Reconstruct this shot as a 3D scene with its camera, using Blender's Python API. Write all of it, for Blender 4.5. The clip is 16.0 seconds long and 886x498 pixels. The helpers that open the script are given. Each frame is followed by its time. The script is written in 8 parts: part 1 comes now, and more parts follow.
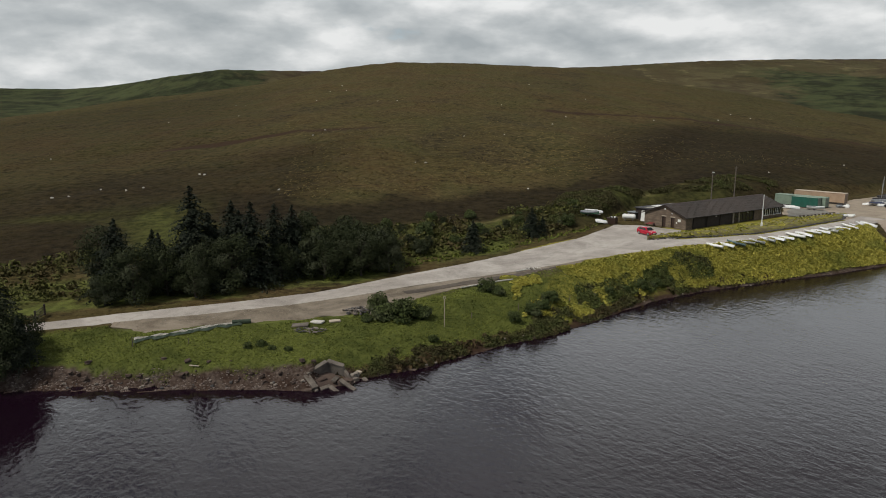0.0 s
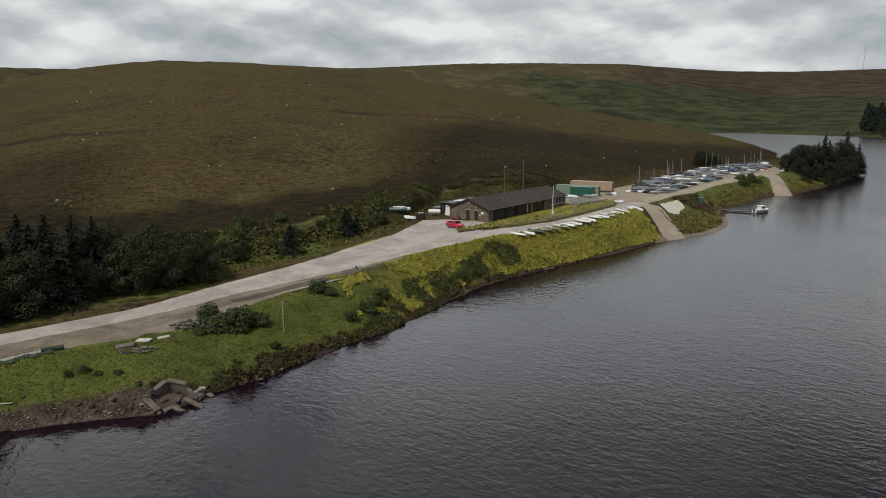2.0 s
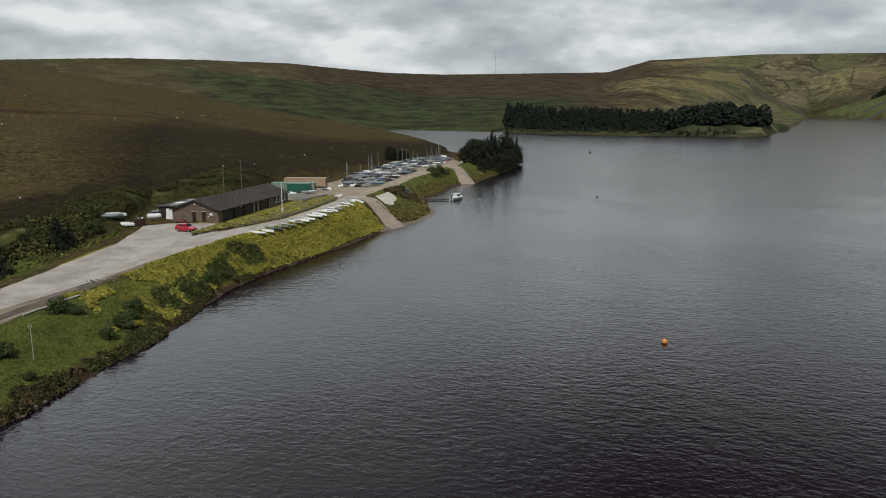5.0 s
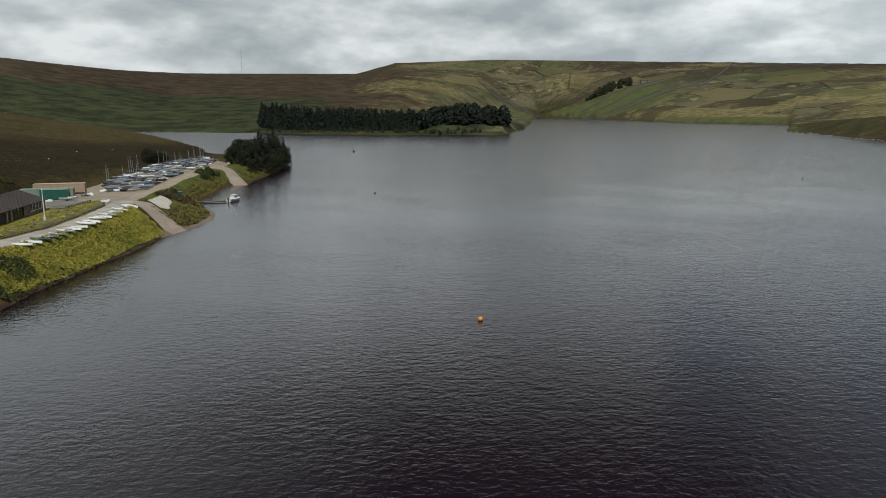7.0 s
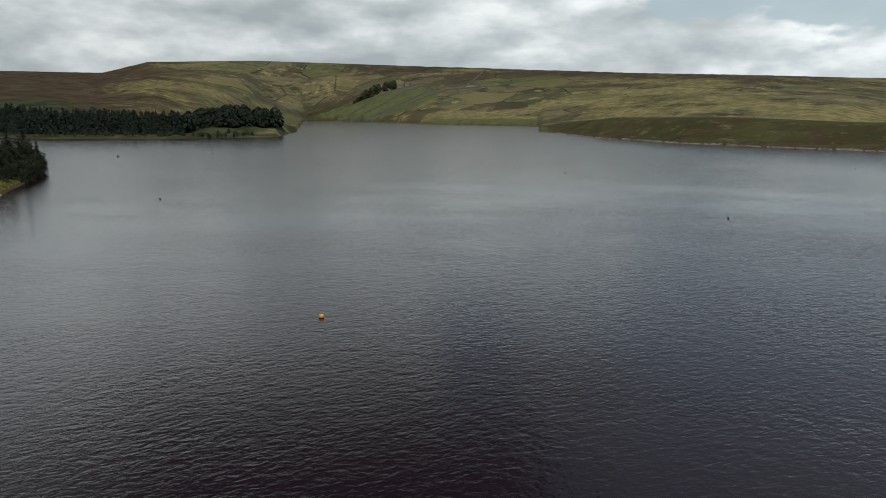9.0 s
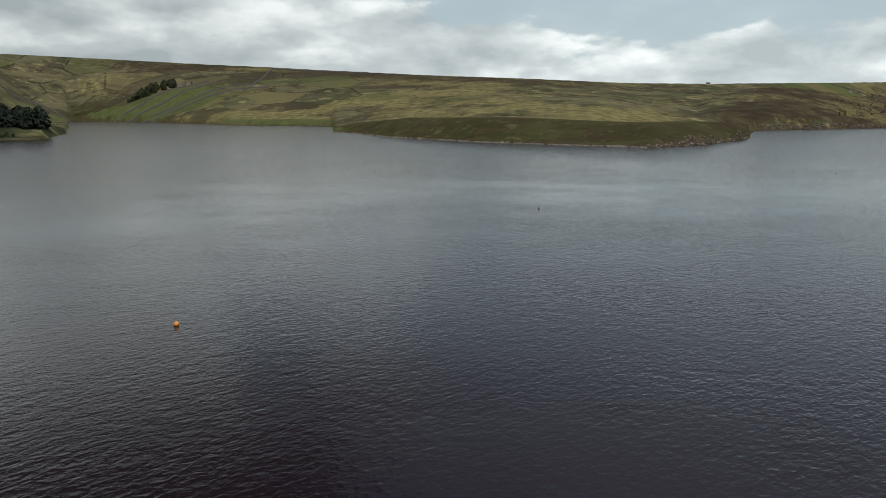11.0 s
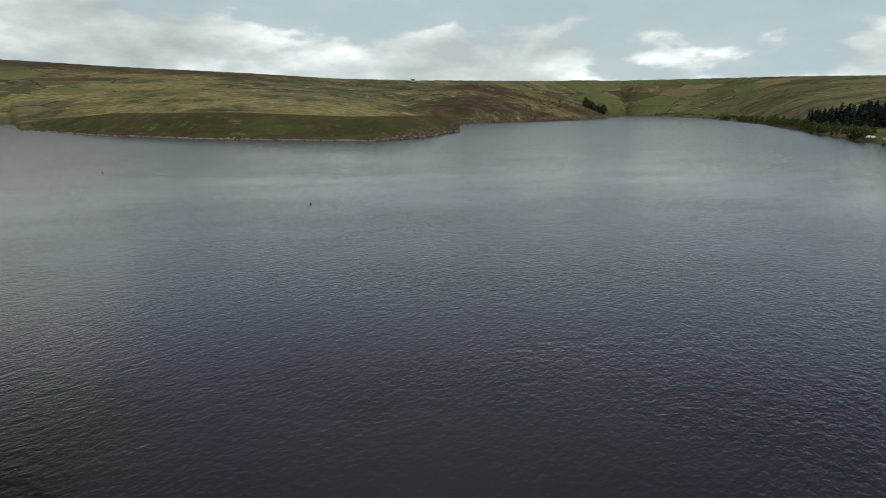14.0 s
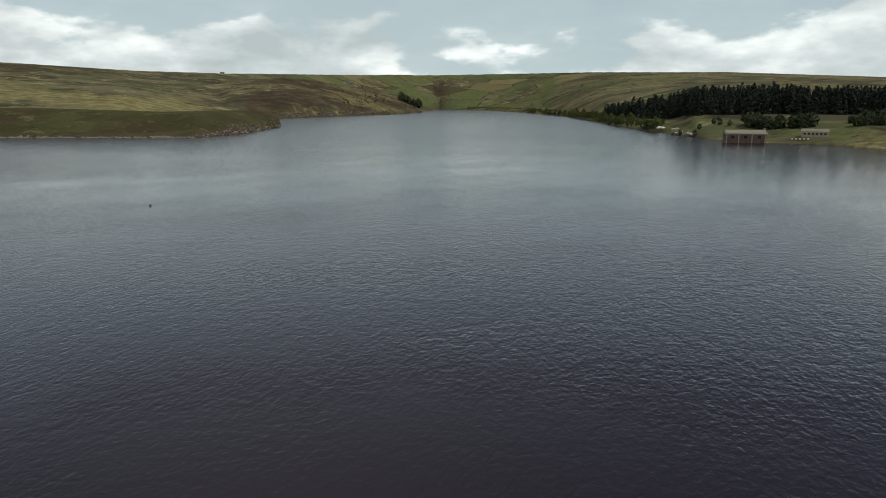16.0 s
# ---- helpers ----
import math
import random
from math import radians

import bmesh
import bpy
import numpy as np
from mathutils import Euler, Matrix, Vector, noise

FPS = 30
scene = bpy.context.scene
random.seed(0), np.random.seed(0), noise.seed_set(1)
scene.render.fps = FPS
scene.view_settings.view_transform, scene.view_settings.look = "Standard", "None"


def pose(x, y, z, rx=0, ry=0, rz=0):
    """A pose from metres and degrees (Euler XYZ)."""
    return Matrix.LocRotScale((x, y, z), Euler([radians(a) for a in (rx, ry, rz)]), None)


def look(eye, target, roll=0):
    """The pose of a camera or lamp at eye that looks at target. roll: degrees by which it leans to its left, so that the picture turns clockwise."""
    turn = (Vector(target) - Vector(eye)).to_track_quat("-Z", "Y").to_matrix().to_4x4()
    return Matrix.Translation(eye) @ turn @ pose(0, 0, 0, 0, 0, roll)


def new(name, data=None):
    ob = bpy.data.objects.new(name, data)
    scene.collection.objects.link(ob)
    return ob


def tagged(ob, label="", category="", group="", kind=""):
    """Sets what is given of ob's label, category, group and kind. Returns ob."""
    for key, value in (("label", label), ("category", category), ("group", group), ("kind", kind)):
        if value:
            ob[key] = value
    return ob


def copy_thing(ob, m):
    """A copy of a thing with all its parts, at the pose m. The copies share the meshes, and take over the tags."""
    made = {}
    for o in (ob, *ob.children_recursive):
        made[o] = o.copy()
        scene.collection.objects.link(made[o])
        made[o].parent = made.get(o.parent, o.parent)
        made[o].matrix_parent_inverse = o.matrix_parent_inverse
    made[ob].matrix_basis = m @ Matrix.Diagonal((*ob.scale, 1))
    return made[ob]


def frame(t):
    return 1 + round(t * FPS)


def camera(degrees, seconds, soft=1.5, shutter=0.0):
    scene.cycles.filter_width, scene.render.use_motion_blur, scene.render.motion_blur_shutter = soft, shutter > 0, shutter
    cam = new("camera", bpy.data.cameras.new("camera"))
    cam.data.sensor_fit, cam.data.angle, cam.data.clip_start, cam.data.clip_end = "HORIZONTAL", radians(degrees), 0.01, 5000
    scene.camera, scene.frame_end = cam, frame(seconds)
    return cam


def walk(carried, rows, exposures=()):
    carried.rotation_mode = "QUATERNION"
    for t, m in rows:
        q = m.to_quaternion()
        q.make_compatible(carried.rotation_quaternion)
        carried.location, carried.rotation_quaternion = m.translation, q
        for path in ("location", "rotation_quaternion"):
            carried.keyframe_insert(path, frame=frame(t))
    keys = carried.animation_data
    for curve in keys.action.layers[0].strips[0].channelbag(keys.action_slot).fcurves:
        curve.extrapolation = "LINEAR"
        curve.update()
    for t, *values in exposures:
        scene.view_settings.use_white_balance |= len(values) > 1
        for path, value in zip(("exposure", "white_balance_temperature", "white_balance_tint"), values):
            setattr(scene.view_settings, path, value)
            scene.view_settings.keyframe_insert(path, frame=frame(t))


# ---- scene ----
cam = camera(63.31, 16.0, soft=0.95)
walk(cam, [
    (0.0, pose(-0.00, 0.00, 29.50, 78.941, -0.108, 0.021)),
    (0.5, pose(-1.48, 0.05, 29.52, 78.942, -0.150, -1.925)),
    (1.0, pose(-3.16, 0.14, 29.48, 78.971, -0.034, -6.260)),
    (1.5, pose(-5.04, 0.17, 29.41, 78.988, 0.059, -11.995)),
    (2.0, pose(-7.05, 0.31, 29.37, 78.974, 0.186, -17.823)),
    (2.5, pose(-9.05, 0.61, 29.37, 78.932, 0.158, -22.748)),
    (3.0, pose(-11.06, 0.96, 29.36, 78.907, 0.117, -27.273)),
    (3.5, pose(-13.08, 1.51, 29.30, 78.887, 0.045, -31.549)),
    (4.1333, pose(-15.44, 2.40, 29.21, 78.861, -0.016, -36.352)),
    (4.7333, pose(-17.57, 3.57, 29.03, 78.846, 0.047, -41.311)),
    (5.3667, pose(-19.58, 4.97, 28.78, 78.844, 0.128, -46.701)),
    (6.0, pose(-21.58, 6.54, 28.49, 78.856, 0.121, -52.801)),
    (6.5, pose(-23.18, 7.95, 28.25, 78.878, 0.038, -57.938)),
    (7.0, pose(-24.61, 9.42, 28.05, 78.914, 0.008, -62.970)),
    (7.5, pose(-26.00, 11.06, 27.87, 78.972, -0.053, -67.729)),
    (8.0, pose(-27.23, 12.85, 27.72, 79.036, -0.088, -72.416)),
    (8.5, pose(-28.39, 14.76, 27.61, 79.084, -0.117, -76.913)),
    (9.0, pose(-29.48, 16.70, 27.48, 79.121, -0.075, -81.189)),
    (9.6333, pose(-30.50, 19.35, 27.31, 79.165, -0.081, -86.438)),
    (10.2667, pose(-31.02, 22.15, 27.09, 79.201, -0.149, -91.595)),
    (10.8667, pose(-31.07, 24.98, 26.84, 79.219, -0.212, -96.641)),
    (11.5, pose(-30.68, 27.72, 26.61, 79.211, -0.206, -101.560)),
    (12.0, pose(-30.09, 29.91, 26.50, 79.161, -0.086, -105.400)),
    (12.5, pose(-29.25, 32.26, 26.38, 79.149, -0.147, -109.219)),
    (13.0, pose(-28.16, 34.73, 26.28, 79.084, -0.161, -113.065)),
    (13.5, pose(-26.85, 37.34, 26.30, 79.011, -0.145, -116.766)),
    (14.0, pose(-25.42, 39.98, 26.39, 78.920, -0.133, -120.217)),
    (14.5, pose(-24.04, 42.34, 26.45, 78.833, -0.035, -123.958)),
    (15.0, pose(-22.76, 44.50, 26.49, 78.722, 0.026, -127.511)),
    (15.5, pose(-21.61, 46.38, 26.47, 78.633, -0.025, -130.940)),
    (16.0, pose(-20.54, 48.18, 26.42, 78.489, -0.015, -134.729)),
], [(0.0, 0.02, 6420, 11), (3.5, -0.03, 6280, 9), (7.0, -0.05, 6230, 8), (12.0, 0.0, 6300, 6), (16.0, 0.0, 6350, 5)])

# ---------------------------------------------------------------- world and sun
SUN_EL, SUN_AZ = radians(55), radians(240)      # height, and compass turn of the hazy sun
world = bpy.data.worlds.new("world")
scene.world = world
world.use_nodes = True
wn, wl = world.node_tree.nodes, world.node_tree.links
wn.clear()


def wnode(kind, **kw):
    n = wn.new(kind)
    for k, v in kw.items():
        if k == "op":
            n.operation = v
        elif k == "blend":
            n.data_type, n.blend_type = "RGBA", v
    return n


def sky_world():
    out, bg = wnode("ShaderNodeOutputWorld"), wnode("ShaderNodeBackground")
    sky = wnode("ShaderNodeTexSky")
    sky.sky_type, sky.sun_disc, sky.sun_elevation, sky.sun_rotation = "NISHITA", False, SUN_EL, -SUN_AZ
    sky.air_density, sky.dust_density = 1.0, 2.0
    blue = wnode("ShaderNodeVectorMath", op="SCALE")
    wl.new(sky.outputs[0], blue.inputs[0])
    blue.inputs["Scale"].default_value = 0.055
    co, sep = wnode("ShaderNodeTexCoord"), wnode("ShaderNodeSeparateXYZ")
    wl.new(co.outputs["Generated"], sep.inputs[0])
    # clouds: broad banks and smaller billows, flattened towards the horizon
    flat = wnode("ShaderNodeMapping")
    wl.new(co.outputs["Generated"], flat.inputs[0])
    flat.inputs["Scale"].default_value = (1.0, 1.0, 2.5)
    big, det, puff = wnode("ShaderNodeTexNoise"), wnode("ShaderNodeTexNoise"), wnode("ShaderNodeTexNoise")
    for n, s, d, r in ((big, 2.9, 5.0, 0.48), (det, 4.2, 6.0, 0.46), (puff, 9.0, 7.0, 0.52)):
        wl.new(flat.outputs[0], n.inputs["Vector"])
        n.inputs["Scale"].default_value, n.inputs["Detail"].default_value, n.inputs["Roughness"].default_value = s, d, r
    # cover is closed in the north and opens to blue towards the south and overhead there
    open_ = wnode("ShaderNodeMapRange")
    wl.new(sep.outputs["Y"], open_.inputs["Value"])
    for k, v in (("From Min", 0.30), ("From Max", -0.45), ("To Min", 0.0), ("To Max", 1.0)):
        open_.inputs[k].default_value = v
    high = wnode("ShaderNodeMapRange")
    wl.new(sep.outputs["Z"], high.inputs["Value"])
    for k, v in (("From Min", 0.04), ("From Max", 0.30), ("To Min", 0.20), ("To Max", 0.50)):
        high.inputs[k].default_value = v
    thin = wnode("ShaderNodeMath", op="MULTIPLY")
    wl.new(open_.outputs[0], thin.inputs[0])
    wl.new(high.outputs[0], thin.inputs[1])
    lumps = wnode("ShaderNodeMath", op="MULTIPLY_ADD")
    wl.new(puff.outputs[0], lumps.inputs[0])
    lumps.inputs[1].default_value = 0.5
    wl.new(big.outputs[0], lumps.inputs[2])
    cov = wnode("ShaderNodeMath", op="SUBTRACT")
    wl.new(lumps.outputs[0], cov.inputs[0])
    wl.new(thin.outputs[0], cov.inputs[1])
    ramp = wnode("ShaderNodeMapRange")
    ramp.interpolation_type = "SMOOTHSTEP"
    wl.new(cov.outputs[0], ramp.inputs["Value"])
    for k, v in (("From Min", 0.53), ("From Max", 0.60), ("To Min", 0.12), ("To Max", 1.0)):
        ramp.inputs[k].default_value = v
    shade = wnode("ShaderNodeValToRGB")
    # billows lit from above: the same noise a little higher up tells the lit tops from the grey bases
    lifted = wnode("ShaderNodeMapping")
    wl.new(flat.outputs[0], lifted.inputs[0])
    lifted.inputs["Location"].default_value = (0.0, 0.0, 0.05)
    above = wnode("ShaderNodeTexNoise")
    wl.new(lifted.outputs[0], above.inputs["Vector"])
    above.inputs["Scale"].default_value, above.inputs["Detail"].default_value, above.inputs["Roughness"].default_value = 9.0, 7.0, 0.52
    tops = wnode("ShaderNodeMath", op="SUBTRACT")
    wl.new(puff.outputs[0], tops.inputs[0])
    wl.new(above.outputs[0], tops.inputs[1])
    tone = wnode("ShaderNodeMath", op="MULTIPLY_ADD")
    wl.new(tops.outputs[0], tone.inputs[0])
    tone.inputs[1].default_value = 0.42
    half = wnode("ShaderNodeMath", op="MULTIPLY_ADD")
    wl.new(det.outputs[0], half.inputs[0])
    half.inputs[1].default_value, half.inputs[2].default_value = 0.62, 0.185
    wl.new(half.outputs[0], tone.inputs[2])
    wl.new(tone.outputs[0], shade.inputs[0])
    e = shade.color_ramp.elements
    e[0].position, e[0].color = 0.38, (0.40, 0.435, 0.445, 1)
    e[1].position, e[1].color = 0.62, (0.86, 0.87, 0.85, 1)
    mid = e.new(0.49)
    mid.color = (0.55, 0.58, 0.58, 1)
    mix = wnode("ShaderNodeMix", blend="MIX")
    wl.new(ramp.outputs[0], mix.inputs[0])
    # thin high haze pales the blue
    haze = wnode("ShaderNodeMix", blend="MIX")
    low = wnode("ShaderNodeMapRange")
    wl.new(sep.outputs["Z"], low.inputs["Value"])
    for k, v in (("From Min", 0.02), ("From Max", 0.34), ("To Min", 0.85), ("To Max", 0.10)):
        low.inputs[k].default_value = v
    wl.new(low.outputs[0], haze.inputs[0])
    wl.new(blue.outputs[0], haze.inputs[6])
    haze.inputs[7].default_value = (0.53, 0.64, 0.69, 1)
    wl.new(haze.outputs[2], mix.inputs[6])
    # the deck overhead: paler in the north, greyer in the south
    lit = wnode("ShaderNodeMapRange")
    wl.new(sep.outputs["Y"], lit.inputs["Value"])
    for k, v in (("From Min", 1.0), ("From Max", 0.45), ("To Min", 1.75), ("To Max", 0.12)):
        lit.inputs[k].default_value = v
    rise = wnode("ShaderNodeMapRange")
    wl.new(sep.outputs["Z"], rise.inputs["Value"])
    for k, v in (("From Min", 0.22), ("From Max", 0.46), ("To Min", 0.0), ("To Max", 1.0)):
        rise.inputs[k].default_value = v
    gain = wnode("ShaderNodeMix")
    gain.data_type = "FLOAT"
    wl.new(rise.outputs[0], gain.inputs[0])
    glow = wnode("ShaderNodeMapRange")
    wl.new(sep.outputs["Y"], glow.inputs["Value"])
    for k, v in (("From Min", 0.50), ("From Max", -0.50), ("To Min", 0.92), ("To Max", 1.25)):
        glow.inputs[k].default_value = v
    # the cloud pales above the murk near the ground, most in the north
    up = wnode("ShaderNodeMapRange")
    wl.new(sep.outputs["Z"], up.inputs["Value"])
    for k, v in (("From Min", 0.13), ("From Max", 0.30), ("To Min", 0.0), ("To Max", 1.0)):
        up.inputs[k].default_value = v
    north = wnode("ShaderNodeMapRange")
    wl.new(sep.outputs["Y"], north.inputs["Value"])
    for k, v in (("From Min", 0.25), ("From Max", 0.85), ("To Min", 0.35), ("To Max", 1.25)):
        north.inputs[k].default_value = v
    pale = wnode("ShaderNodeMath", op="MULTIPLY")
    wl.new(up.outputs[0], pale.inputs[0])
    wl.new(north.outputs[0], pale.inputs[1])
    more = wnode("ShaderNodeMath", op="ADD")
    wl.new(pale.outputs[0], more.inputs[0])
    more.inputs[1].default_value = 1.0
    both = wnode("ShaderNodeMath", op="MULTIPLY")
    wl.new(glow.outputs[0], both.inputs[0])
    wl.new(more.outputs[0], both.inputs[1])
    wl.new(both.outputs[0], gain.inputs[2])
    wl.new(lit.outputs[0], gain.inputs[3])
    deck = wnode("ShaderNodeVectorMath", op="SCALE")
    even = wnode("ShaderNodeMix", blend="MIX")
    veil = wnode("ShaderNodeMath", op="MULTIPLY")
    wl.new(up.outputs[0], veil.inputs[0])
    veil.inputs[1].default_value = 0.6
    wl.new(veil.outputs[0], even.inputs[0])
    wl.new(shade.outputs[0], even.inputs[6])
    even.inputs[7].default_value = (0.60, 0.63, 0.63, 1)
    wl.new(even.outputs[2], deck.inputs[0])
    wl.new(gain.outputs[0], deck.inputs["Scale"])
    wl.new(deck.outputs[0], mix.inputs[7])
    wl.new(mix.outputs[2], bg.inputs[0])
    bg.inputs[1].default_value = 1.0
    wl.new(bg.outputs[0], out.inputs[0])


sky_world()
sun = new("sun", bpy.data.lights.new("sun", "SUN"))
sun.data.energy, sun.data.angle, sun.data.color = 3.3, radians(10), (1.0, 0.95, 0.86)
sun.matrix_world = look((0, 0, 100), (-100 * math.sin(SUN_AZ) * math.cos(SUN_EL), -100 * math.cos(SUN_AZ) * math.cos(SUN_EL), 100 - 100 * math.sin(SUN_EL)))

# ---------------------------------------------------------------- materials


class Nodes:
    """A small writer of node materials."""

    def __init__(self, name):
        self.mat = bpy.data.materials.new(name)
        self.mat.use_nodes = True
        self.n, self.l = self.mat.node_tree.nodes, self.mat.node_tree.links
        self.bsdf = self.n["Principled BSDF"]
        self.co = self.n.new("ShaderNodeTexCoord").outputs["Object"]

    def plug(self, a, b):
        if hasattr(a, "is_linked"):
            self.l.new(a, b)
        else:
            b.default_value = a

    def scaled(self, v):
        m = self.n.new("ShaderNodeMapping")
        self.l.new(self.co, m.inputs[0])
        m.inputs["Scale"].default_value = v
        return m.outputs[0]

    def noise(self, scale, detail=4.0, rough=0.55, vec=None, warp=0.0):
        t = self.n.new("ShaderNodeTexNoise")
        self.l.new(vec or self.co, t.inputs["Vector"])
        t.inputs["Scale"].default_value, t.inputs["Detail"].default_value = scale, detail
        t.inputs["Roughness"].default_value, t.inputs["Distortion"].default_value = rough, warp
        return t.outputs[0]

    def ramp(self, fac, a, b, lo=0.0, hi=1.0):
        m = self.n.new("ShaderNodeMapRange")
        m.interpolation_type = "SMOOTHSTEP"
        self.plug(fac, m.inputs["Value"])
        for k, v in (("From Min", a), ("From Max", b), ("To Min", lo), ("To Max", hi)):
            m.inputs[k].default_value = v
        return m.outputs[0]

    def mix(self, fac, a, b, kind="MIX"):
        m = self.n.new("ShaderNodeMix")
        m.data_type, m.blend_type = "RGBA", kind
        self.plug(fac, m.inputs[0])
        self.plug((*a, 1) if isinstance(a, tuple) else a, m.inputs[6])
        self.plug((*b, 1) if isinstance(b, tuple) else b, m.inputs[7])
        return m.outputs[2]

    def math(self, op, a, b=0.0):
        m = self.n.new("ShaderNodeMath")
        m.operation = op
        self.plug(a, m.inputs[0])
        self.plug(b, m.inputs[1])
        return m.outputs[0]

    def attr(self, name):
        a = self.n.new("ShaderNodeAttribute")
        a.attribute_name = name
        return a

    def random(self):
        return self.n.new("ShaderNodeObjectInfo").outputs["Random"]

    def island(self):
        return self.n.new("ShaderNodeNewGeometry").outputs["Random Per Island"]

    def bump(self, height, strength=0.5, distance=0.05, under=None):
        b = self.n.new("ShaderNodeBump")
        self.plug(height, b.inputs["Height"])
        b.inputs["Strength"].default_value, b.inputs["Distance"].default_value = strength, distance
        if under:
            self.l.new(under, b.inputs["Normal"])
        return b.outputs[0]

    def done(self, colour, rough=0.8, normal=None, **kw):
        self.plug((*colour, 1) if isinstance(colour, tuple) else colour, self.bsdf.inputs["Base Color"])
        self.plug(rough, self.bsdf.inputs["Roughness"])
        if normal:
            self.l.new(normal, self.bsdf.inputs["Normal"])
        for k, v in kw.items():
            self.plug(v, self.bsdf.inputs[k.replace("_", " ")])
        return self.mat


def plain(name, a, b, scale=2.0, rough=0.7, bump=0.2, fine=30.0, **kw):
    """A surface of two close tones with stains, fine grain and relief."""
    m = Nodes(name)
    stains = m.ramp(m.noise(scale, 5, 0.6), 0.35, 0.68)
    grain = m.noise(fine, 3)
    c = m.mix(stains, a, b)
    c = m.mix(m.ramp(grain, 0.3, 0.7, 0.0, 0.25), c, tuple(0.6 * x for x in b))
    return m.done(c, rough, m.bump(grain, bump, 0.02), **kw)


def leafy(name, a, b, c, rough=0.75):
    """Foliage: each tuft or leaf takes its own tone."""
    m = Nodes(name)
    col = m.mix(m.island(), a, b)
    col = m.mix(m.ramp(m.noise(0.22, 3), 0.42, 0.68), col, c)
    return m.done(col, rough, Specular_IOR_Level=0.05)


def ground_material():
    m = Nodes("moor_ground")
    cov, cov2 = m.attr("cover"), m.attr("cover_far")
    s1, s2 = m.n.new("ShaderNodeSeparateColor"), m.n.new("ShaderNodeSeparateColor")
    m.l.new(cov.outputs["Color"], s1.inputs[0])
    m.l.new(cov2.outputs["Color"], s2.inputs[0])
    large, mid, fine = m.noise(0.006, 6, 0.6), m.noise(0.045, 6, 0.62, warp=0.6), m.noise(0.55, 5, 0.65)
    grit = m.noise(3.0, 4, 0.6)
    brown, olive, dark = (0.060, 0.039, 0.018), (0.050, 0.047, 0.017), (0.023, 0.018, 0.012)
    c = m.mix(m.ramp(mid, 0.36, 0.66), brown, olive)
    c = m.mix(m.ramp(large, 0.40, 0.70, 0.0, 0.8), c, (0.033, 0.034, 0.0125))
    c = m.mix(m.ramp(m.noise(0.02, 5, 0.6, warp=1.0), 0.52, 0.66, 0.0, 0.8), c, dark)
    c = m.mix(m.ramp(m.noise(0.22, 6, 0.75), 0.53, 0.66, 0.0, 0.8), c, (0.112, 0.083, 0.037))
    c = m.mix(m.ramp(fine, 0.44, 0.62, 0.0, 0.75), c, (0.074, 0.060, 0.026))
    c = m.mix(m.ramp(fine, 0.47, 0.34, 0.0, 0.8), c, (0.016, 0.014, 0.008))
    tuft = m.noise(1.3, 5, 0.7)
    c = m.mix(m.ramp(tuft, 0.52, 0.64, 0.0, 0.6), c, (0.090, 0.072, 0.032))
    c = m.mix(m.ramp(tuft, 0.46, 0.36, 0.0, 0.65), c, (0.015, 0.013, 0.008))
    edge, broad = m.ramp(fine, 0.2, 0.8, -0.25, 0.25), m.ramp(mid, 0.25, 0.75, -0.4, 0.4)

    def layer(under, mask, colour, gain=1.0):
        k = m.ramp(m.math("ADD", mask, m.math("ADD", edge, broad)), 0.15, 0.85, 0.0, gain)
        return m.mix(m.math("MULTIPLY", k, m.ramp(mask, 0.0, 0.12)), under, colour)

    more = m.attr("cover_more")
    s3 = m.n.new("ShaderNodeSeparateColor")
    m.l.new(more.outputs["Color"], s3.inputs[0])
    fleck = m.math("MULTIPLY", s3.outputs[1], m.ramp(m.noise(0.5, 6, 0.75), 0.52, 0.68, 0.0, 0.85))
    c = m.mix(fleck, c, (0.165, 0.118, 0.046))
    c = m.mix(m.math("MULTIPLY", s3.outputs[2], 0.85), c, m.mix(m.ramp(fine, 0.3, 0.7), (0.009, 0.0075, 0.005), (0.024, 0.018, 0.011)))
    w1, w2, w3, w4 = m.noise(0.006, 8, 0.66, warp=0.2), m.noise(0.011, 7, 0.68, warp=0.2), m.noise(0.005, 6, 0.62, warp=0.3), m.noise(0.024, 6, 0.70, warp=0.2)
    wide = m.mix(m.ramp(w1, 0.43, 0.58), (0.056, 0.050, 0.032), (0.108, 0.097, 0.055))
    wide = m.mix(m.ramp(w3, 0.52, 0.58, 0.0, 0.6), wide, (0.052, 0.060, 0.030))
    wide = m.mix(m.ramp(w2, 0.53, 0.60, 0.0, 0.8), wide, (0.032, 0.026, 0.018))
    wide = m.mix(m.ramp(w4, 0.55, 0.66, 0.0, 0.85), wide, (0.225, 0.195, 0.098))
    # far enclosures: each its own tone, parted by dark dry-stone walls
    walls = m.attr("cover_walls")
    cell, rim = m.n.new("ShaderNodeTexVoronoi"), m.n.new("ShaderNodeTexVoronoi")
    rim.feature = "DISTANCE_TO_EDGE"
    for t in (cell, rim):
        t.voronoi_dimensions = "2D"
        m.l.new(m.scaled((0.0052, 0.0075, 1.0)), t.inputs["Vector"])
        t.inputs["Scale"].default_value, t.inputs["Randomness"].default_value = 1.0, 0.8
    tone = m.n.new("ShaderNodeSeparateColor")
    m.l.new(cell.outputs["Color"], tone.inputs[0])
    s4 = m.n.new("ShaderNodeSeparateColor")
    m.l.new(walls.outputs["Color"], s4.inputs[0])
    wide = m.mix(m.math("MULTIPLY", s4.outputs[0], m.ramp(tone.outputs[0], 0.45, 0.9, 0.0, 0.75)), wide, (0.150, 0.125, 0.062))
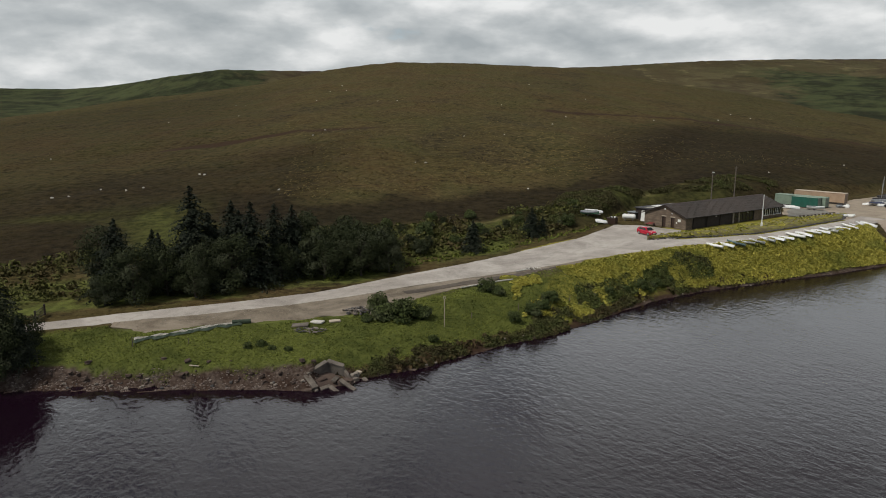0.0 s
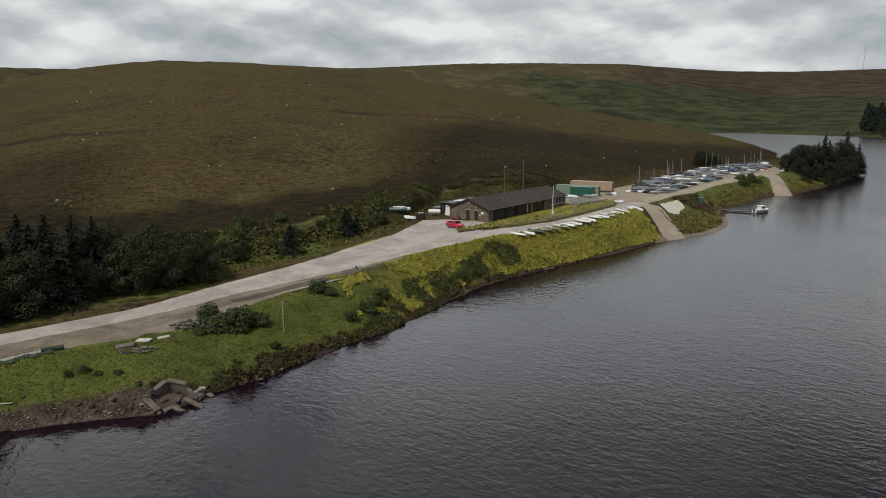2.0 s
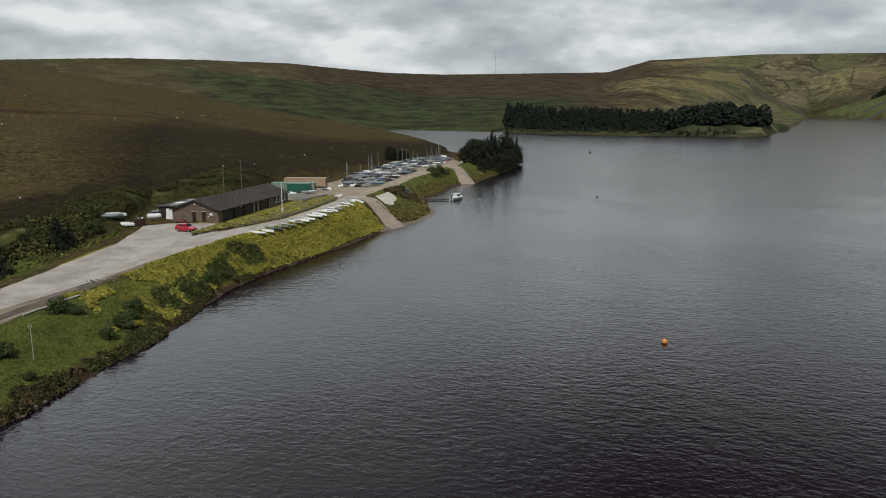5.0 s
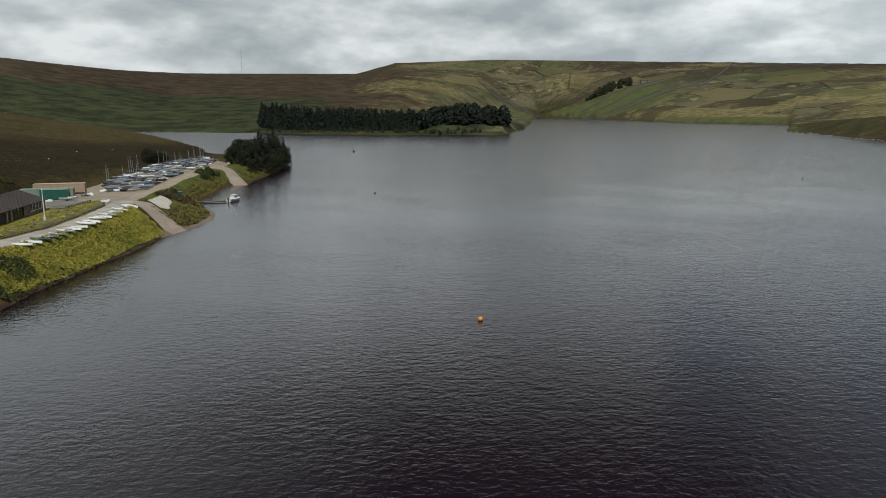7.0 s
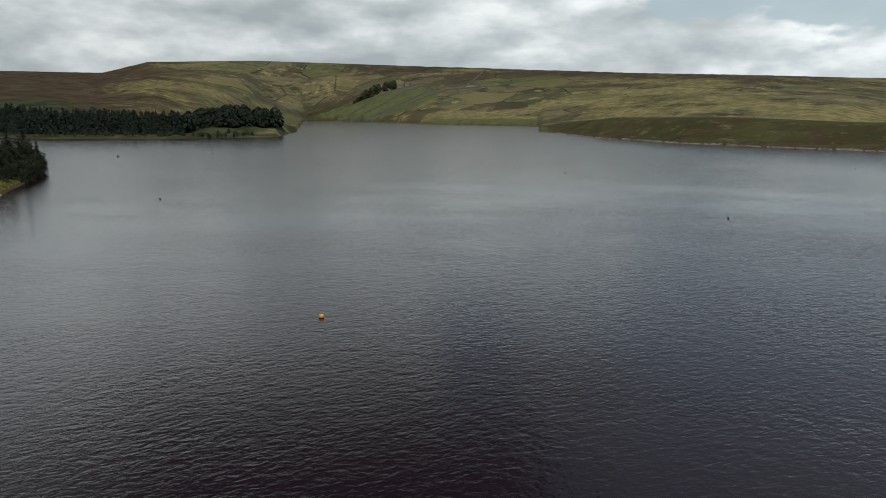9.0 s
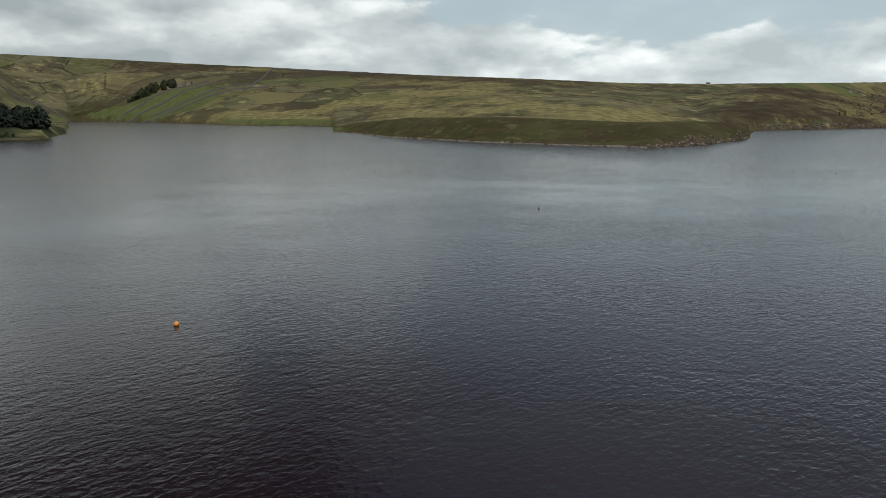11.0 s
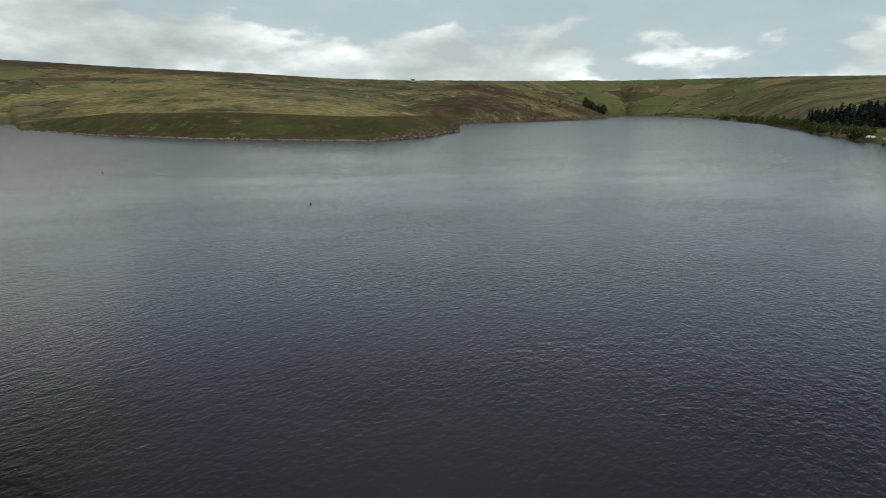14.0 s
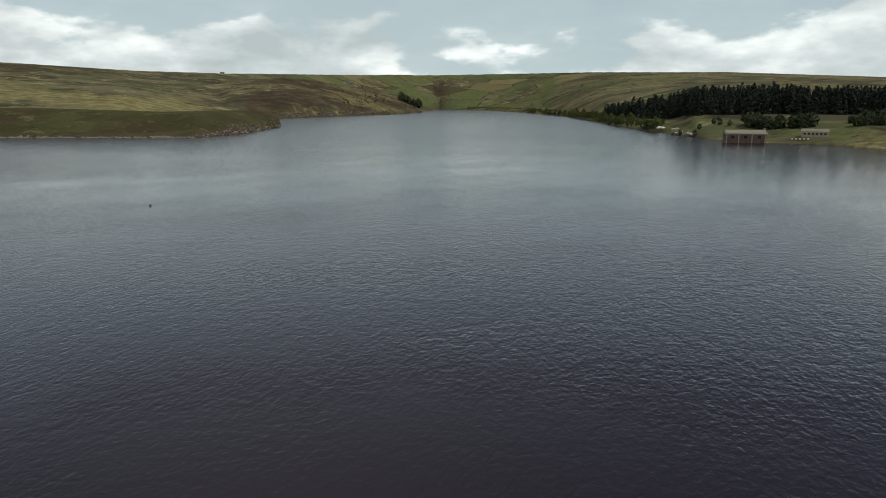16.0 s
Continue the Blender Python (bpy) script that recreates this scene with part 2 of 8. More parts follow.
    wide = m.mix(m.math("MULTIPLY", s4.outputs[0], m.ramp(tone.outputs[1], 0.55, 0.9, 0.0, 0.8)), wide, (0.066, 0.082, 0.032))
    wide = m.mix(m.math("MULTIPLY", s4.outputs[0], m.ramp(tone.outputs[2], 0.6, 0.95, 0.0, 0.7)), wide, (0.046, 0.036, 0.024))
    wide = m.mix(m.math("MULTIPLY", s4.outputs[0], m.math("MULTIPLY", m.ramp(rim.outputs["Distance"], 0.012, 0.03, 0.85, 0.0), m.ramp(m.noise(0.012, 3), 0.42, 0.52))), wide, (0.022, 0.020, 0.015))
    scrub = m.mix(m.ramp(fine, 0.3, 0.7), (0.036, 0.042, 0.013), (0.078, 0.084, 0.024))
    c = m.mix(m.math("MULTIPLY", more.outputs["Alpha"], m.ramp(fine, 0.2, 0.6, 0.5, 1.0)), c, scrub)
    c = m.mix(m.math("MULTIPLY", s4.outputs[2], 0.8), c, m.mix(m.ramp(fine, 0.35, 0.65), (0.070, 0.062, 0.026), (0.150, 0.132, 0.058)))
    c = m.mix(s3.outputs[0], c, wide)
    sward = m.mix(m.ramp(w2, 0.38, 0.62), (0.034, 0.033, 0.014), (0.058, 0.056, 0.024))
    sward = m.mix(m.ramp(m.noise(0.030, 7, 0.7, m.scaled((1.0, 0.6, 1.0)), 0.3), 0.50, 0.62, 0.0, 0.8), sward, (0.044, 0.029, 0.019))
    sward = m.mix(m.ramp(m.noise(0.05, 7, 0.75), 0.54, 0.66, 0.0, 0.8), sward, (0.112, 0.098, 0.046))
    sward = m.mix(m.ramp(m.noise(0.09, 6, 0.75), 0.55, 0.68, 0.0, 0.8), sward, (0.018, 0.019, 0.010))
    c = m.mix(m.math("MULTIPLY", s4.outputs[1], 0.9), c, sward)
    heath = m.mix(m.ramp(w4, 0.40, 0.60), m.mix(m.ramp(mid, 0.35, 0.7), (0.024, 0.017, 0.013), (0.042, 0.030, 0.020)), (0.060, 0.046, 0.028))
    green = m.mix(m.ramp(fine, 0.3, 0.7), (0.058, 0.070, 0.020), (0.105, 0.118, 0.032))
    fern = m.mix(m.ramp(fine, 0.3, 0.7), (0.130, 0.124, 0.026), (0.235, 0.208, 0.042))
    # dry grass tone, also used for the painted sunlit band
    straw_sunlit = m.mix(m.ramp(m.noise(0.05, 6, 0.7), 0.35, 0.65), (0.095, 0.085, 0.038), (0.215, 0.185, 0.085))
    bare = m.mix(m.ramp(m.noise(0.35, 5, 0.6), 0.35, 0.68), m.mix(m.ramp(grit, 0.3, 0.7), (0.026, 0.016, 0.012), (0.056, 0.038, 0.029)), m.mix(m.ramp(grit, 0.35, 0.65), (0.050, 0.037, 0.030), (0.115, 0.092, 0.076)))
    fields = m.mix(m.ramp(mid, 0.35, 0.65), (0.062, 0.074, 0.028), (0.088, 0.098, 0.038))
    deepgreen = m.mix(m.ramp(m.noise(0.028, 6, 0.68), 0.38, 0.62), (0.014, 0.019, 0.011), (0.046, 0.058, 0.025))
    c = layer(c, s2.outputs[0], heath)
    c = layer(c, s2.outputs[1], straw_sunlit, 0.85)
    c = layer(c, s2.outputs[2], deepgreen, 0.85)
    c = layer(c, cov2.outputs["Alpha"], fields)
    c = layer(c, s1.outputs[2], green)
    c = layer(c, s1.outputs[0], fern)
    c = layer(c, s1.outputs[1], bare)
    c = layer(c, cov.outputs["Alpha"], (0.038, 0.024, 0.016))
    nor = m.bump(fine, 0.8, 0.5, m.bump(m.noise(0.12, 5, 0.6), 0.6, 2.0))
    return m.done(c, 1.0, nor, Specular_IOR_Level=0.02)


WAVES = (0.88, 0.47)          # strength of the waves in the open reach and far off


def water_material():
    """Dark water; its waves are one height field, tilted into a normal by small fixed steps."""
    m = Nodes("peaty_water")
    gust = m.ramp(m.noise(0.010, 5, 0.6), 0.35, 0.65, 0.7, 1.2)
    streak = m.ramp(m.noise(0.05, 4, 0.6, m.scaled((1.0, 0.35, 1.0))), 0.3, 0.7, 0.8, 1.2)
    reach = m.n.new("ShaderNodeVectorMath")
    reach.operation = "DISTANCE"
    m.l.new(m.co, reach.inputs[0])
    reach.inputs[1].default_value = (45, -60, 0)
    # livelier in the open reach, calmer towards the far shores
    gust = m.math("MULTIPLY", m.math("MULTIPLY", gust, streak), m.ramp(reach.outputs["Value"], 15, 170, WAVES[0], WAVES[1]))
    gust = m.math("MULTIPLY", gust, m.ramp(reach.outputs["Value"], 280, 650, 1.0, 0.25))

    def height(dx, dy):
        step = m.n.new("ShaderNodeVectorMath")
        step.operation = "ADD"
        m.l.new(m.co, step.inputs[0])
        step.inputs[1].default_value = (dx, dy, 0)
        turn = m.n.new("ShaderNodeMapping")
        turn.vector_type = "TEXTURE"
        m.l.new(step.outputs[0], turn.inputs[0])
        turn.inputs["Rotation"].default_value = (0, 0, radians(-60))
        turn.inputs["Scale"].default_value = (1.5, 1.0, 1.0)
        v = turn.outputs[0]
        swell, chop, rip = m.noise(0.55, 2, 0.5, v, 0.4), m.noise(1.6, 3, 0.5, v, 0.5), m.noise(4.2, 2, 0.5, v, 0.3)
        return m.math("ADD", m.math("MULTIPLY", swell, 0.09), m.math("ADD", m.math("MULTIPLY", chop, 0.105), m.math("MULTIPLY", rip, 0.02)))

    e = 0.08
    h0, hx, hy = height(0, 0), height(e, 0), height(0, e)
    n = m.n.new("ShaderNodeCombineXYZ")
    for k, h in ((0, hx), (1, hy)):
        m.l.new(m.math("MULTIPLY", m.math("MULTIPLY", m.math("SUBTRACT", h0, h), 1 / e), gust), n.inputs[k])
    n.inputs[2].default_value = 1.0
    unit = m.n.new("ShaderNodeVectorMath")
    unit.operation = "NORMALIZE"
    m.l.new(n.outputs[0], unit.inputs[0])
    return m.done((0.0075, 0.0030, 0.0065), m.ramp(reach.outputs["Value"], 90, 480, 0.06, 0.19), unit.outputs[0], IOR=1.333)


def gravel_material(name, a, b, ruts=True):
    m = Nodes(name)
    stains, mid, grit = m.noise(0.16, 5, 0.6, warp=0.8), m.noise(0.9, 4, 0.6), m.noise(9.0, 3)
    c = m.mix(m.ramp(stains, 0.33, 0.67), a, b)
    c = m.mix(m.ramp(mid, 0.5, 0.75, 0.0, 0.45), c, tuple(0.55 * x for x in a))
    c = m.mix(m.ramp(m.noise(0.07, 6, 0.66, warp=1.2), 0.50, 0.68, 0.0, 0.5), c, tuple(0.58 * x for x in a))
    c = m.mix(m.ramp(grit, 0.35, 0.75, 0.0, 0.3), c, tuple(min(0.6, 1.5 * x) for x in b))
    return m.done(c, 0.92, m.bump(m.math("ADD", grit, m.math("MULTIPLY", mid, 2.0)), 0.5, 0.05), Specular_IOR_Level=0.2)


GROUND, WATER = ground_material(), water_material()
TRACK = gravel_material("pale_crushed_stone", (0.235, 0.212, 0.188), (0.365, 0.338, 0.304))
YARD = gravel_material("brown_gravel", (0.20, 0.165, 0.120), (0.28, 0.235, 0.18))
RAMP = gravel_material("slipway_concrete", (0.235, 0.190, 0.150), (0.295, 0.245, 0.195))
SAND = gravel_material("pale_sand", (0.40, 0.36, 0.30), (0.52, 0.48, 0.41))
SLATE = Nodes("roof_slate")
SLATE = SLATE.done(SLATE.mix(SLATE.ramp(SLATE.noise(0.35, 5, 0.6), 0.35, 0.65), SLATE.mix(SLATE.random(), (0.060, 0.044, 0.040), (0.102, 0.074, 0.064)), (0.072, 0.066, 0.056)),
                   0.75, SLATE.bump(SLATE.noise(20, 3), 0.4, 0.02))
DARKWOOD = plain("dark_stained_timber", (0.020, 0.013, 0.011), (0.034, 0.022, 0.018), 1.5, 0.7)
BROWNDOOR = plain("brown_door_paint", (0.030, 0.016, 0.011), (0.045, 0.024, 0.016), 3.0, 0.5)
WHITE = plain("white_paint", (0.74, 0.74, 0.71), (0.64, 0.64, 0.60), 1.5, 0.5)
GLASSY = plain("dark_window_glass", (0.014, 0.017, 0.019), (0.022, 0.025, 0.027), 0.8, 0.08, 0.02)
GELCOAT = plain("white_gelcoat", (0.74, 0.75, 0.73), (0.54, 0.55, 0.53), 1.6, 0.35, 0.05)
DECK = plain("grey_deck", (0.66, 0.67, 0.66), (0.52, 0.53, 0.52), 1.5, 0.6)
GREYCOVER = plain("grey_canvas", (0.21, 0.225, 0.235), (0.12, 0.13, 0.14), 1.5, 0.85)
BLUECOVER = plain("blue_canvas", (0.060, 0.105, 0.230), (0.10, 0.16, 0.29), 1.5, 0.8)
NAVYCOVER = plain("navy_canvas", (0.020, 0.027, 0.060), (0.035, 0.042, 0.075), 1.5, 0.8)
TEALCOVER = plain("faded_teal_canvas", (0.11, 0.19, 0.22), (0.17, 0.25, 0.27), 1.5, 0.8)
BLACKCOVER = plain("black_canvas", (0.022, 0.022, 0.025), (0.045, 0.043, 0.045), 1.5, 0.8)
CREAMCOVER = plain("off_white_canvas", (0.72, 0.72, 0.69), (0.60, 0.61, 0.58), 1.5, 0.8)
ALLOY = plain("grey_alloy", (0.42, 0.43, 0.43), (0.33, 0.34, 0.34), 1.0, 0.4, 0.05, Metallic=0.6)
STEEL = plain("galvanised_steel", (0.30, 0.30, 0.29), (0.22, 0.21, 0.20), 3.0, 0.55, 0.1, Metallic=0.5)
RUBBER = plain("black_rubber", (0.014, 0.014, 0.014), (0.024, 0.023, 0.022), 4.0, 0.85)
CONTGREEN = plain("green_container_paint", (0.010, 0.105, 0.072), (0.018, 0.085, 0.060), 0.8, 0.55, 0.08)
CONTMINT = plain("faded_green_container_paint", (0.215, 0.285, 0.215), (0.165, 0.215, 0.165), 0.8, 0.65, 0.08)
CONTTAN = plain("tan_container_paint", (0.40, 0.29, 0.195), (0.33, 0.235, 0.155), 0.8, 0.6, 0.08)
CONTTOP = plain("dusty_container_roof", (0.46, 0.40, 0.31), (0.36, 0.31, 0.24), 0.8, 0.8, 0.08)
REDPAINT = plain("red_car_paint", (0.46, 0.006, 0.028), (0.42, 0.005, 0.024), 1.0, 0.22, 0.0, Coat_Weight=0.8)
REDPLASTIC = plain("faded_red_plastic", (0.33, 0.035, 0.035), (0.25, 0.03, 0.03), 3.0, 0.6)
LAMPGLASS = plain("lamp_glass", (0.62, 0.60, 0.58), (0.50, 0.48, 0.46), 2.0, 0.12, 0.0)
REDLAMP = plain("red_lamp_glass", (0.25, 0.004, 0.004), (0.20, 0.004, 0.004), 2.0, 0.15, 0.0)
BARK = plain("bark", (0.060, 0.048, 0.036), (0.036, 0.028, 0.021), 3.0, 0.95, 0.6)
NEEDLES = leafy("dark_spruce_needles", (0.014, 0.018, 0.013), (0.023, 0.028, 0.018), (0.030, 0.035, 0.023))
DARKNEEDLES = leafy("plantation_needles", (0.015, 0.020, 0.016), (0.022, 0.028, 0.021), (0.026, 0.032, 0.024))
HEADLEAVES = leafy("dark_headland_leaves", (0.016, 0.020, 0.012), (0.027, 0.032, 0.018), (0.034, 0.038, 0.024))
LEAVES = leafy("dull_green_leaves", (0.020, 0.025, 0.012), (0.036, 0.043, 0.019), (0.058, 0.064, 0.038))
SHRUB = leafy("shrub_leaves", (0.028, 0.040, 0.014), (0.064, 0.080, 0.026), (0.076, 0.086, 0.042))
BANKSCRUB = leafy("dark_green_bramble", (0.042, 0.053, 0.018), (0.096, 0.112, 0.032), (0.056, 0.056, 0.022))
BRUSH = leafy("dark_waterside_brush", (0.036, 0.032, 0.016), (0.074, 0.068, 0.028), (0.062, 0.070, 0.024))
FERN = leafy("yellow_green_bracken", (0.226, 0.212, 0.046), (0.400, 0.356, 0.070), (0.208, 0.210, 0.046))
GRASS = leafy("rough_green_grass", (0.088, 0.106, 0.023), (0.150, 0.164, 0.036), (0.066, 0.080, 0.019))
TUSSOCK = leafy("moor_tussock", (0.085, 0.064, 0.028), (0.165, 0.128, 0.052), (0.100, 0.086, 0.034))
SCRUB = leafy("olive_scrub", (0.046, 0.052, 0.016), (0.098, 0.100, 0.030), (0.062, 0.050, 0.022))
POINTSCRUB = leafy("brown_scrub", (0.058, 0.044, 0.026), (0.098, 0.078, 0.040), (0.078, 0.070, 0.030))
DULLGRASS = leafy("dull_bank_grass", (0.110, 0.104, 0.030), (0.190, 0.174, 0.048), (0.120, 0.100, 0.040))
REEDS = leafy("brown_waterside_weed", (0.045, 0.030, 0.018), (0.085, 0.062, 0.030), (0.060, 0.058, 0.022))
MUD = plain("eroded_brown_mud", (0.045, 0.028, 0.021), (0.080, 0.055, 0.041), 1.0, 0.9, 0.6)
CONCRETE = plain("weathered_concrete", (0.15, 0.128, 0.104), (0.075, 0.062, 0.050), 1.0, 0.9, 0.4)
ROCK = plain("grey_gritstone", (0.23, 0.20, 0.165), (0.14, 0.12, 0.10), 1.5, 0.9, 0.6)
PALEROCK = plain("pale_stone", (0.52, 0.50, 0.45), (0.40, 0.38, 0.34), 3.0, 0.9, 0.4)
DARKRUBBLE = plain("dark_rubble", (0.050, 0.047, 0.046), (0.085, 0.08, 0.076), 2.0, 0.9, 0.5)
TARP = plain("torn_pale_sheeting", (0.36, 0.35, 0.31), (0.15, 0.14, 0.115), 1.6, 0.8, 0.3)
GREENNET = plain("dark_green_netting", (0.020, 0.034, 0.020), (0.035, 0.050, 0.030), 2.0, 0.9, 0.4)
ORANGE = plain("orange_buoy_plastic", (0.72, 0.27, 0.035), (0.60, 0.21, 0.03), 3.0, 0.4, 0.05)
BUOYDARK = plain("weathered_buoy_plastic", (0.05, 0.035, 0.03), (0.12, 0.06, 0.04), 3.0, 0.6)
OLDWOOD = plain("grey_weathered_wood", (0.15, 0.125, 0.10), (0.09, 0.075, 0.06), 2.0, 0.9, 0.5)
BLUEPAINT = plain("blue_paint", (0.035, 0.075, 0.17), (0.05, 0.09, 0.18), 2.0, 0.5)
TEALPAINT = plain("teal_paint", (0.040, 0.090, 0.105), (0.05, 0.10, 0.11), 2.0, 0.5)
CRAG = plain("dark_gritstone_crag", (0.060, 0.046, 0.034), (0.125, 0.098, 0.076), 0.25, 0.95, 0.6)
REDDISHWALL = plain("reddish_brown_stone", (0.115, 0.072, 0.056), (0.165, 0.11, 0.085), 0.5, 0.9, 0.4)
PALETRIM = plain("pale_stone_trim", (0.40, 0.34, 0.27), (0.32, 0.27, 0.21), 0.6, 0.9)
GREENHULL = plain("green_hull_paint", (0.12, 0.34, 0.20), (0.09, 0.28, 0.17), 2.0, 0.4)
REDHULL = plain("red_hull_paint", (0.42, 0.055, 0.045), (0.36, 0.05, 0.04), 2.0, 0.4)

# ---------------------------------------------------------------- the lie of the land
HUB = (-20.0, 25.0)
SHORE = [(-900, 150), (-300, 60), (-120, 62), (-70, 67), (-42, 72.3), (-32, 71.7), (-20, 72.2), (-13.4, 71.6), (-11.3, 74.1), (-2.8, 78.4), (6.9, 86.5),
         (14.6, 90.8), (20.2, 96.2), (27.6, 104), (34.5, 109.9), (43.6, 115.3), (56.7, 120.8), (69.4, 126.9), (86, 135.2), (95.5, 138), (103.6, 140.6), (111.6, 144.9), (118.9, 151.6),
         (125.8, 161.5), (133.7, 171.6), (141.4, 177.8), (149.6, 181.6), (166.4, 194.2), (175.5, 199), (180, 195.3), (190.9, 201.8), (203.2, 208.8), (213, 214), (250, 236), (275, 254),
         (286, 278), (292, 320), (352, 392), (350, 450), (335, 560), (300, 700), (100, 1500), (-1500, 1500)]
# by turn from the hub (degrees, left positive)
FOOT_AZ = [-60, -47, -44.5, -41.5, -36.5, -33.5, -30.5, -24.5, -22.5, -19.5, -14.5, -8.6, -1, 8, 26.6, 35]
FOOT_R = [450, 390, 352, 275, 212, 187, 173, 160, 130, 118, 106, 96, 85, 79, 77, 75]
SHELF_AZ = [-32, -28.2, -25.3, -21.4, -18.8, -18.4, -18.0, -15.7, -13.5, -10.4, -4.6, 2.1, 8.6, 14]
SHELF_R = [205, 190, 172, 157, 152, 145, 137, 131, 123, 116, 112.5, 110, 107, 104]
RIDGE_AZ = [-60, -45.4, -40.2, -36.5, -29.5, -22, -17.4, -8.5, -1.4, 1.9, 7.3, 12.2, 21.1, 30.8, 45]
RIDGE_R = [508, 508, 530, 548, 574, 589, 590, 590, 590, 579, 563, 549, 524, 500, 480]
RIDGE_Z = [0, 0.6, 12, 19.1, 29.9, 45.7, 54, 65, 67.5, 66.2, 58.8, 47.2, 35.1, 22.2, 16]
FAR_AZ = [-185, -175, -165, -162, -157, -153.7, -149.7, -147.1, -144.5, -142, -137.7, -135.5, -133.9, -133.5, -131, -125.4, -121.1, -120.8, -118, -114, -108,
          -100.5, -94, -89.2, -89.0, -81.4, -78.4, -74.1, -70.45, -70.2, -68.6, -60.1, -52.9, -49.4, -41.4, -36, 0, 40, 60, 175]
FAR_R = [430, 440, 470, 500, 512, 547, 689, 875, 1250, 1664, 2490, 2850, 3170, 2330, 1725, 1450, 1290, 830, 660, 580, 602,
         650, 762, 965, 1346, 1472, 1714, 2059, 2250, 960, 772, 754, 799, 847, 930, 880, 800, 700, 420, 420]
BASE_AZ = [-185, -164, -153, -147, -142, -138, -134, -130, -125, -121, -110, -100, -89, -81, -74, -71, -67.5, -64, -60, -55, -50, -41, -36, 0, 40, 60, 175]
BASE_R = [430, 470, 550, 1300, 2500, 2880, 3050, 2950, 2350, 1400, 800, 850, 1250, 1450, 1950, 2200, 2050, 1450, 1050, 900, 850, 930, 880, 800, 700, 420, 420]
SKY_AZ = [-185, -175, -165.6, -155.7, -146.4, -139, -128.8, -117.8, -104.4, -95, -92.7, -84.8, -77.6, -67.3, -59.5, -56.5, -44, -39.5, -32.4, -26, -20.7, -12.9, 8.9, 16.1, 19.9, 22.3, 24.6, 27, 40, 60, 175]
SKY_Z = [90, 95, 102, 139, 161, 170, 148, 110.5, 121, 148, 156, 179, 196, 209, 196, 159, 131, 119.5, 129, 126, 120.8, 103, 82.6, 80.5, 72.6, 66, 61, 59, 64, 90, 90]
SKY_R = [2000, 2200, 2568, 2948, 3368, 3740, 3452, 2400, 2080, 2408, 2471, 2651, 2790, 2800, 2800, 2870, 2330, 1950, 1730, 1593, 1495, 1315, 1059, 1005, 1060, 1120, 1200, 1300, 1500, 2000, 2000]


def smooth(x):
    x = np.clip(x, 0, 1)
    return x * x * (3 - 2 * x)


def bell(x, lo, hi, soft):
    return smooth((x - lo) / soft + 0.5) * smooth((hi - x) / soft + 0.5)


def lattice(x, y, seed):
    """Smooth value noise in -1..1."""
    xi, yi = np.floor(x).astype(np.int64), np.floor(y).astype(np.int64)
    fx, fy = x - xi, y - yi
    fx, fy = fx * fx * (3 - 2 * fx), fy * fy * (3 - 2 * fy)

    def h(a, b):
        n = (a * 374761393 + b * 668265263 + seed * 974711) & 0xFFFFFFFF
        n = ((n ^ (n >> 13)) * 1274126177) & 0xFFFFFFFF
        return ((n ^ (n >> 16)) & 0xFFFF) / 32767.5 - 1
    return (h(xi, yi) * (1 - fx) + h(xi + 1, yi) * fx) * (1 - fy) + (h(xi, yi + 1) * (1 - fx) + h(xi + 1, yi + 1) * fx) * fy


def rough(x, y, size, seed, octaves=4):
    return sum(lattice(x / size * 2 ** k, y / size * 2 ** k, seed + k) / 1.9 ** k for k in range(octaves)) / 1.9


def inland(x, y):
    """Distance from the near shore, positive on land."""
    d, inside = np.full(x.shape, 1e9), np.zeros(x.shape, bool)
    for (x0, y0), (x1, y1) in zip(SHORE, SHORE[1:] + SHORE[:1]):
        ex, ey = x1 - x0, y1 - y0
        k = np.clip(((x - x0) * ex + (y - y0) * ey) / (ex * ex + ey * ey), 0, 1)
        d = np.minimum(d, np.hypot(x - x0 - k * ex, y - y0 - k * ey))
        if y0 != y1:
            inside ^= ((y0 > y) != (y1 > y)) & (x < ex * (y - y0) / ey + x0)
    return np.where(inside, d, -d)


def bench(x):
    return np.interp(x, [-60, -45, -15, 10, 25, 40, 75, 110, 180, 260], [2.7, 2.7, 2.9, 3.8, 4.9, 5.5, 5.7, 5.4, 4.5, 3])


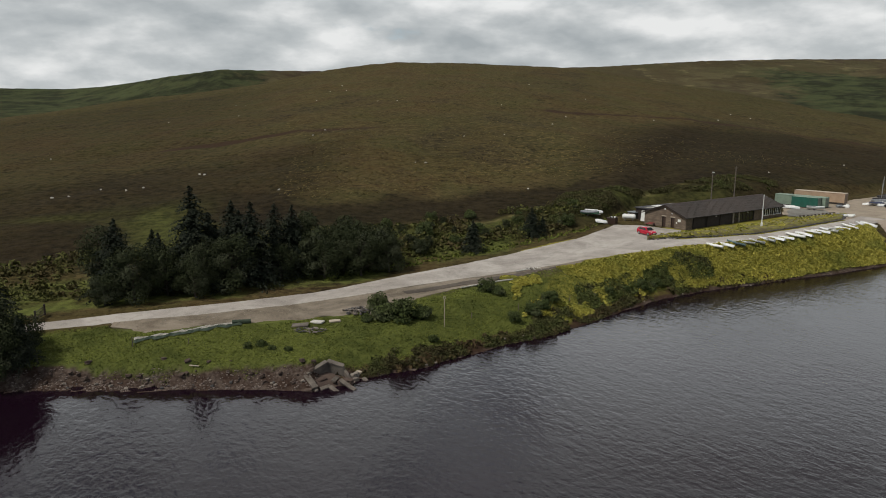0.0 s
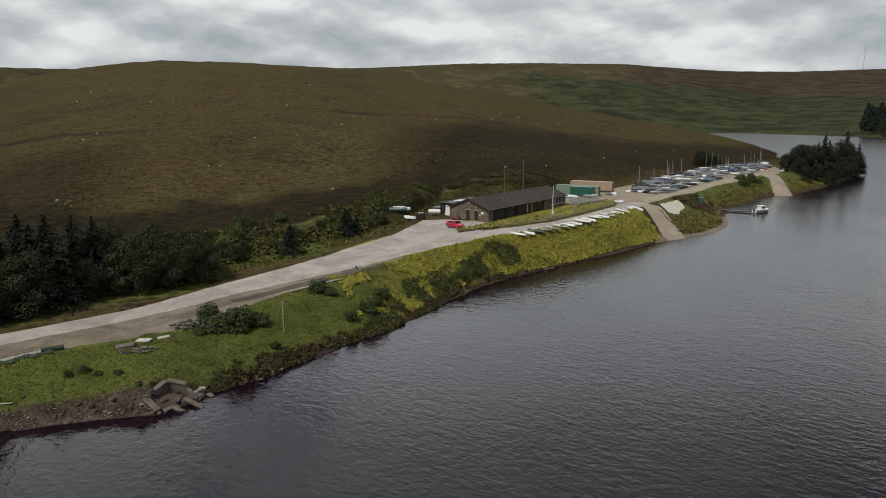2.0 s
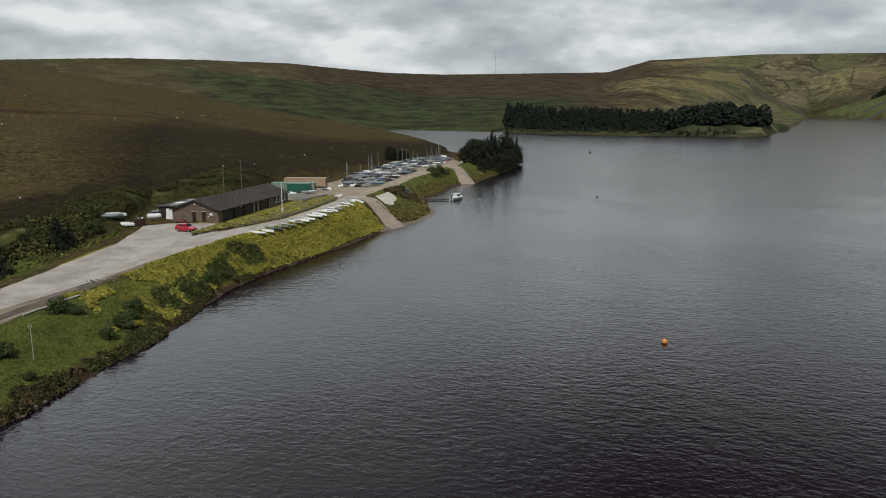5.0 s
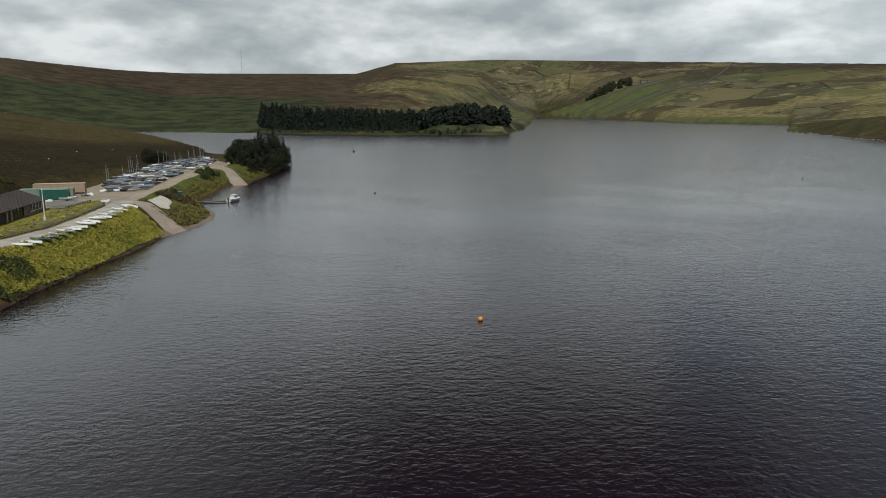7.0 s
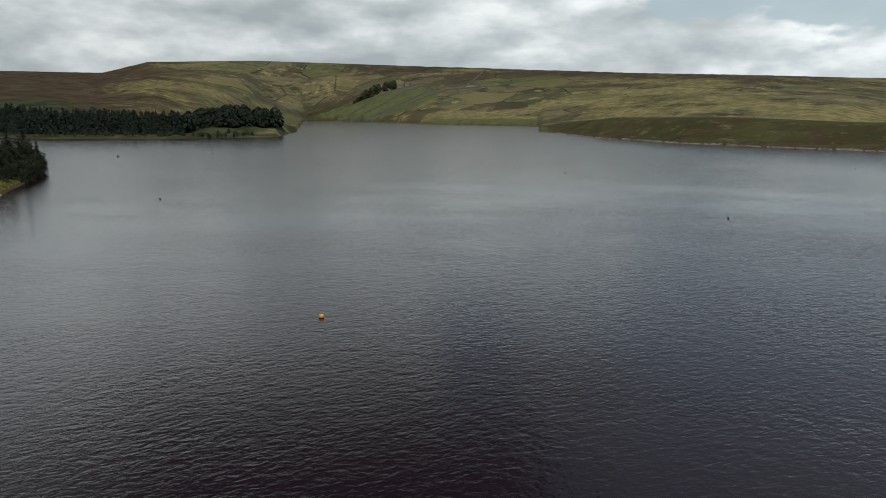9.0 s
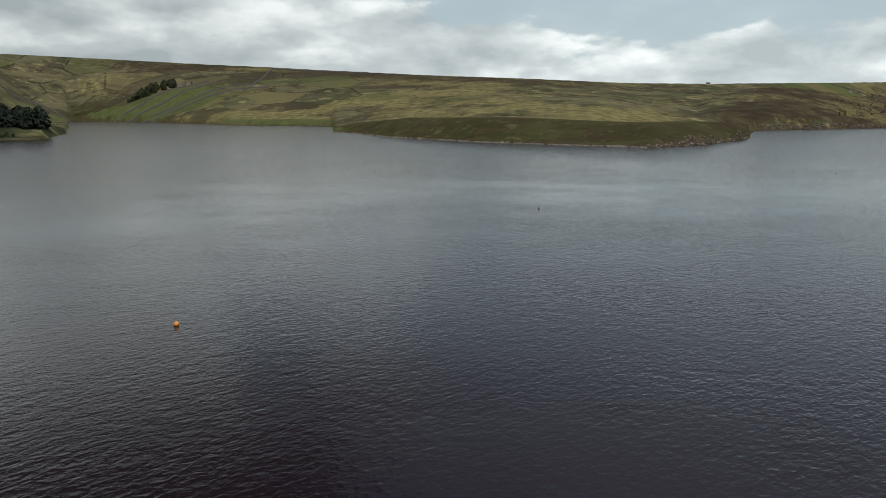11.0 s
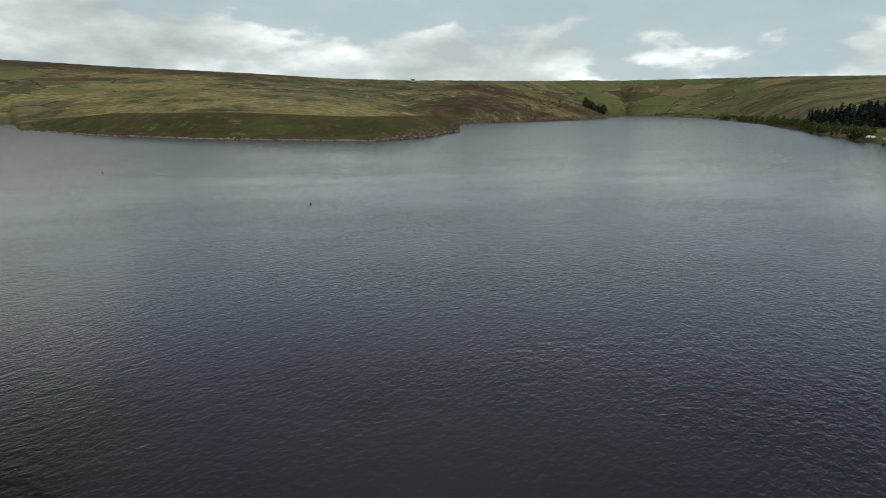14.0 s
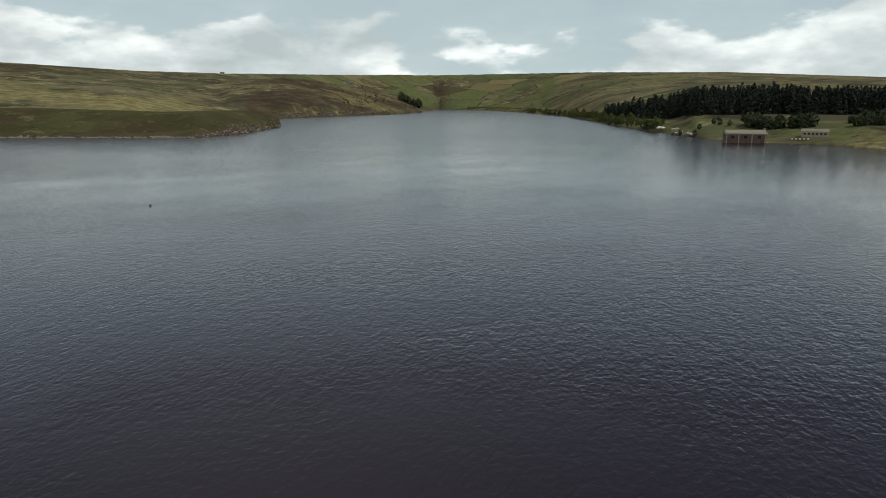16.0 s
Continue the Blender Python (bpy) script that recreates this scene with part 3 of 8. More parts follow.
def land(x, y):
    """Height of the ground, and the distances from the near and far shores."""
    az = np.degrees(np.arctan2(y - HUB[1], x - HUB[0])) - 90
    az = np.where(az < -185, az + 360, az)
    r = np.hypot(x - HUB[0], y - HUB[1])
    near = r < 700
    s = np.full(x.shape, -200.0)
    s[...] = inland(x, y)
    s = s + rough(x, y, 9, 3) * 0.9 * np.clip(1 - r / 400, 0, 1)
    # near bank, bench and hill
    zb = bench(x)
    wide = np.interp(x, [-14, -8, 5, 15, 28, 42, 84, 92, 104, 116, 135, 170, 200], [1.7, 6, 12, 13, 11, 8.2, 8.2, 14, 19, 14, 11, 11, 13])
    start = np.interp(x, [-60, -44, -38, -24, -12, -6], [0.5, 0.8, 1.9, 1.3, 1.2, 0.0])
    z1 = zb * smooth((s - start) / wide) ** 0.9 + 0.05 + 0.10 * np.clip(s, 0, 3)
    z1 = np.where(x < 0, z1 * (1 - 0.30 * (1 - smooth((s - 3) / 13)) * smooth(-x / 8)), z1)
    z1 = z1 + (rough(x, y, 2.6, 33, 3) * 0.6) * bell(s, 0.6, 3.4, 1.0) * smooth((-7 - x) / 4)
    rf, rr = np.interp(az, FOOT_AZ, FOOT_R), np.interp(az, RIDGE_AZ, RIDGE_R)
    zr = np.interp(az, RIDGE_AZ, RIDGE_Z)
    u = (r - rf) / np.maximum(rr - rf, 30)
    rise = np.where(u < 1, np.clip(u, 0, 1) ** 0.93, 1 - 0.35 * smooth((u - 1) / 1.2)) * np.maximum(zr - zb, 0)
    knoll = np.interp(az, [-45, -36, -30, -24, -19], [0, 2.0, 3.6, 2.0, 0]) * smooth((r - rf) / 14) * np.clip(1 - u, 0, 1)
    z1 = z1 + rise + knoll + (rough(x, y, 60, 11) * 2.2 + rough(x, y, 14, 17) * 0.45) * smooth((r - rf - 3) / 60)
    z1 = np.where(x > 240, np.minimum(z1, 0.3 + 0.45 * np.maximum(s, 0)), z1)
    z1 = z1 + rough(x, y, 3.0, 29, 2) * 0.10 * smooth(s / 3) * (r < rf + 40)
    # far country
    fr = np.interp(az, FAR_AZ, FAR_R)
    d = r - fr + rough(x, y, 60, 41) * 7
    sr, zs = np.interp(az, SKY_AZ, SKY_R), np.interp(az, SKY_AZ, SKY_Z)
    fb = np.interp(az, BASE_AZ, BASE_R)
    v = np.clip((r - fb) / np.maximum(sr - fb, 150), 0, 3)
    z2 = 1.6 * smooth(d / 14) + 2.5 * smooth(d / 90) + (zs - 4) * np.where(v < 1, v ** 1.12, 1 - 0.10 * (v - 1)) * (1 - np.clip((fr - fb) / 250, 0, 1) * (1 - smooth(d / 480)))
    pen = np.interp(az, [-121, -118, -112, -103, -95, -91.5, -89.3, -89.1], [4, 9, 14, 18, 16, 9, 1.5, 0])
    z2 = z2 + pen * smooth(d / 110) * (1 - smooth((d - 150) / 160)) 
    z2 = z2 + np.interp(az, [-133, -131, -120, -116, -112], [0, 6, 6, 4, 0]) * smooth(d / 10)
    crest = np.interp(az, [-134, -133, -130, -126, -121, -112], [2650, 2520, 2300, 2050, 1950, 1900])
    top = np.interp(az, [-133.9, -133.4, -132.1, -130.5, -128.4, -126.2, -124.4, -121.8, -118, -113], [0, 8, 31, 51, 65, 75, 86, 93, 80, 20])
    foot = np.interp(az, [-134, -133.5, -131, -125.4, -121, -112], [3170, 2330, 1725, 1450, 1290, 1250])
    k = np.clip((r - foot) / np.maximum(crest - foot, 100), 0, 1)
    spur = top * (0.16 * smooth((r - foot) / 50) + 0.84 * k ** 0.9) * (1 - 0.35 * smooth((r - crest) / 500))
    z2 = np.where((az < -112) & (az > -134), np.maximum(z2, spur), z2)
    z2 = z2 + (rough(x, y, 320, 51) * 0.055 + rough(x, y, 90, 57) * 0.022) * np.clip(zs, 20, 200) * smooth((r - fb) / 500) * (1 - smooth((v - 0.75) / 0.25) * 0.9)
    z2 = z2 + 7.0 * bell(az, -69.6, -62.8, 1.6) * smooth((d - 12) / 70) * (1 - smooth((d - 170) / 120))
    bed = np.maximum(-4.0, -0.25 - 0.18 * np.minimum(np.abs(s), np.abs(d)))
    z1, z2 = np.where(s > 0, z1, -50), np.where(d > 0, z2, -50)
    z = np.maximum(z1, z2)
    return np.where(z < -40, bed, z), s, d, az, r, u, v


AZ = np.concatenate([np.arange(40, -172, -0.25), np.arange(-172, -320, -2.0)])
RR = np.concatenate([[0.5, 15, 30], 38 * 1.0125 ** np.arange(int(math.log(4300 / 38) / math.log(1.0125)) + 1)])
GX = HUB[0] - RR[:, None] * np.sin(np.radians(AZ))[None, :]
GY = HUB[1] + RR[:, None] * np.cos(np.radians(AZ))[None, :]
GZ, GS, GD, GA, GR, GU, GV = land(GX, GY)


def zg(x, y):
    """Height of the ground sheet under a point."""
    a = (math.degrees(math.atan2(y - HUB[1], x - HUB[0])) - 90 - 40) % -360 + 40
    j = int((40 - a) / 0.25)
    r = math.hypot(x - HUB[0], y - HUB[1])
    i = min(max(int(np.searchsorted(RR, r)) - 1, 0), len(RR) - 2)
    if j >= len(AZ) - 2 or a < -171.5:
        return float(GZ[i, min(j, len(AZ) - 1)])
    p, q = (r - RR[i]) / (RR[i + 1] - RR[i]), (40 - a) / 0.25 - j
    return float((GZ[i, j] * (1 - q) + GZ[i, j + 1] * q) * (1 - p) + (GZ[i + 1, j] * (1 - q) + GZ[i + 1, j + 1] * q) * p)


def sheet(name, verts, faces, mat, smooth_shade=True):
    me = bpy.data.meshes.new(name)
    verts, faces = np.asarray(verts, np.float32), np.asarray(faces, np.int32)
    me.vertices.add(len(verts))
    me.vertices.foreach_set("co", verts.ravel())
    k = faces.shape[1]
    me.loops.add(faces.size)
    me.loops.foreach_set("vertex_index", faces.ravel())
    me.polygons.add(len(faces))
    me.polygons.foreach_set("loop_start", np.arange(0, faces.size, k, dtype=np.int32))
    me.polygons.foreach_set("use_smooth", np.full(len(faces), smooth_shade))
    me.update(calc_edges=True)
    me.materials.append(mat)
    return me


def build_ground():
    nr, na = GX.shape
    idx = np.arange(nr * na).reshape(nr, na)
    nxt = np.roll(idx, -1, axis=1)
    faces = np.stack([idx[:-1], idx[1:], nxt[1:], nxt[:-1]], -1).reshape(-1, 4)
    me = sheet("ground", np.stack([GX, GY, GZ], -1).reshape(-1, 3), faces, GROUND)
    x, y, s, d, a, r = GX, GY, GS, GD, GA, GR
    w = (s > -1) & (r < 620)
    back = r - np.interp(a, FOOT_AZ, FOOT_R)
    wig = rough(x, y, 12, 71) * 4
    # near: bracken bank, bare soil, green grass, dark weedy edge
    fern = w * bell(s + wig * 0.12, 0.8, 26, 0.8) * smooth((x - 12 + wig) / 8) * (back < 2) * (x < 89)
    scrub = (w * 0.55 * bell(back + wig * 2, 3, 60, 25) * bell(a, -33, 40, 5) * smooth(rough(x, y, 22, 73) * 1.8 + 0.35))
    bare = w * np.maximum(bell(s + wig * 0.12, -1, 2.3, 0.6) * smooth((-6 - x) / 5) * smooth((x + 60) / 15), 0.85 * bell(s, -1, 0.9, 0.8) * (x < 230))
    bare = np.maximum(bare, w * 0.62 * bell(y - np.interp(x, [-45, -33, -20, -10, 0, 12, 22], [86.5, 89, 93, 96, 101, 109, 113]), -3.0, 3.5, 3) * bell(x, -40, 22, 8))
    green = w * bell(s + wig * 0.12, 2.3, np.interp(x, [-50, -20, 0, 24], [10.5, 17, 22, 26]), 0.8) * smooth((24 - x + wig) / 8) * (back < 2)
    green = np.maximum(green, w * 0.6 * bell(back + wig, -6, 12, 7) * bell(a, -16.5, 40, 3))
    green = np.maximum(green, w * bell(x, 96, 215, 6) * bell(s, 3, 22, 3) * 0.75)
    weed = w * bell(s + wig * 0.2, 0.2, 2.0, 1.2) * smooth((x + 9) / 6) * (0.7 - 0.5 * smooth((x - 40) / 14)) * (x < 128)
    belt = bell(back + wig * 2, 24, 50 + 22 * smooth((a - 2) / 10), 12) * bell(a, -19, 34, 4) * smooth(rough(x, y, 30, 75) * 2 + 1.0)
    belt = np.maximum(belt, bell(back + wig * 3, 12, 34, 10) * bell(a, -46, -17, 4) * 0.85)
    # dark heather, deepened at the hill's ends to paint in lens falloff
    belt = np.maximum(belt, 0.9 * bell(back + wig * 4, 14, 170, 60) * bell(a, -55, -19, 8))
    belt = np.maximum(belt, 0.8 * bell(back + wig * 4, 26, 120, 50) * smooth((a + 1) / 8))
    belt = np.maximum(belt, 0.4 * bell(back + wig * 4, 26, 400, 60) * smooth((a - 6) / 12))
    gold = w * (1 - 0.55 * smooth((a - 6) / 8)) * bell(back + wig * 4, 52, 150, 40) * smooth(rough(x, y, 35, 95) * 1.5 + 0.65)
    ditch = np.maximum(bell(r - 230 - rough(x, y, 40, 77) * 7, -2.6, 2.6, 2) * bell(a, 0, 19, 4), bell(r - np.interp(a, [-34, -12], [362, 298]) - rough(x, y, 40, 79) * 6, -3, 3, 2.5) * bell(a, -36, -12, 3))
    weed = np.maximum(weed, w * 0.95 * ditch)
    # the old shelf path along the slope, tangled green below it, dark heather above it
    q = r - np.interp(a, SHELF_AZ, SHELF_R) + wig * 0.25
    path = w * bell(q, -0.8, 0.8, 1.2) * bell(a, -32, 10, 3) * smooth(rough(x, y, 9, 121) * 2 + 1.1)
    belt = np.maximum(belt, bell(q + wig, 2, 17, 5) * bell(a, -34, 12, 4) * smooth(rough(x, y, 14, 123) * 2 + 1.0))
    belt = belt * (1 - bell(q, -9, 1.2, 1.5) * bell(a, -32, 12, 3))
    scrub = scrub * (1 - bell(a, -34, 12, 3) * smooth((q - 1) / 3))
    belt = np.maximum(belt, 0.92 * bell(q + wig, -40, -1, 4) * bell(a, -34, -17, 2) * smooth((back - 1) / 4))
    scrub = np.maximum(scrub, w * 0.62 * bell(q, -40, 0, 3) * (1 - 0.85 * bell(a, -36, -17, 2)) * (back > 1) * bell(a, -32, 12, 3))
    # far: heather, straw with a painted sunlit band, deep green, fields
    f = (d > 0) & (r > 430) & ((s < 0) | (r > 640))
    n1, n2 = rough(x, y, 260, 81), rough(x, y, 110, 87)
    e = r - np.interp(a, BASE_AZ, BASE_R)
    heath = f * (0.9 * bell(a + n1 * 4, -62, -33, 8) * smooth((e - 230 + n1 * 120) / 160) + 0.55 * bell(a, -34, 20, 6) * smooth(n1 + 0.4)
                 + 0.75 * bell(a, -135, -118, 3) * bell(d + n2 * 80, 10, 800, 120) + 0.5 * bell(a, -170, -140, 10) * smooth(n1 + 0.2))
    front_dark = bell(a, -122, -89, 1.5) * (1 - smooth((d - 120 + n2 * 50) / 40))
    front_dark = np.maximum(front_dark, bell(a, -77.3, -70.6, 0.8) * (1 - smooth((d - 130 + n2 * 30) / 40)))
    straw_sunlit = f * (bell(a, -89.3, -80, 1.5) * bell(d + n2 * 15, 50, 110, 25) + bell(a + n1 * 5, -116, -78, 9) * bell(e + n2 * 130 + 250, 120, 720, 200) * (1 - front_dark) * smooth(n2 * 1.4 + n1 + 0.55)
                 + 0.65 * bell(a, -104, -57, 6) * smooth((e - 100) / 400) * smooth(n1 * 1.6 + n2 * 1.2 + 0.3) + 0.5 * bell(a, -170, -104, 8) * smooth(n1 * 1.6 + n2 + 0.25)) * (1 - 0.8 * front_dark)
    # sunlit band behind the bluff, painted in with the straw colour
    straw_sunlit = np.maximum(straw_sunlit, f * 0.95 * bell(a + n2 * 2, -117, -92, 5) * bell(d + n2 * 60, 190, 620, 110) * smooth(n2 * 1.2 + 0.75) * (1 - front_dark))
    heath = np.maximum(heath, f * 0.6 * bell(a, -112, -72, 8) * smooth((GV + n1 * 0.12 - 0.72) / 0.12))
    deep = f * (0.95 * bell(a, 13, 40, 5) + bell(a + n1 * 3, -53, -25, 6) * bell(e + n2 * 110, -60, 560, 120) + 0.75 * bell(a, -71, -50, 4) * bell(d, -10, 130, 40))
    field = f * (bell(a + n2, -80, -69, 2.5) * bell(r + n1 * 40, 1850, 2200, 60)
                 + 0.8 * bell(a, -90, -80, 3) * bell(d, -10, 60, 30) + 0.8 * bell(a + n1 * 3, -147, -125, 5) * smooth(n2 * 2 + 0.3) * smooth((r - 2300) / 150) + 0.5 * bell(a, -165, -146, 6) * bell(d, 10, 120, 40))
    walled = f * np.maximum(bell(a, -100, -63, 5) * smooth((e + 60) / 200), bell(a, -150, -121.5, 3) * smooth((r - 2150) / 250))
    rocky = f * bell(d, 0, 9, 5) * 0.85 * bell(a, -133, -88, 2)
    bare = np.maximum(bare, rocky)
    for name, layers in (("cover", (fern, bare, green, weed)), ("cover_far", (heath, straw_sunlit, deep, field)), ("cover_walls", (walled, f * front_dark, path, walled * 0)), ("cover_more", (f * smooth((a + 178) / 5) * (1 - 0.6 * bell(a, -62, 40, 6)), gold, w * belt, scrub * 1.5))):
        att = me.attributes.new(name, "FLOAT_COLOR", "POINT")
        att.data.foreach_set("color", np.clip(np.stack(layers, -1), 0, 1).astype(np.float32).ravel())
    return tagged(new("ground", me), "brown heather moor with grassy banks round a reservoir", "ground", kind="structure")


build_ground()


def build_water():
    k, n = 5000.0, 8
    g = np.linspace(-k, k, n)
    v = np.array([(a, b, 0.0) for b in g for a in g])
    f = [(j * n + i, j * n + i + 1, (j + 1) * n + i + 1, (j + 1) * n + i) for j in range(n - 1) for i in range(n - 1)]
    return tagged(new("water", sheet("water", v, f, WATER)), "dark peaty reservoir water with small wind ripples", "water", kind="structure")


build_water()

# ---------------------------------------------------------------- mesh helpers


class Shape:
    """Collects verts and faces of one part."""

    def __init__(self):
        self.v, self.f = [], []

    def add(self, verts, faces, m=None):
        k = len(self.v)
        self.v += [tuple(m @ Vector(p)) if m else tuple(p) for p in verts]
        self.f += [tuple(i + k for i in f) for f in faces]
        return self

    def box(self, x0, y0, z0, x1, y1, z1, m=None, cut=0.0):
        """A box, its edges cut back where asked."""
        if cut <= 0:
            v = [(x, y, z) for z in (z0, z1) for y in (y0, y1) for x in (x0, x1)]
            return self.add(v, [(0, 2, 3, 1), (4, 5, 7, 6), (0, 1, 5, 4), (2, 6, 7, 3), (0, 4, 6, 2), (1, 3, 7, 5)], m)
        bm = bmesh.new()
        bmesh.ops.create_cube(bm, size=1.0, matrix=Matrix.LocRotScale(((x0 + x1) / 2, (y0 + y1) / 2, (z0 + z1) / 2), None, (x1 - x0, y1 - y0, z1 - z0)))
        bmesh.ops.bevel(bm, geom=bm.edges[:], offset=cut, segments=1, affect="EDGES")
        bm.verts.index_update()
        self.add([v.co.copy() for v in bm.verts], [[v.index for v in f.verts] for f in bm.faces], m)
        bm.free()
        return self

    def tube(self, a, b, r0, r1=None, n=8, caps=True):
        """A tapered round bar from a to b."""
        a, b = Vector(a), Vector(b)
        r1 = r0 if r1 is None else r1
        q = (b - a).to_track_quat("Z", "Y")
        ring = [q @ Vector((math.cos(2 * math.pi * i / n), math.sin(2 * math.pi * i / n), 0)) for i in range(n)]
        v = [a + p * r0 for p in ring] + [b + p * r1 for p in ring]
        f = [(i, (i + 1) % n, n + (i + 1) % n, n + i) for i in range(n)]
        if caps:
            f += [tuple(range(n - 1, -1, -1)), tuple(range(n, 2 * n))]
        return self.add(v, f)

    def loft(self, rings, closed=True, caps=True, m=None):
        """Skins equal rings of points."""
        n, v, f = len(rings[0]), [p for r in rings for p in r], []
        for k in range(len(rings) - 1):
            for i in range(n if closed else n - 1):
                j = (i + 1) % n
                f.append((k * n + i, k * n + j, (k + 1) * n + j, (k + 1) * n + i))
        if caps:
            f += [tuple(range(n - 1, -1, -1)), tuple(range((len(rings) - 1) * n, len(rings) * n))]
        return self.add(v, f, m)

    def lump(self, c, size, seed, rough_=0.25, n=1):
        """An uneven stone."""
        bm = bmesh.new()
        bmesh.ops.create_icosphere(bm, subdivisions=n, radius=1.0)
        rnd = random.Random(seed)
        off = Vector((rnd.uniform(-9, 9), rnd.uniform(-9, 9), rnd.uniform(-9, 9)))
        turn = Euler((rnd.uniform(-.3, .3), rnd.uniform(-.3, .3), rnd.uniform(0, 6.3))).to_matrix()
        for v in bm.verts:
            k = 1 + rough_ * 2 * noise.noise(v.co * 1.3 + off)
            p = v.co * k
            for ax in range(3):
                p[ax] = max(-0.75, min(0.75, p[ax]))
            v.co = turn @ Vector((p.x * size[0], p.y * size[1], p.z * size[2]))
        bm.verts.index_update()
        self.add([v.co + Vector(c) for v in bm.verts], [[v.index for v in f.verts] for f in bm.faces])
        bm.free()
        return self

    def mesh(self, name, mat, smooth_=False):
        me = bpy.data.meshes.new(name)
        me.from_pydata(self.v, [], self.f)
        me.materials.append(mat)
        if smooth_:
            me.polygons.foreach_set("use_smooth", [True] * len(me.polygons))
            me.set_sharp_from_angle(angle=radians(40))
        return me


def part(name, shape, mat, parent, label="", smooth_=False, at=None):
    me = shape if isinstance(shape, bpy.types.Mesh) else shape.mesh(name, mat, smooth_)
    ob = new(name, me)
    ob.parent = parent
    if at is not None:
        ob.matrix_basis = at
    return tagged(ob, label)


def thing(name, m, label, category, group="", kind=""):
    ob = new(name)
    ob.matrix_basis = m
    ob.empty_display_size = 0.5
    return tagged(ob, label, category, group, kind)


def single(name, shape, mat, m, label, category, group="", kind="", smooth_=False):
    ob = new(name, shape.mesh(name, mat, smooth_))
    ob.matrix_basis = m
    return tagged(ob, label, category, group, kind)


def zgv(x, y):
    """Heights of the ground sheet under many points."""
    a = np.degrees(np.arctan2(y - HUB[1], x - HUB[0])) - 90
    a = np.where(a < -320 + 0, a + 360, a)
    a = np.where(a > 40, a - 360, a)
    r = np.hypot(x - HUB[0], y - HUB[1])
    j = np.clip(((40 - a) / 0.25).astype(int), 0, len(AZ) - 80)
    i = np.clip(np.searchsorted(RR, r) - 1, 0, len(RR) - 2)
    p, q = np.clip((r - RR[i]) / (RR[i + 1] - RR[i]), 0, 1), np.clip((40 - a) / 0.25 - j, 0, 1)
    return (GZ[i, j] * (1 - q) + GZ[i, j + 1] * q) * (1 - p) + (GZ[i + 1, j] * (1 - q) + GZ[i + 1, j + 1] * q) * p


def standing(x, y, turn=0.0, dz=0.0):
    return pose(x, y, zg(x, y) + dz, 0, 0, turn)


# ---------------------------------------------------------------- track, roads, yard, slipways


def resample(line, n):
    p = np.array(line, float)
    s = np.concatenate([[0], np.cumsum(np.hypot(*np.diff(p, axis=0).T))])
    t = np.linspace(0, s[-1], n)
    return np.stack([np.interp(t, s, p[:, 0]), np.interp(t, s, p[:, 1])], -1)


def strip(name, up, low, mat, label, n, across, lift, ragged=0.35, seed=1, kind="structure", category="road"):
    """A made surface between two edge lines, laid on the ground, with uneven edges."""
    a, b = resample(up, n), resample(low, n)
    k = np.linspace(0, 1, across)[None, :, None]
    p = a[:, None] * (1 - k) + b[:, None] * k
    side = (b - a) / np.maximum(np.linalg.norm(b - a, axis=1, keepdims=True), 0.1)
    for e, sign in ((0, -1), (-1, 1)):
        w = rough(p[:, e, 0], p[:, e, 1], 3.0, seed + e + 2) * ragged * 2
        p[:, e] += side * (sign * w)[:, None]
    z = zgv(p[..., 0], p[..., 1]) + lift
    z[:, 0] -= lift + 0.06
    z[:, -1] -= lift + 0.06
    idx = np.arange(n * across).reshape(n, across)
    f = np.stack([idx[:-1, :-1], idx[1:, :-1], idx[1:, 1:], idx[:-1, 1:]], -1).reshape(-1, 4)
    v = np.concatenate([p, z[..., None]], -1).reshape(-1, 3)
    me = sheet(name, v, f, mat)
    if (me.polygons[len(f) // 2].normal.z < 0):
        me.flip_normals()
    return tagged(new(name, me), label, category, kind=kind)


STRAND = gravel_material("damp_brown_sand", (0.125, 0.100, 0.078), (0.185, 0.155, 0.122))
PALEYARD = gravel_material("pale_brown_gravel", (0.25, 0.21, 0.16), (0.32, 0.275, 0.21))
PAVING = gravel_material("worn_grey_paving", (0.125, 0.122, 0.105), (0.185, 0.178, 0.155))
VERGE = gravel_material("stony_brown_verge", (0.090, 0.072, 0.050), (0.215, 0.182, 0.140))
TRACK_UP = [(-70, 79), (-58, 83), (-51, 86.4), (-43, 90.2), (-30, 96), (-18.4, 101.3), (-6.6, 111), (4.4, 119), (16, 128.3), (25.5, 135), (33, 145), (36, 149.5), (41.5, 147.5), (47.4, 140.8)]
TRACK_LOW = [(-70, 76), (-57, 81), (-49.7, 83.9), (-41.5, 86.5), (-32, 89.6), (-22, 93.5), (-13.5, 98), (-4, 103.5), (8, 108.5), (15.8, 111.3), (23.7, 114.6), (31.7, 118.4), (35, 120), (41, 126.5)]
strip("track", TRACK_UP, TRACK_LOW, TRACK, "pale crushed stone track along the bank", 240, 16, 0.07, 0.5)
ROAD_UP = [(26, 119.5), (33, 124), (38.4, 129.8), (50.3, 132.6), (60.1, 135.8), (73, 143.5), (86.6, 153.7), (93, 160)]
ROAD_LOW = [(26, 117.4), (31.7, 119.4), (36, 120.9), (39.5, 121.9), (47.7, 124.9), (63.8, 132.0), (78, 140.2), (89.4, 148.3), (97, 154)]
VERGE_LOW = [(-43, 86.4), (-41, 84.9), (-36, 83.2), (-31.5, 84.2), (-25, 86.4), (-18, 87.0), (-13, 88.9), (-9, 90.6), (-5, 94.5), (0, 99.4), (6, 103.8), (12, 107.6), (18, 111.2), (22.5, 114.2)]
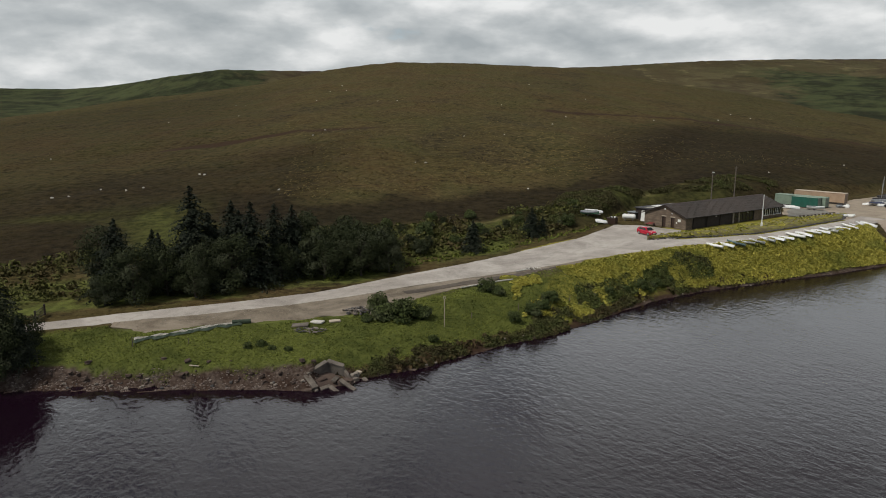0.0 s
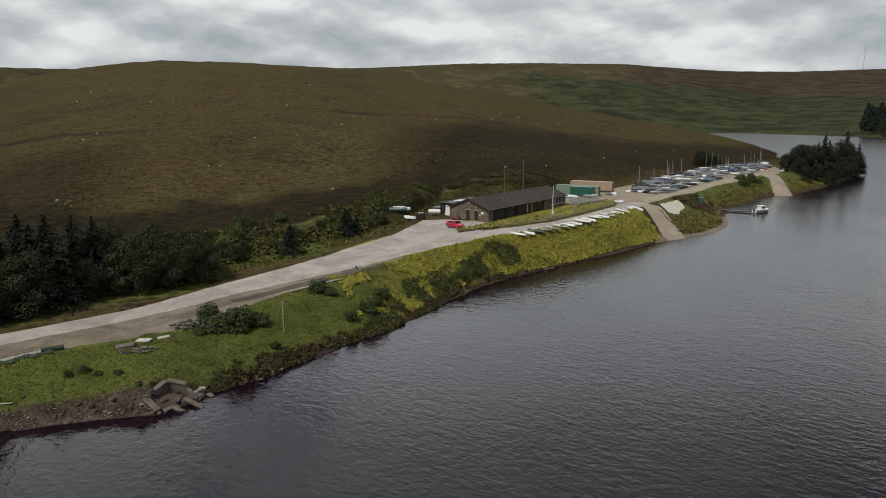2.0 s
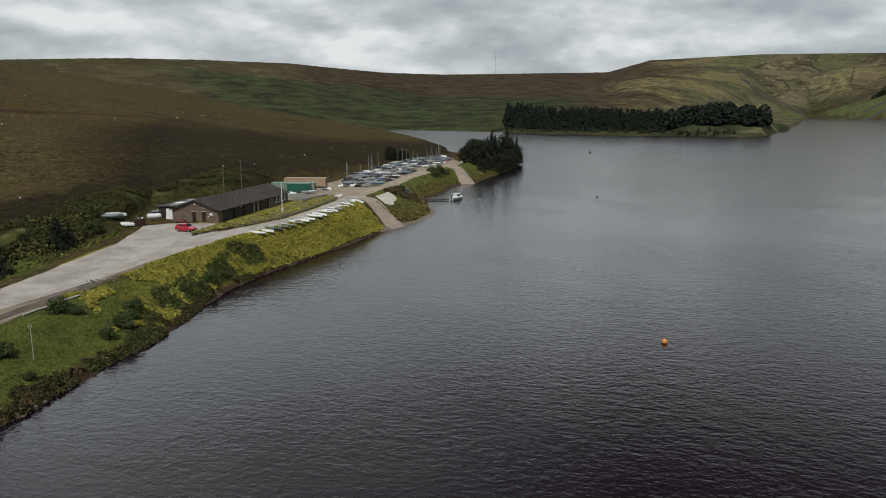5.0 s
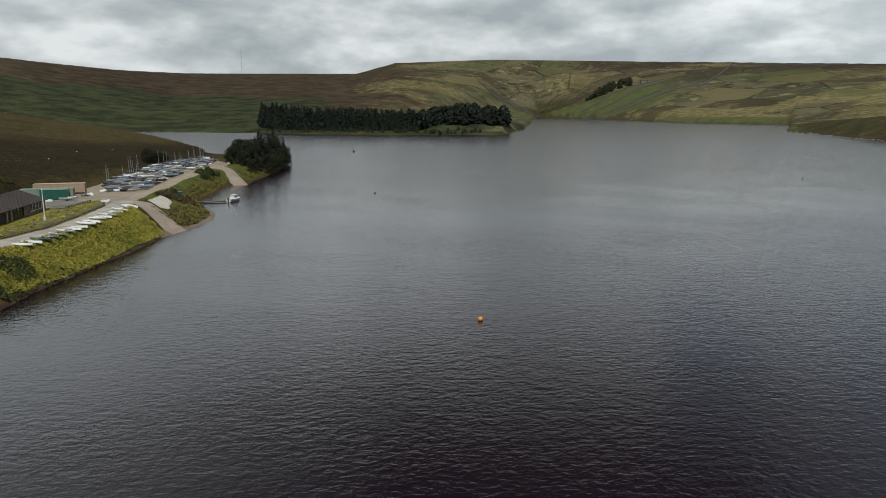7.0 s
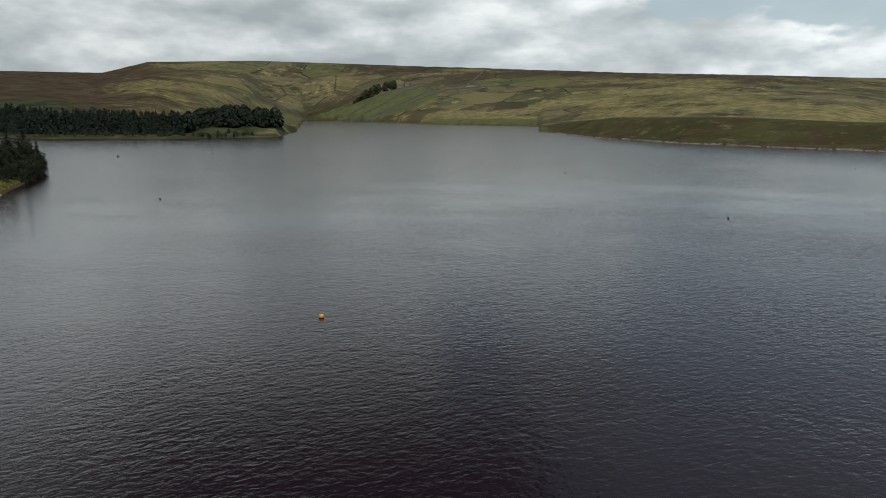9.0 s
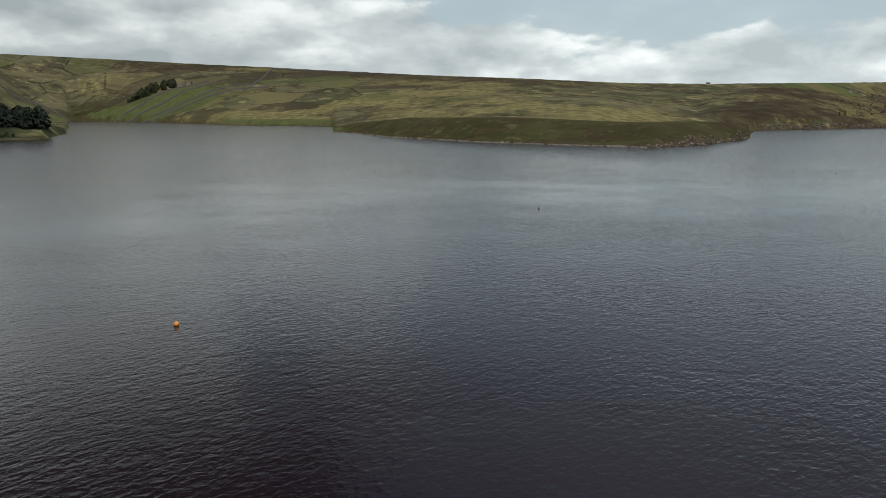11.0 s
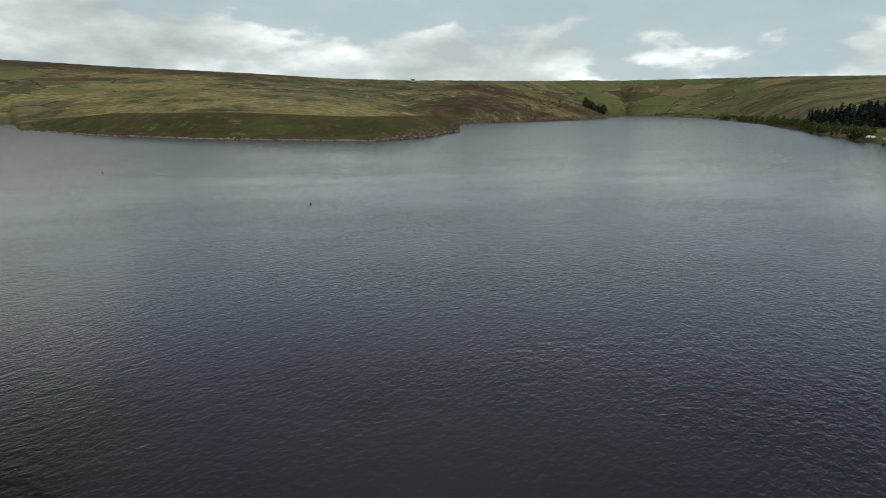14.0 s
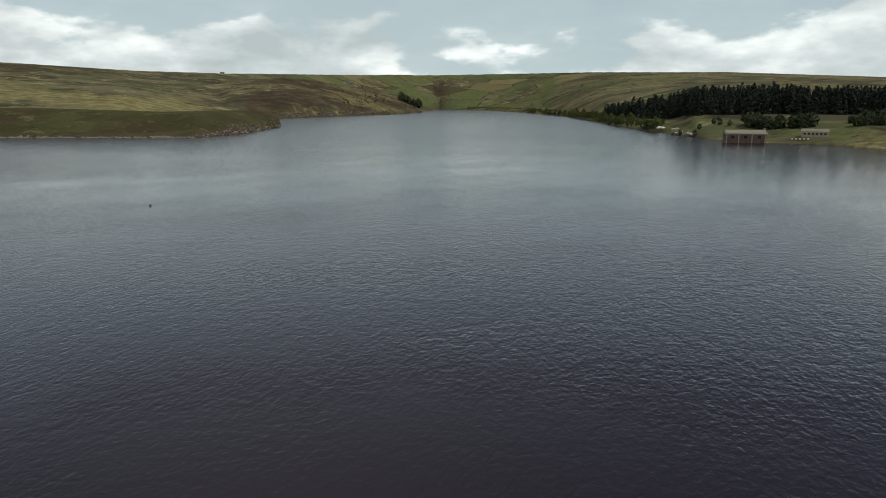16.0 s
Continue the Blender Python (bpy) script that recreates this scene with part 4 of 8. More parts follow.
strip("verge", [(x, y + 1.2) for x, y in TRACK_LOW[3:11]], VERGE_LOW[1:], VERGE, "stony trampled verge of the track", 150, 12, 0.05, 1.2, 41, category="verge")
MUDEDGE = gravel_material("rutted_dark_soil", (0.040, 0.033, 0.027), (0.105, 0.088, 0.070))
strip("mud_strip", [(-6, 100.6), (-2, 102.4), (3, 105.4), (8, 107.9), (13, 110.0), (18, 112.2)], [(-5, 98.6), (-1, 100.2), (3, 102.4), (8, 105.2), (13, 108.4), (18, 111.4)], MUDEDGE, "strip of rutted dark soil below the track", 70, 8, 0.09, 0.8, 47, category="soil")


def verge_stones():
    rnd, s = random.Random(12), Shape()
    for i in range(420):
        k = rnd.uniform(3, 9.95)
        a, b = Vector(TRACK_LOW[int(k)]), Vector(TRACK_LOW[int(k) + 1])
        p = a + (b - a) * (k % 1) + Vector((0.45, -0.9)) * rnd.uniform(-0.6, 4.6) * rnd.random()
        r = rnd.uniform(0.04, 0.13)
        s.lump((p.x, p.y, zg(p.x, p.y) + r * 0.4), (r * 1.3, r, r * 0.7), i)
    tagged(new("verge_stones", s.mesh("verge_stones", ROCK)), "loose pale stones along the verge", "stones", kind="stuff")


verge_stones()
strip("road", ROAD_UP, ROAD_LOW, TRACK, "worn grey access road past the clubhouse", 130, 9, 0.11, 0.25, 5)
YARD_UP = [(76.5, 160.5), (83, 176), (92, 184), (103.5, 187), (128, 206), (155.5, 228), (190, 253), (224, 274), (248, 286)]
YARD_LOW = [(86, 154), (93, 154), (100, 157), (107.3, 163.5), (137.2, 185.2), (165, 204), (187, 219), (200, 224), (214, 236)]
strip("yard", YARD_UP, YARD_LOW, YARD, "brown gravel boat yard beside the water", 200, 22, 0.06, 0.8, 9, category="yard")
strip("park_road", [(97, 160), (106, 168), (136, 189.5), (164, 209), (186, 224), (200, 230)], [(97, 155.5), (107.3, 163.2), (137.2, 184.8), (165, 203.6), (187, 218.6), (202, 225)], PALEYARD,
      "pale worn roadway through the boat yard", 110, 6, 0.10, 0.3, 15)
strip("slipway_1", [(92.5, 154.5), (91, 147), (89.6, 139), (88.8, 134)], [(99.3, 153), (98, 147), (96.8, 139.5), (96.4, 134)], RAMP, "concrete slipway running down into the water", 46, 8, 0.12, 0.1, 19, category="slipway")
strip("slipway_2", [(190, 224), (184, 213), (176, 200), (173, 195.5)], [(199, 225), (190, 210), (181.5, 196), (178.5, 191.5)], RAMP, "concrete slipway beside the wooded headland", 46, 8, 0.12, 0.1, 23, category="slipway")
strip("sand_patch", [(100.6, 156.5), (106, 160), (111, 163)], [(99.2, 149.5), (103.5, 151.5), (108.5, 156)], SAND, "patch of pale sand beside the slipway", 50, 12, 0.10, 1.3, 27, category="sand")
strip("strand", [(86, 138.2), (95.5, 140.2), (102.8, 142.4), (110.4, 146.6), (117.2, 152.8), (123.6, 161.6)], [(86, 134.2), (95.5, 137.0), (104.0, 139.6), (112.2, 144.0), (119.8, 150.8), (126.6, 160.6)], STRAND, "strand of brownish sand round the point", 60, 6, 0.07, 0.5, 37, category="sand")
strip("paving", [(76.2, 158.2), (80, 168), (84.5, 173.5)], [(86, 155.5), (90, 162), (91, 168)], PAVING, "grey paving between clubhouse and containers", 30, 10, 0.12, 0.3, 31, category="paving")


def grass_island():
    low = resample([(37.6, 130.2), (50.3, 133.2), (60.1, 136.4), (74, 145), (86.4, 154), (90.4, 160.4)], 80)
    up = resample([(38.5, 131.6), (44.6, 136.2), (56, 143.2), (71.6, 152.6), (84, 160), (90.6, 161.4)], 80)
    prof = [(0.0, -0.1), (0.03, 0.45), (0.12, 0.62), (0.4, 0.66), (0.75, 0.5), (0.95, 0.3), (1.0, -0.1)]
    v = []
    for a, b in zip(low, up):
        for k, h in prof:
            x, y = a + (b - a) * k
            v.append((x, y, zg(x, y) + h + 0.12 * float(lattice(np.array(x * 0.7), np.array(y * 0.7), 4))))
    n = len(prof)
    f = [(i * n + j, i * n + j + 1, (i + 1) * n + j + 1, (i + 1) * n + j) for i in range(79) for j in range(n - 1)]
    me = sheet("grass_island", v, f, ISLAND)
    if me.polygons[200].normal.z < 0:
        me.flip_normals()
    tagged(new("grass_island", me), "raised bed of rough grass before the clubhouse", "grass bed", kind="structure")
    wall = Shape()
    rnd = random.Random(3)
    for a, b in zip(low[::1][:-1], low[1:]):
        d = (b - a) / np.linalg.norm(b - a)
        q = (a + b) / 2 - np.array([-d[1], d[0]]) * 0.12
        wall.lump((q[0], q[1], zg(*q) + 0.15), (np.linalg.norm(b - a) * 0.8, 0.2, 0.2 + rnd.random() * 0.04), rnd.randint(0, 9999))
    single("low_kerb_wall", wall, DARKRUBBLE, pose(0, 0, 0), "low rough stone edging round the grass bed", "wall", kind="structure")


ISLAND = Nodes("rough_grass_bed")
ISLAND = ISLAND.done(ISLAND.mix(ISLAND.ramp(ISLAND.noise(0.7, 5), 0.35, 0.65), (0.150, 0.138, 0.026), (0.090, 0.075, 0.030)), 0.95, ISLAND.bump(ISLAND.noise(3, 4), 0.8, 0.2))
grass_island()

# ---------------------------------------------------------------- foliage


def cards(centres, size, rnd, up=0.0, flat=1.0, aspect=1.0, out=None):
    """Small leaf cards round the given centres: verts and quads."""
    n = len(centres)
    a = rnd.normal(size=(n, 3))
    a[:, 2] *= (1 - up) * flat
    a /= np.linalg.norm(a, axis=1, keepdims=True) + 1e-9
    b = rnd.normal(size=(n, 3))
    b[:, 2] *= flat
    if up:
        b = b * (1 - up) + np.array([0, 0, 1.0]) * up
    if out is not None:
        # the leaves face outwards from their bough, more or less
        f = out / (np.linalg.norm(out, axis=1, keepdims=True) + 1e-9) + 0.5 * rnd.normal(size=(n, 3))
        f /= np.linalg.norm(f, axis=1, keepdims=True) + 1e-9
        a = np.cross(f, a)
        a /= np.linalg.norm(a, axis=1, keepdims=True) + 1e-9
        b = np.cross(f, a)
    b -= a * (a * b).sum(1, keepdims=True)
    b /= np.linalg.norm(b, axis=1, keepdims=True) + 1e-9
    s = (size * (0.6 + 0.8 * rnd.random(n)))[:, None] if np.isscalar(size) else (size * (0.6 + 0.8 * rnd.random(n)))[:, None]
    a, b = a * s * 0.5, b * s * 0.5 * aspect
    v = np.stack([centres - a - b * 0.5, centres + a * 0.35 - b, centres + a + b * 0.5, centres - a * 0.35 + b], 1).reshape(-1, 3)
    return v, np.arange(4 * n).reshape(n, 4)


def broadleaf_meshes(height, spread, seed, leaves=6600, leaf=0.21, low=0.12):
    """A trunk with limbs, and a crown of leaf clumps with gaps."""
    rnd, pr = np.random.RandomState(seed), random.Random(seed)
    wood = Shape()
    top = Vector((pr.uniform(-.3, .3), pr.uniform(-.3, .3), height * 0.72))
    wood.tube((0, 0, -0.4), (top.x * 0.4, top.y * 0.4, height * 0.35), 0.05 * height * 0.55, 0.03 * height * 0.5, 7)
    wood.tube((top.x * 0.4, top.y * 0.4, height * 0.35), top, 0.03 * height * 0.5, 0.02, 6)
    blobs = []
    for k in range(15):
        ang, hh = k * 2.4 + pr.uniform(-.4, .4), low + (1 - low) * (0.06 + 0.88 * (k + 0.5) / 15)
        rad = spread * (1 - abs(hh - 0.42) ** 1.6 * 1.35) * pr.uniform(0.45, 0.85)
        c = np.array([math.cos(ang) * rad, math.sin(ang) * rad, height * hh])
        blobs.append((c, spread * pr.uniform(0.30, 0.50)))
        wood.tube((0, 0, height * hh * 0.55), tuple(c), 0.012 * height, 0.02, 5, False)
    pts, face = [], []
    for c, r in blobs:
        m = leaves // 15
        q = rnd.normal(size=(m, 3))
        q /= np.linalg.norm(q, axis=1, keepdims=True)
        q *= (r * (0.45 + 0.65 * rnd.random(m) ** 0.6))[:, None]
        q[:, 2] *= 0.8
        pts.append(c + q)
        face.append(q / r + np.array([0, 0, 0.45]) + 0.5 * c / spread * np.array([1, 1, 0]))
    pts, face = np.concatenate(pts), np.concatenate(face)
    v, f = cards(pts[pts[:, 2] > 0.15], leaf, rnd, out=face[pts[:, 2] > 0.15])
    return wood, (v, f)


def conifer_meshes(height, spread, seed, whorls=42, leaf=0.34):
    """A spruce: a straight stem, drooping boughs in whorls, needle sprays along them."""
    rnd, pr = np.random.RandomState(seed), random.Random(seed)
    wood = Shape()
    wood.tube((0, 0, -0.4), (0, 0, height * 0.97), height * 0.016, 0.02, 7)
    pts, sizes = [], []
    for w in range(whorls):
        k = (w + 0.5) / whorls
        z = height * (0.06 + 0.92 * k)
        reach = spread * (1 - k) ** 0.8 + 0.15
        for b in range(9 if k < 0.8 else 6):
            ang = pr.uniform(0, 6.283)
            ln = reach * pr.uniform(0.65, 1.12)
            m = max(3, int(ln / (0.4 * leaf)))
            t = (np.arange(m) + rnd.random(m) * 0.6) / m
            side = (rnd.random(m) - 0.5) * ln * 0.42 * (1 - t * 0.6)
            x = np.cos(ang) * ln * t - np.sin(ang) * side
            y = np.sin(ang) * ln * t + np.cos(ang) * side
            zz = z + 0.10 * ln * t - 0.34 * ln * t * t + (rnd.random(m) - 0.5) * 0.22
            pts.append(np.stack([x, y, zz], -1))
            sizes.append(np.full(m, leaf) * (1 - 0.25 * t))
            if w % 3 == 0 and b < 3:
                wood.tube((0, 0, z), (math.cos(ang) * ln * .8, math.sin(ang) * ln * .8, z - 0.1 * ln), 0.035, 0.012, 4, False)
    pts, sizes = np.concatenate(pts), np.concatenate(sizes)
    pts = np.concatenate([pts, [[0, 0, height * (0.93 + 0.012 * i)] for i in range(7)]])
    sizes = np.concatenate([sizes, np.full(7, 0.28)])
    face = pts * np.array([1, 1, 0]) / spread * 1.2 + np.array([0, 0, 0.8])
    v, f = cards(pts, sizes, rnd, out=face)
    return wood, (v, f)


def tree_kind(name, wood, leaves, leaf_mat, label, group, category="tree"):
    base = thing(name, pose(0, 0, -500), label, category, group)
    part("trunk", wood, BARK, base, "rough brown trunk with limbs")
    part("crown", sheet("crown", leaves[0], leaves[1], leaf_mat, False), leaf_mat, base)
    return base


def plant(kinds, spots, seed, sizes=(0.85, 1.15)):
    """Copies of the kinds at the spots (x, y) or (x, y, size)."""
    rnd = random.Random(seed)
    for i, s in enumerate(spots):
        ob = kinds[i % len(kinds)]
        k = s[2] if len(s) > 2 else rnd.uniform(*sizes)
        c = copy_thing(ob, pose(s[0], s[1], zg(s[0], s[1]) - 0.05, rnd.uniform(-3, 3), rnd.uniform(-3, 3), rnd.uniform(0, 360)))
        c.scale = (k * rnd.uniform(0.92, 1.08), k * rnd.uniform(0.92, 1.08), k)


def drop(ob):
    for o in (*ob.children_recursive, ob):
        bpy.data.objects.remove(o)


def woods():
    spruces = [tree_kind("spruce_tree", *conifer_meshes(h, w, s), NEEDLES, "tall dark spruce standing behind the track", "trees behind the track") for h, w, s in ((14.0, 6.2, 1), (12, 5.6, 2), (10, 4.8, 3))]
    oaks = [tree_kind("broadleaf_tree", *broadleaf_meshes(h, w, s), LEAVES, "dull green broadleaf tree with a bushy crown", "trees behind the track") for h, w, s in ((9.6, 4.2, 4), (8.2, 3.8, 5), (6.6, 3.2, 6))]
    plant(spruces, [(-36.5, 104, 1.1), (-46.5, 99, 0.95), (-30.5, 108, 1.08), (-26.5, 110, 0.82), (-33, 111, 0.95), (-41, 103, 0.85), (-28.5, 105.5, 0.92), (-39, 108, 0.82), (-43.5, 106, 0.8), (-24, 112, 0.78), (-35, 106, 0.92), (-31, 112, 0.9)], 3)
    plant(oaks, [(-49, 102, 0.95), (-43, 97, 0.95), (-39.5, 100, 1.05), (-34.5, 101, 0.8), (-31, 103, 1.0), (-46, 94.5, 0.65), (-35, 98.6, 0.6), (-25, 108, 0.7)], 4)
    plant([oaks[2], oaks[1]], [(-20.5, 112, 1.05), (-18.5, 109.3, 0.8), (-16, 113.5, 1.1), (-13, 111.6, 0.9), (-10.5, 115, 1.1), (-8.8, 113.6, 0.75), (-15.6, 118, 1.1), (-22.5, 116, 1.0)], 5)
    plant([oaks[2], oaks[1]], [(-12, 117, 0.8), (-18, 115, 0.8), (-22, 113, 0.8), (-9, 119, 0.6), (-13.5, 121, 0.8), (-25, 117, 0.8)], 25)
    # overhanging the water at the end of the bank
    plant([oaks[0], spruces[1], oaks[1]], [(-48.6, 74, 0.8), (-50.5, 78, 0.8), (-47, 72.8, 0.7), (-53, 74, 0.95), (-45.4, 74, 0.5), (-46.6, 76.5, 0.6), (-51.5, 72, 0.8)], 6)
    # headland clump
    head = [tree_kind("headland_tree", *broadleaf_meshes(h, w, s, 4800, 0.36), HEADLEAVES, "dark bushy tree on the wooded headland", "trees on the headland") for h, w, s in ((11, 5.0, 14), (9, 4.4, 15))]
    fir = tree_kind("headland_spruce", *conifer_meshes(12.5, 3.6, 17, 24, 0.6), DARKNEEDLES, "dark pointed spruce on the wooded headland", "trees on the headland")
    plant(head, [(211, 224, 0.62), (216, 221, 0.7), (219, 229, 0.95), (226, 225, 0.8), (228, 235, 0.95), (235, 230, 0.75), (238, 240, 0.9), (244, 236, 0.7), (247, 246, 0.75), (253, 241, 0.9), (257, 249, 1.15), (262, 246, 0.8), (264, 252, 1.0), (214, 234, 0.8), (224, 241, 0.8),
                 (232, 246), (206, 216, 0.5), (219, 217, 0.6), (236, 227, 0.6), (248, 235, 0.7), (259, 243, 0.8)], 8, (0.8, 1.12))
    plant([fir], [(259, 249, 1.42), (264, 247, 1.1), (233, 236, 1.25), (242, 241, 1.05), (253, 246, 1.0), (227, 233, 1.0)], 9)
    plant(head, [(186, 255, 0.3), (189, 257, 0.36), (192, 258.6, 0.42), (195, 260.4, 0.46), (198, 262, 0.42), (201, 263.8, 0.4), (204, 265.4, 0.34), (207, 267, 0.3), (194, 264, 0.5), (199, 267, 0.5)], 10)
    # small firs and thorn bushes on the slope behind the track
    plant([spruces[2], oaks[2]], [(5.4, 127.5, 0.6), (-4, 124, 0.4), (17.4, 138, 0.56), (8, 135, 0.3), (19.4, 139.6, 0.36), (12.5, 141, 0.3)], 11)
    rnd = random.Random(57)
    low = []
    for i in range(22):
        a = rnd.uniform(-21, 1) if i < 18 else rnd.uniform(14, 33)
        q = float(np.interp(a, FOOT_AZ, FOOT_R)) + 4 + 18 * rnd.random() ** 1.4
        low.append((HUB[0] - q * math.sin(radians(a)), HUB[1] + q * math.cos(radians(a)), rnd.uniform(0.14, 0.30)))
    plant([oaks[2], oaks[1], oaks[0]], low, 15)
    for o in spruces + oaks + head + [fir]:
        drop(o)
    bush = [tree_kind("bush", *broadleaf_meshes(h, w, s, 2200, 0.2, 0.0), SHRUB, "bushy green shrub on the grassy bank", "shrubs on the bank", "shrub") for h, w, s in ((2.3, 1.9, 21), (1.7, 1.7, 22), (1.3, 1.3, 23))]
    plant(bush, [(-5, 87.5, 1.15), (-7.4, 88.6, 1.0), (-2.6, 88.4, 1.0), (-8.4, 91.5, 0.9), (-5.5, 90.5, 0.9), (-9.6, 87.4, 0.6), (6.2, 99.4, 0.75), (7.8, 98.8, 0.6), (14, 97.5, 0.9), (12.4, 95.6, 0.7), (15.5, 100, 0.8),
                 (28.5, 108.8, 0.6), (31.5, 110.8, 0.7), (34.5, 113, 0.6), (37.5, 115.2, 0.45), (25.4, 106.6, 0.5), (-21, 79.5, 0.38), (-19.6, 78.6, 0.34), (-22.4, 78.8, 0.3), (-17.6, 78.2, 0.28), (-1.2, 84.2, 0.5), (9.6, 93, 0.55),
                 (117.5, 163.5, 0.6), (119.5, 167.5, 0.7), (122, 170, 0.6), (124.5, 173.5, 0.5)], 12, (0.8, 1.1))
    plant(bush, [(163, 200, 0.8), (166, 202, 0.95), (169, 204, 1.0), (172, 206, 0.95), (167, 206, 0.9), (171, 209, 0.9), (175, 210, 0.8), (175, 206, 0.8)], 13)
    # scrub on the slope behind the track
    rnd = random.Random(31)
    spots = []
    while len(spots) < 22:
        a = rnd.uniform(-21, 2)
        r = float(np.interp(a, FOOT_AZ, FOOT_R)) + rnd.uniform(3, 26)
        x, y = HUB[0] - r * math.sin(radians(a)), HUB[1] + r * math.cos(radians(a))
        if not (42 < x < 82 and 138 < y < 172) and rnd.random() < 0.9:
            spots.append((x, y, rnd.uniform(0.5, 1.1)))
    plant(bush, spots, 14)
    for o in bush:
        drop(o)


woods()


def scatter(name, pts, size, per, mat, label, seed, up=0.55, spread=0.25, category="plants", aspect=1.3, flat=1.0, lift=0.0, high=0.0):
    """Many small tufts as one piece of planting."""
    rnd = np.random.RandomState(seed)
    n = len(pts)
    base = np.repeat(pts, per, axis=0)
    s = np.repeat(size * (0.6 + 0.8 * rnd.random(n)), per)
    c = base + np.concatenate([(rnd.random((n * per, 2)) - 0.5) * 2 * spread, np.zeros((n * per, 1))], 1)
    c[:, 2] = zgv(c[:, 0], c[:, 1]) + s * 0.28 + lift + high * rnd.random(n * per) * np.clip(0.5 + rough(c[:, 0], c[:, 1], 4.0, 131), 0.1, 1.0)
    v, f = cards(c, s, rnd, up, flat, aspect)
    ob = new(name, sheet(name, v, f, mat, False))
    return tagged(ob, label, category, kind="stuff")


def region(n, x0, x1, y0, y1, test, seed):
    rnd = np.random.RandomState(seed)
    x, y = x0 + (x1 - x0) * rnd.random(n), y0 + (y1 - y0) * rnd.random(n)
    ok = test(x, y)
    return np.stack([x[ok], y[ok], zgv(x[ok], y[ok])], -1)


def polar_region(n, a0, a1, r0, r1, test, seed):
    rnd = np.random.RandomState(seed)
    a, r = np.radians(a0 + (a1 - a0) * rnd.random(n)), np.sqrt(r0 ** 2 + (r1 ** 2 - r0 ** 2) * rnd.random(n))
    x, y = HUB[0] - r * np.sin(a), HUB[1] + r * np.cos(a)
    ok = test(x, y, np.degrees(a), r)
    return np.stack([x[ok], y[ok], zgv(x[ok], y[ok])], -1)


def low_edge(x):
    """The water side of track and road."""
    xs = [p[0] for p in TRACK_LOW[:12]] + [p[0] for p in ROAD_LOW[3:-1]]
    ys = [p[1] for p in TRACK_LOW[:12]] + [p[1] for p in ROAD_LOW[3:-1]]
    return np.interp(x, xs, ys)


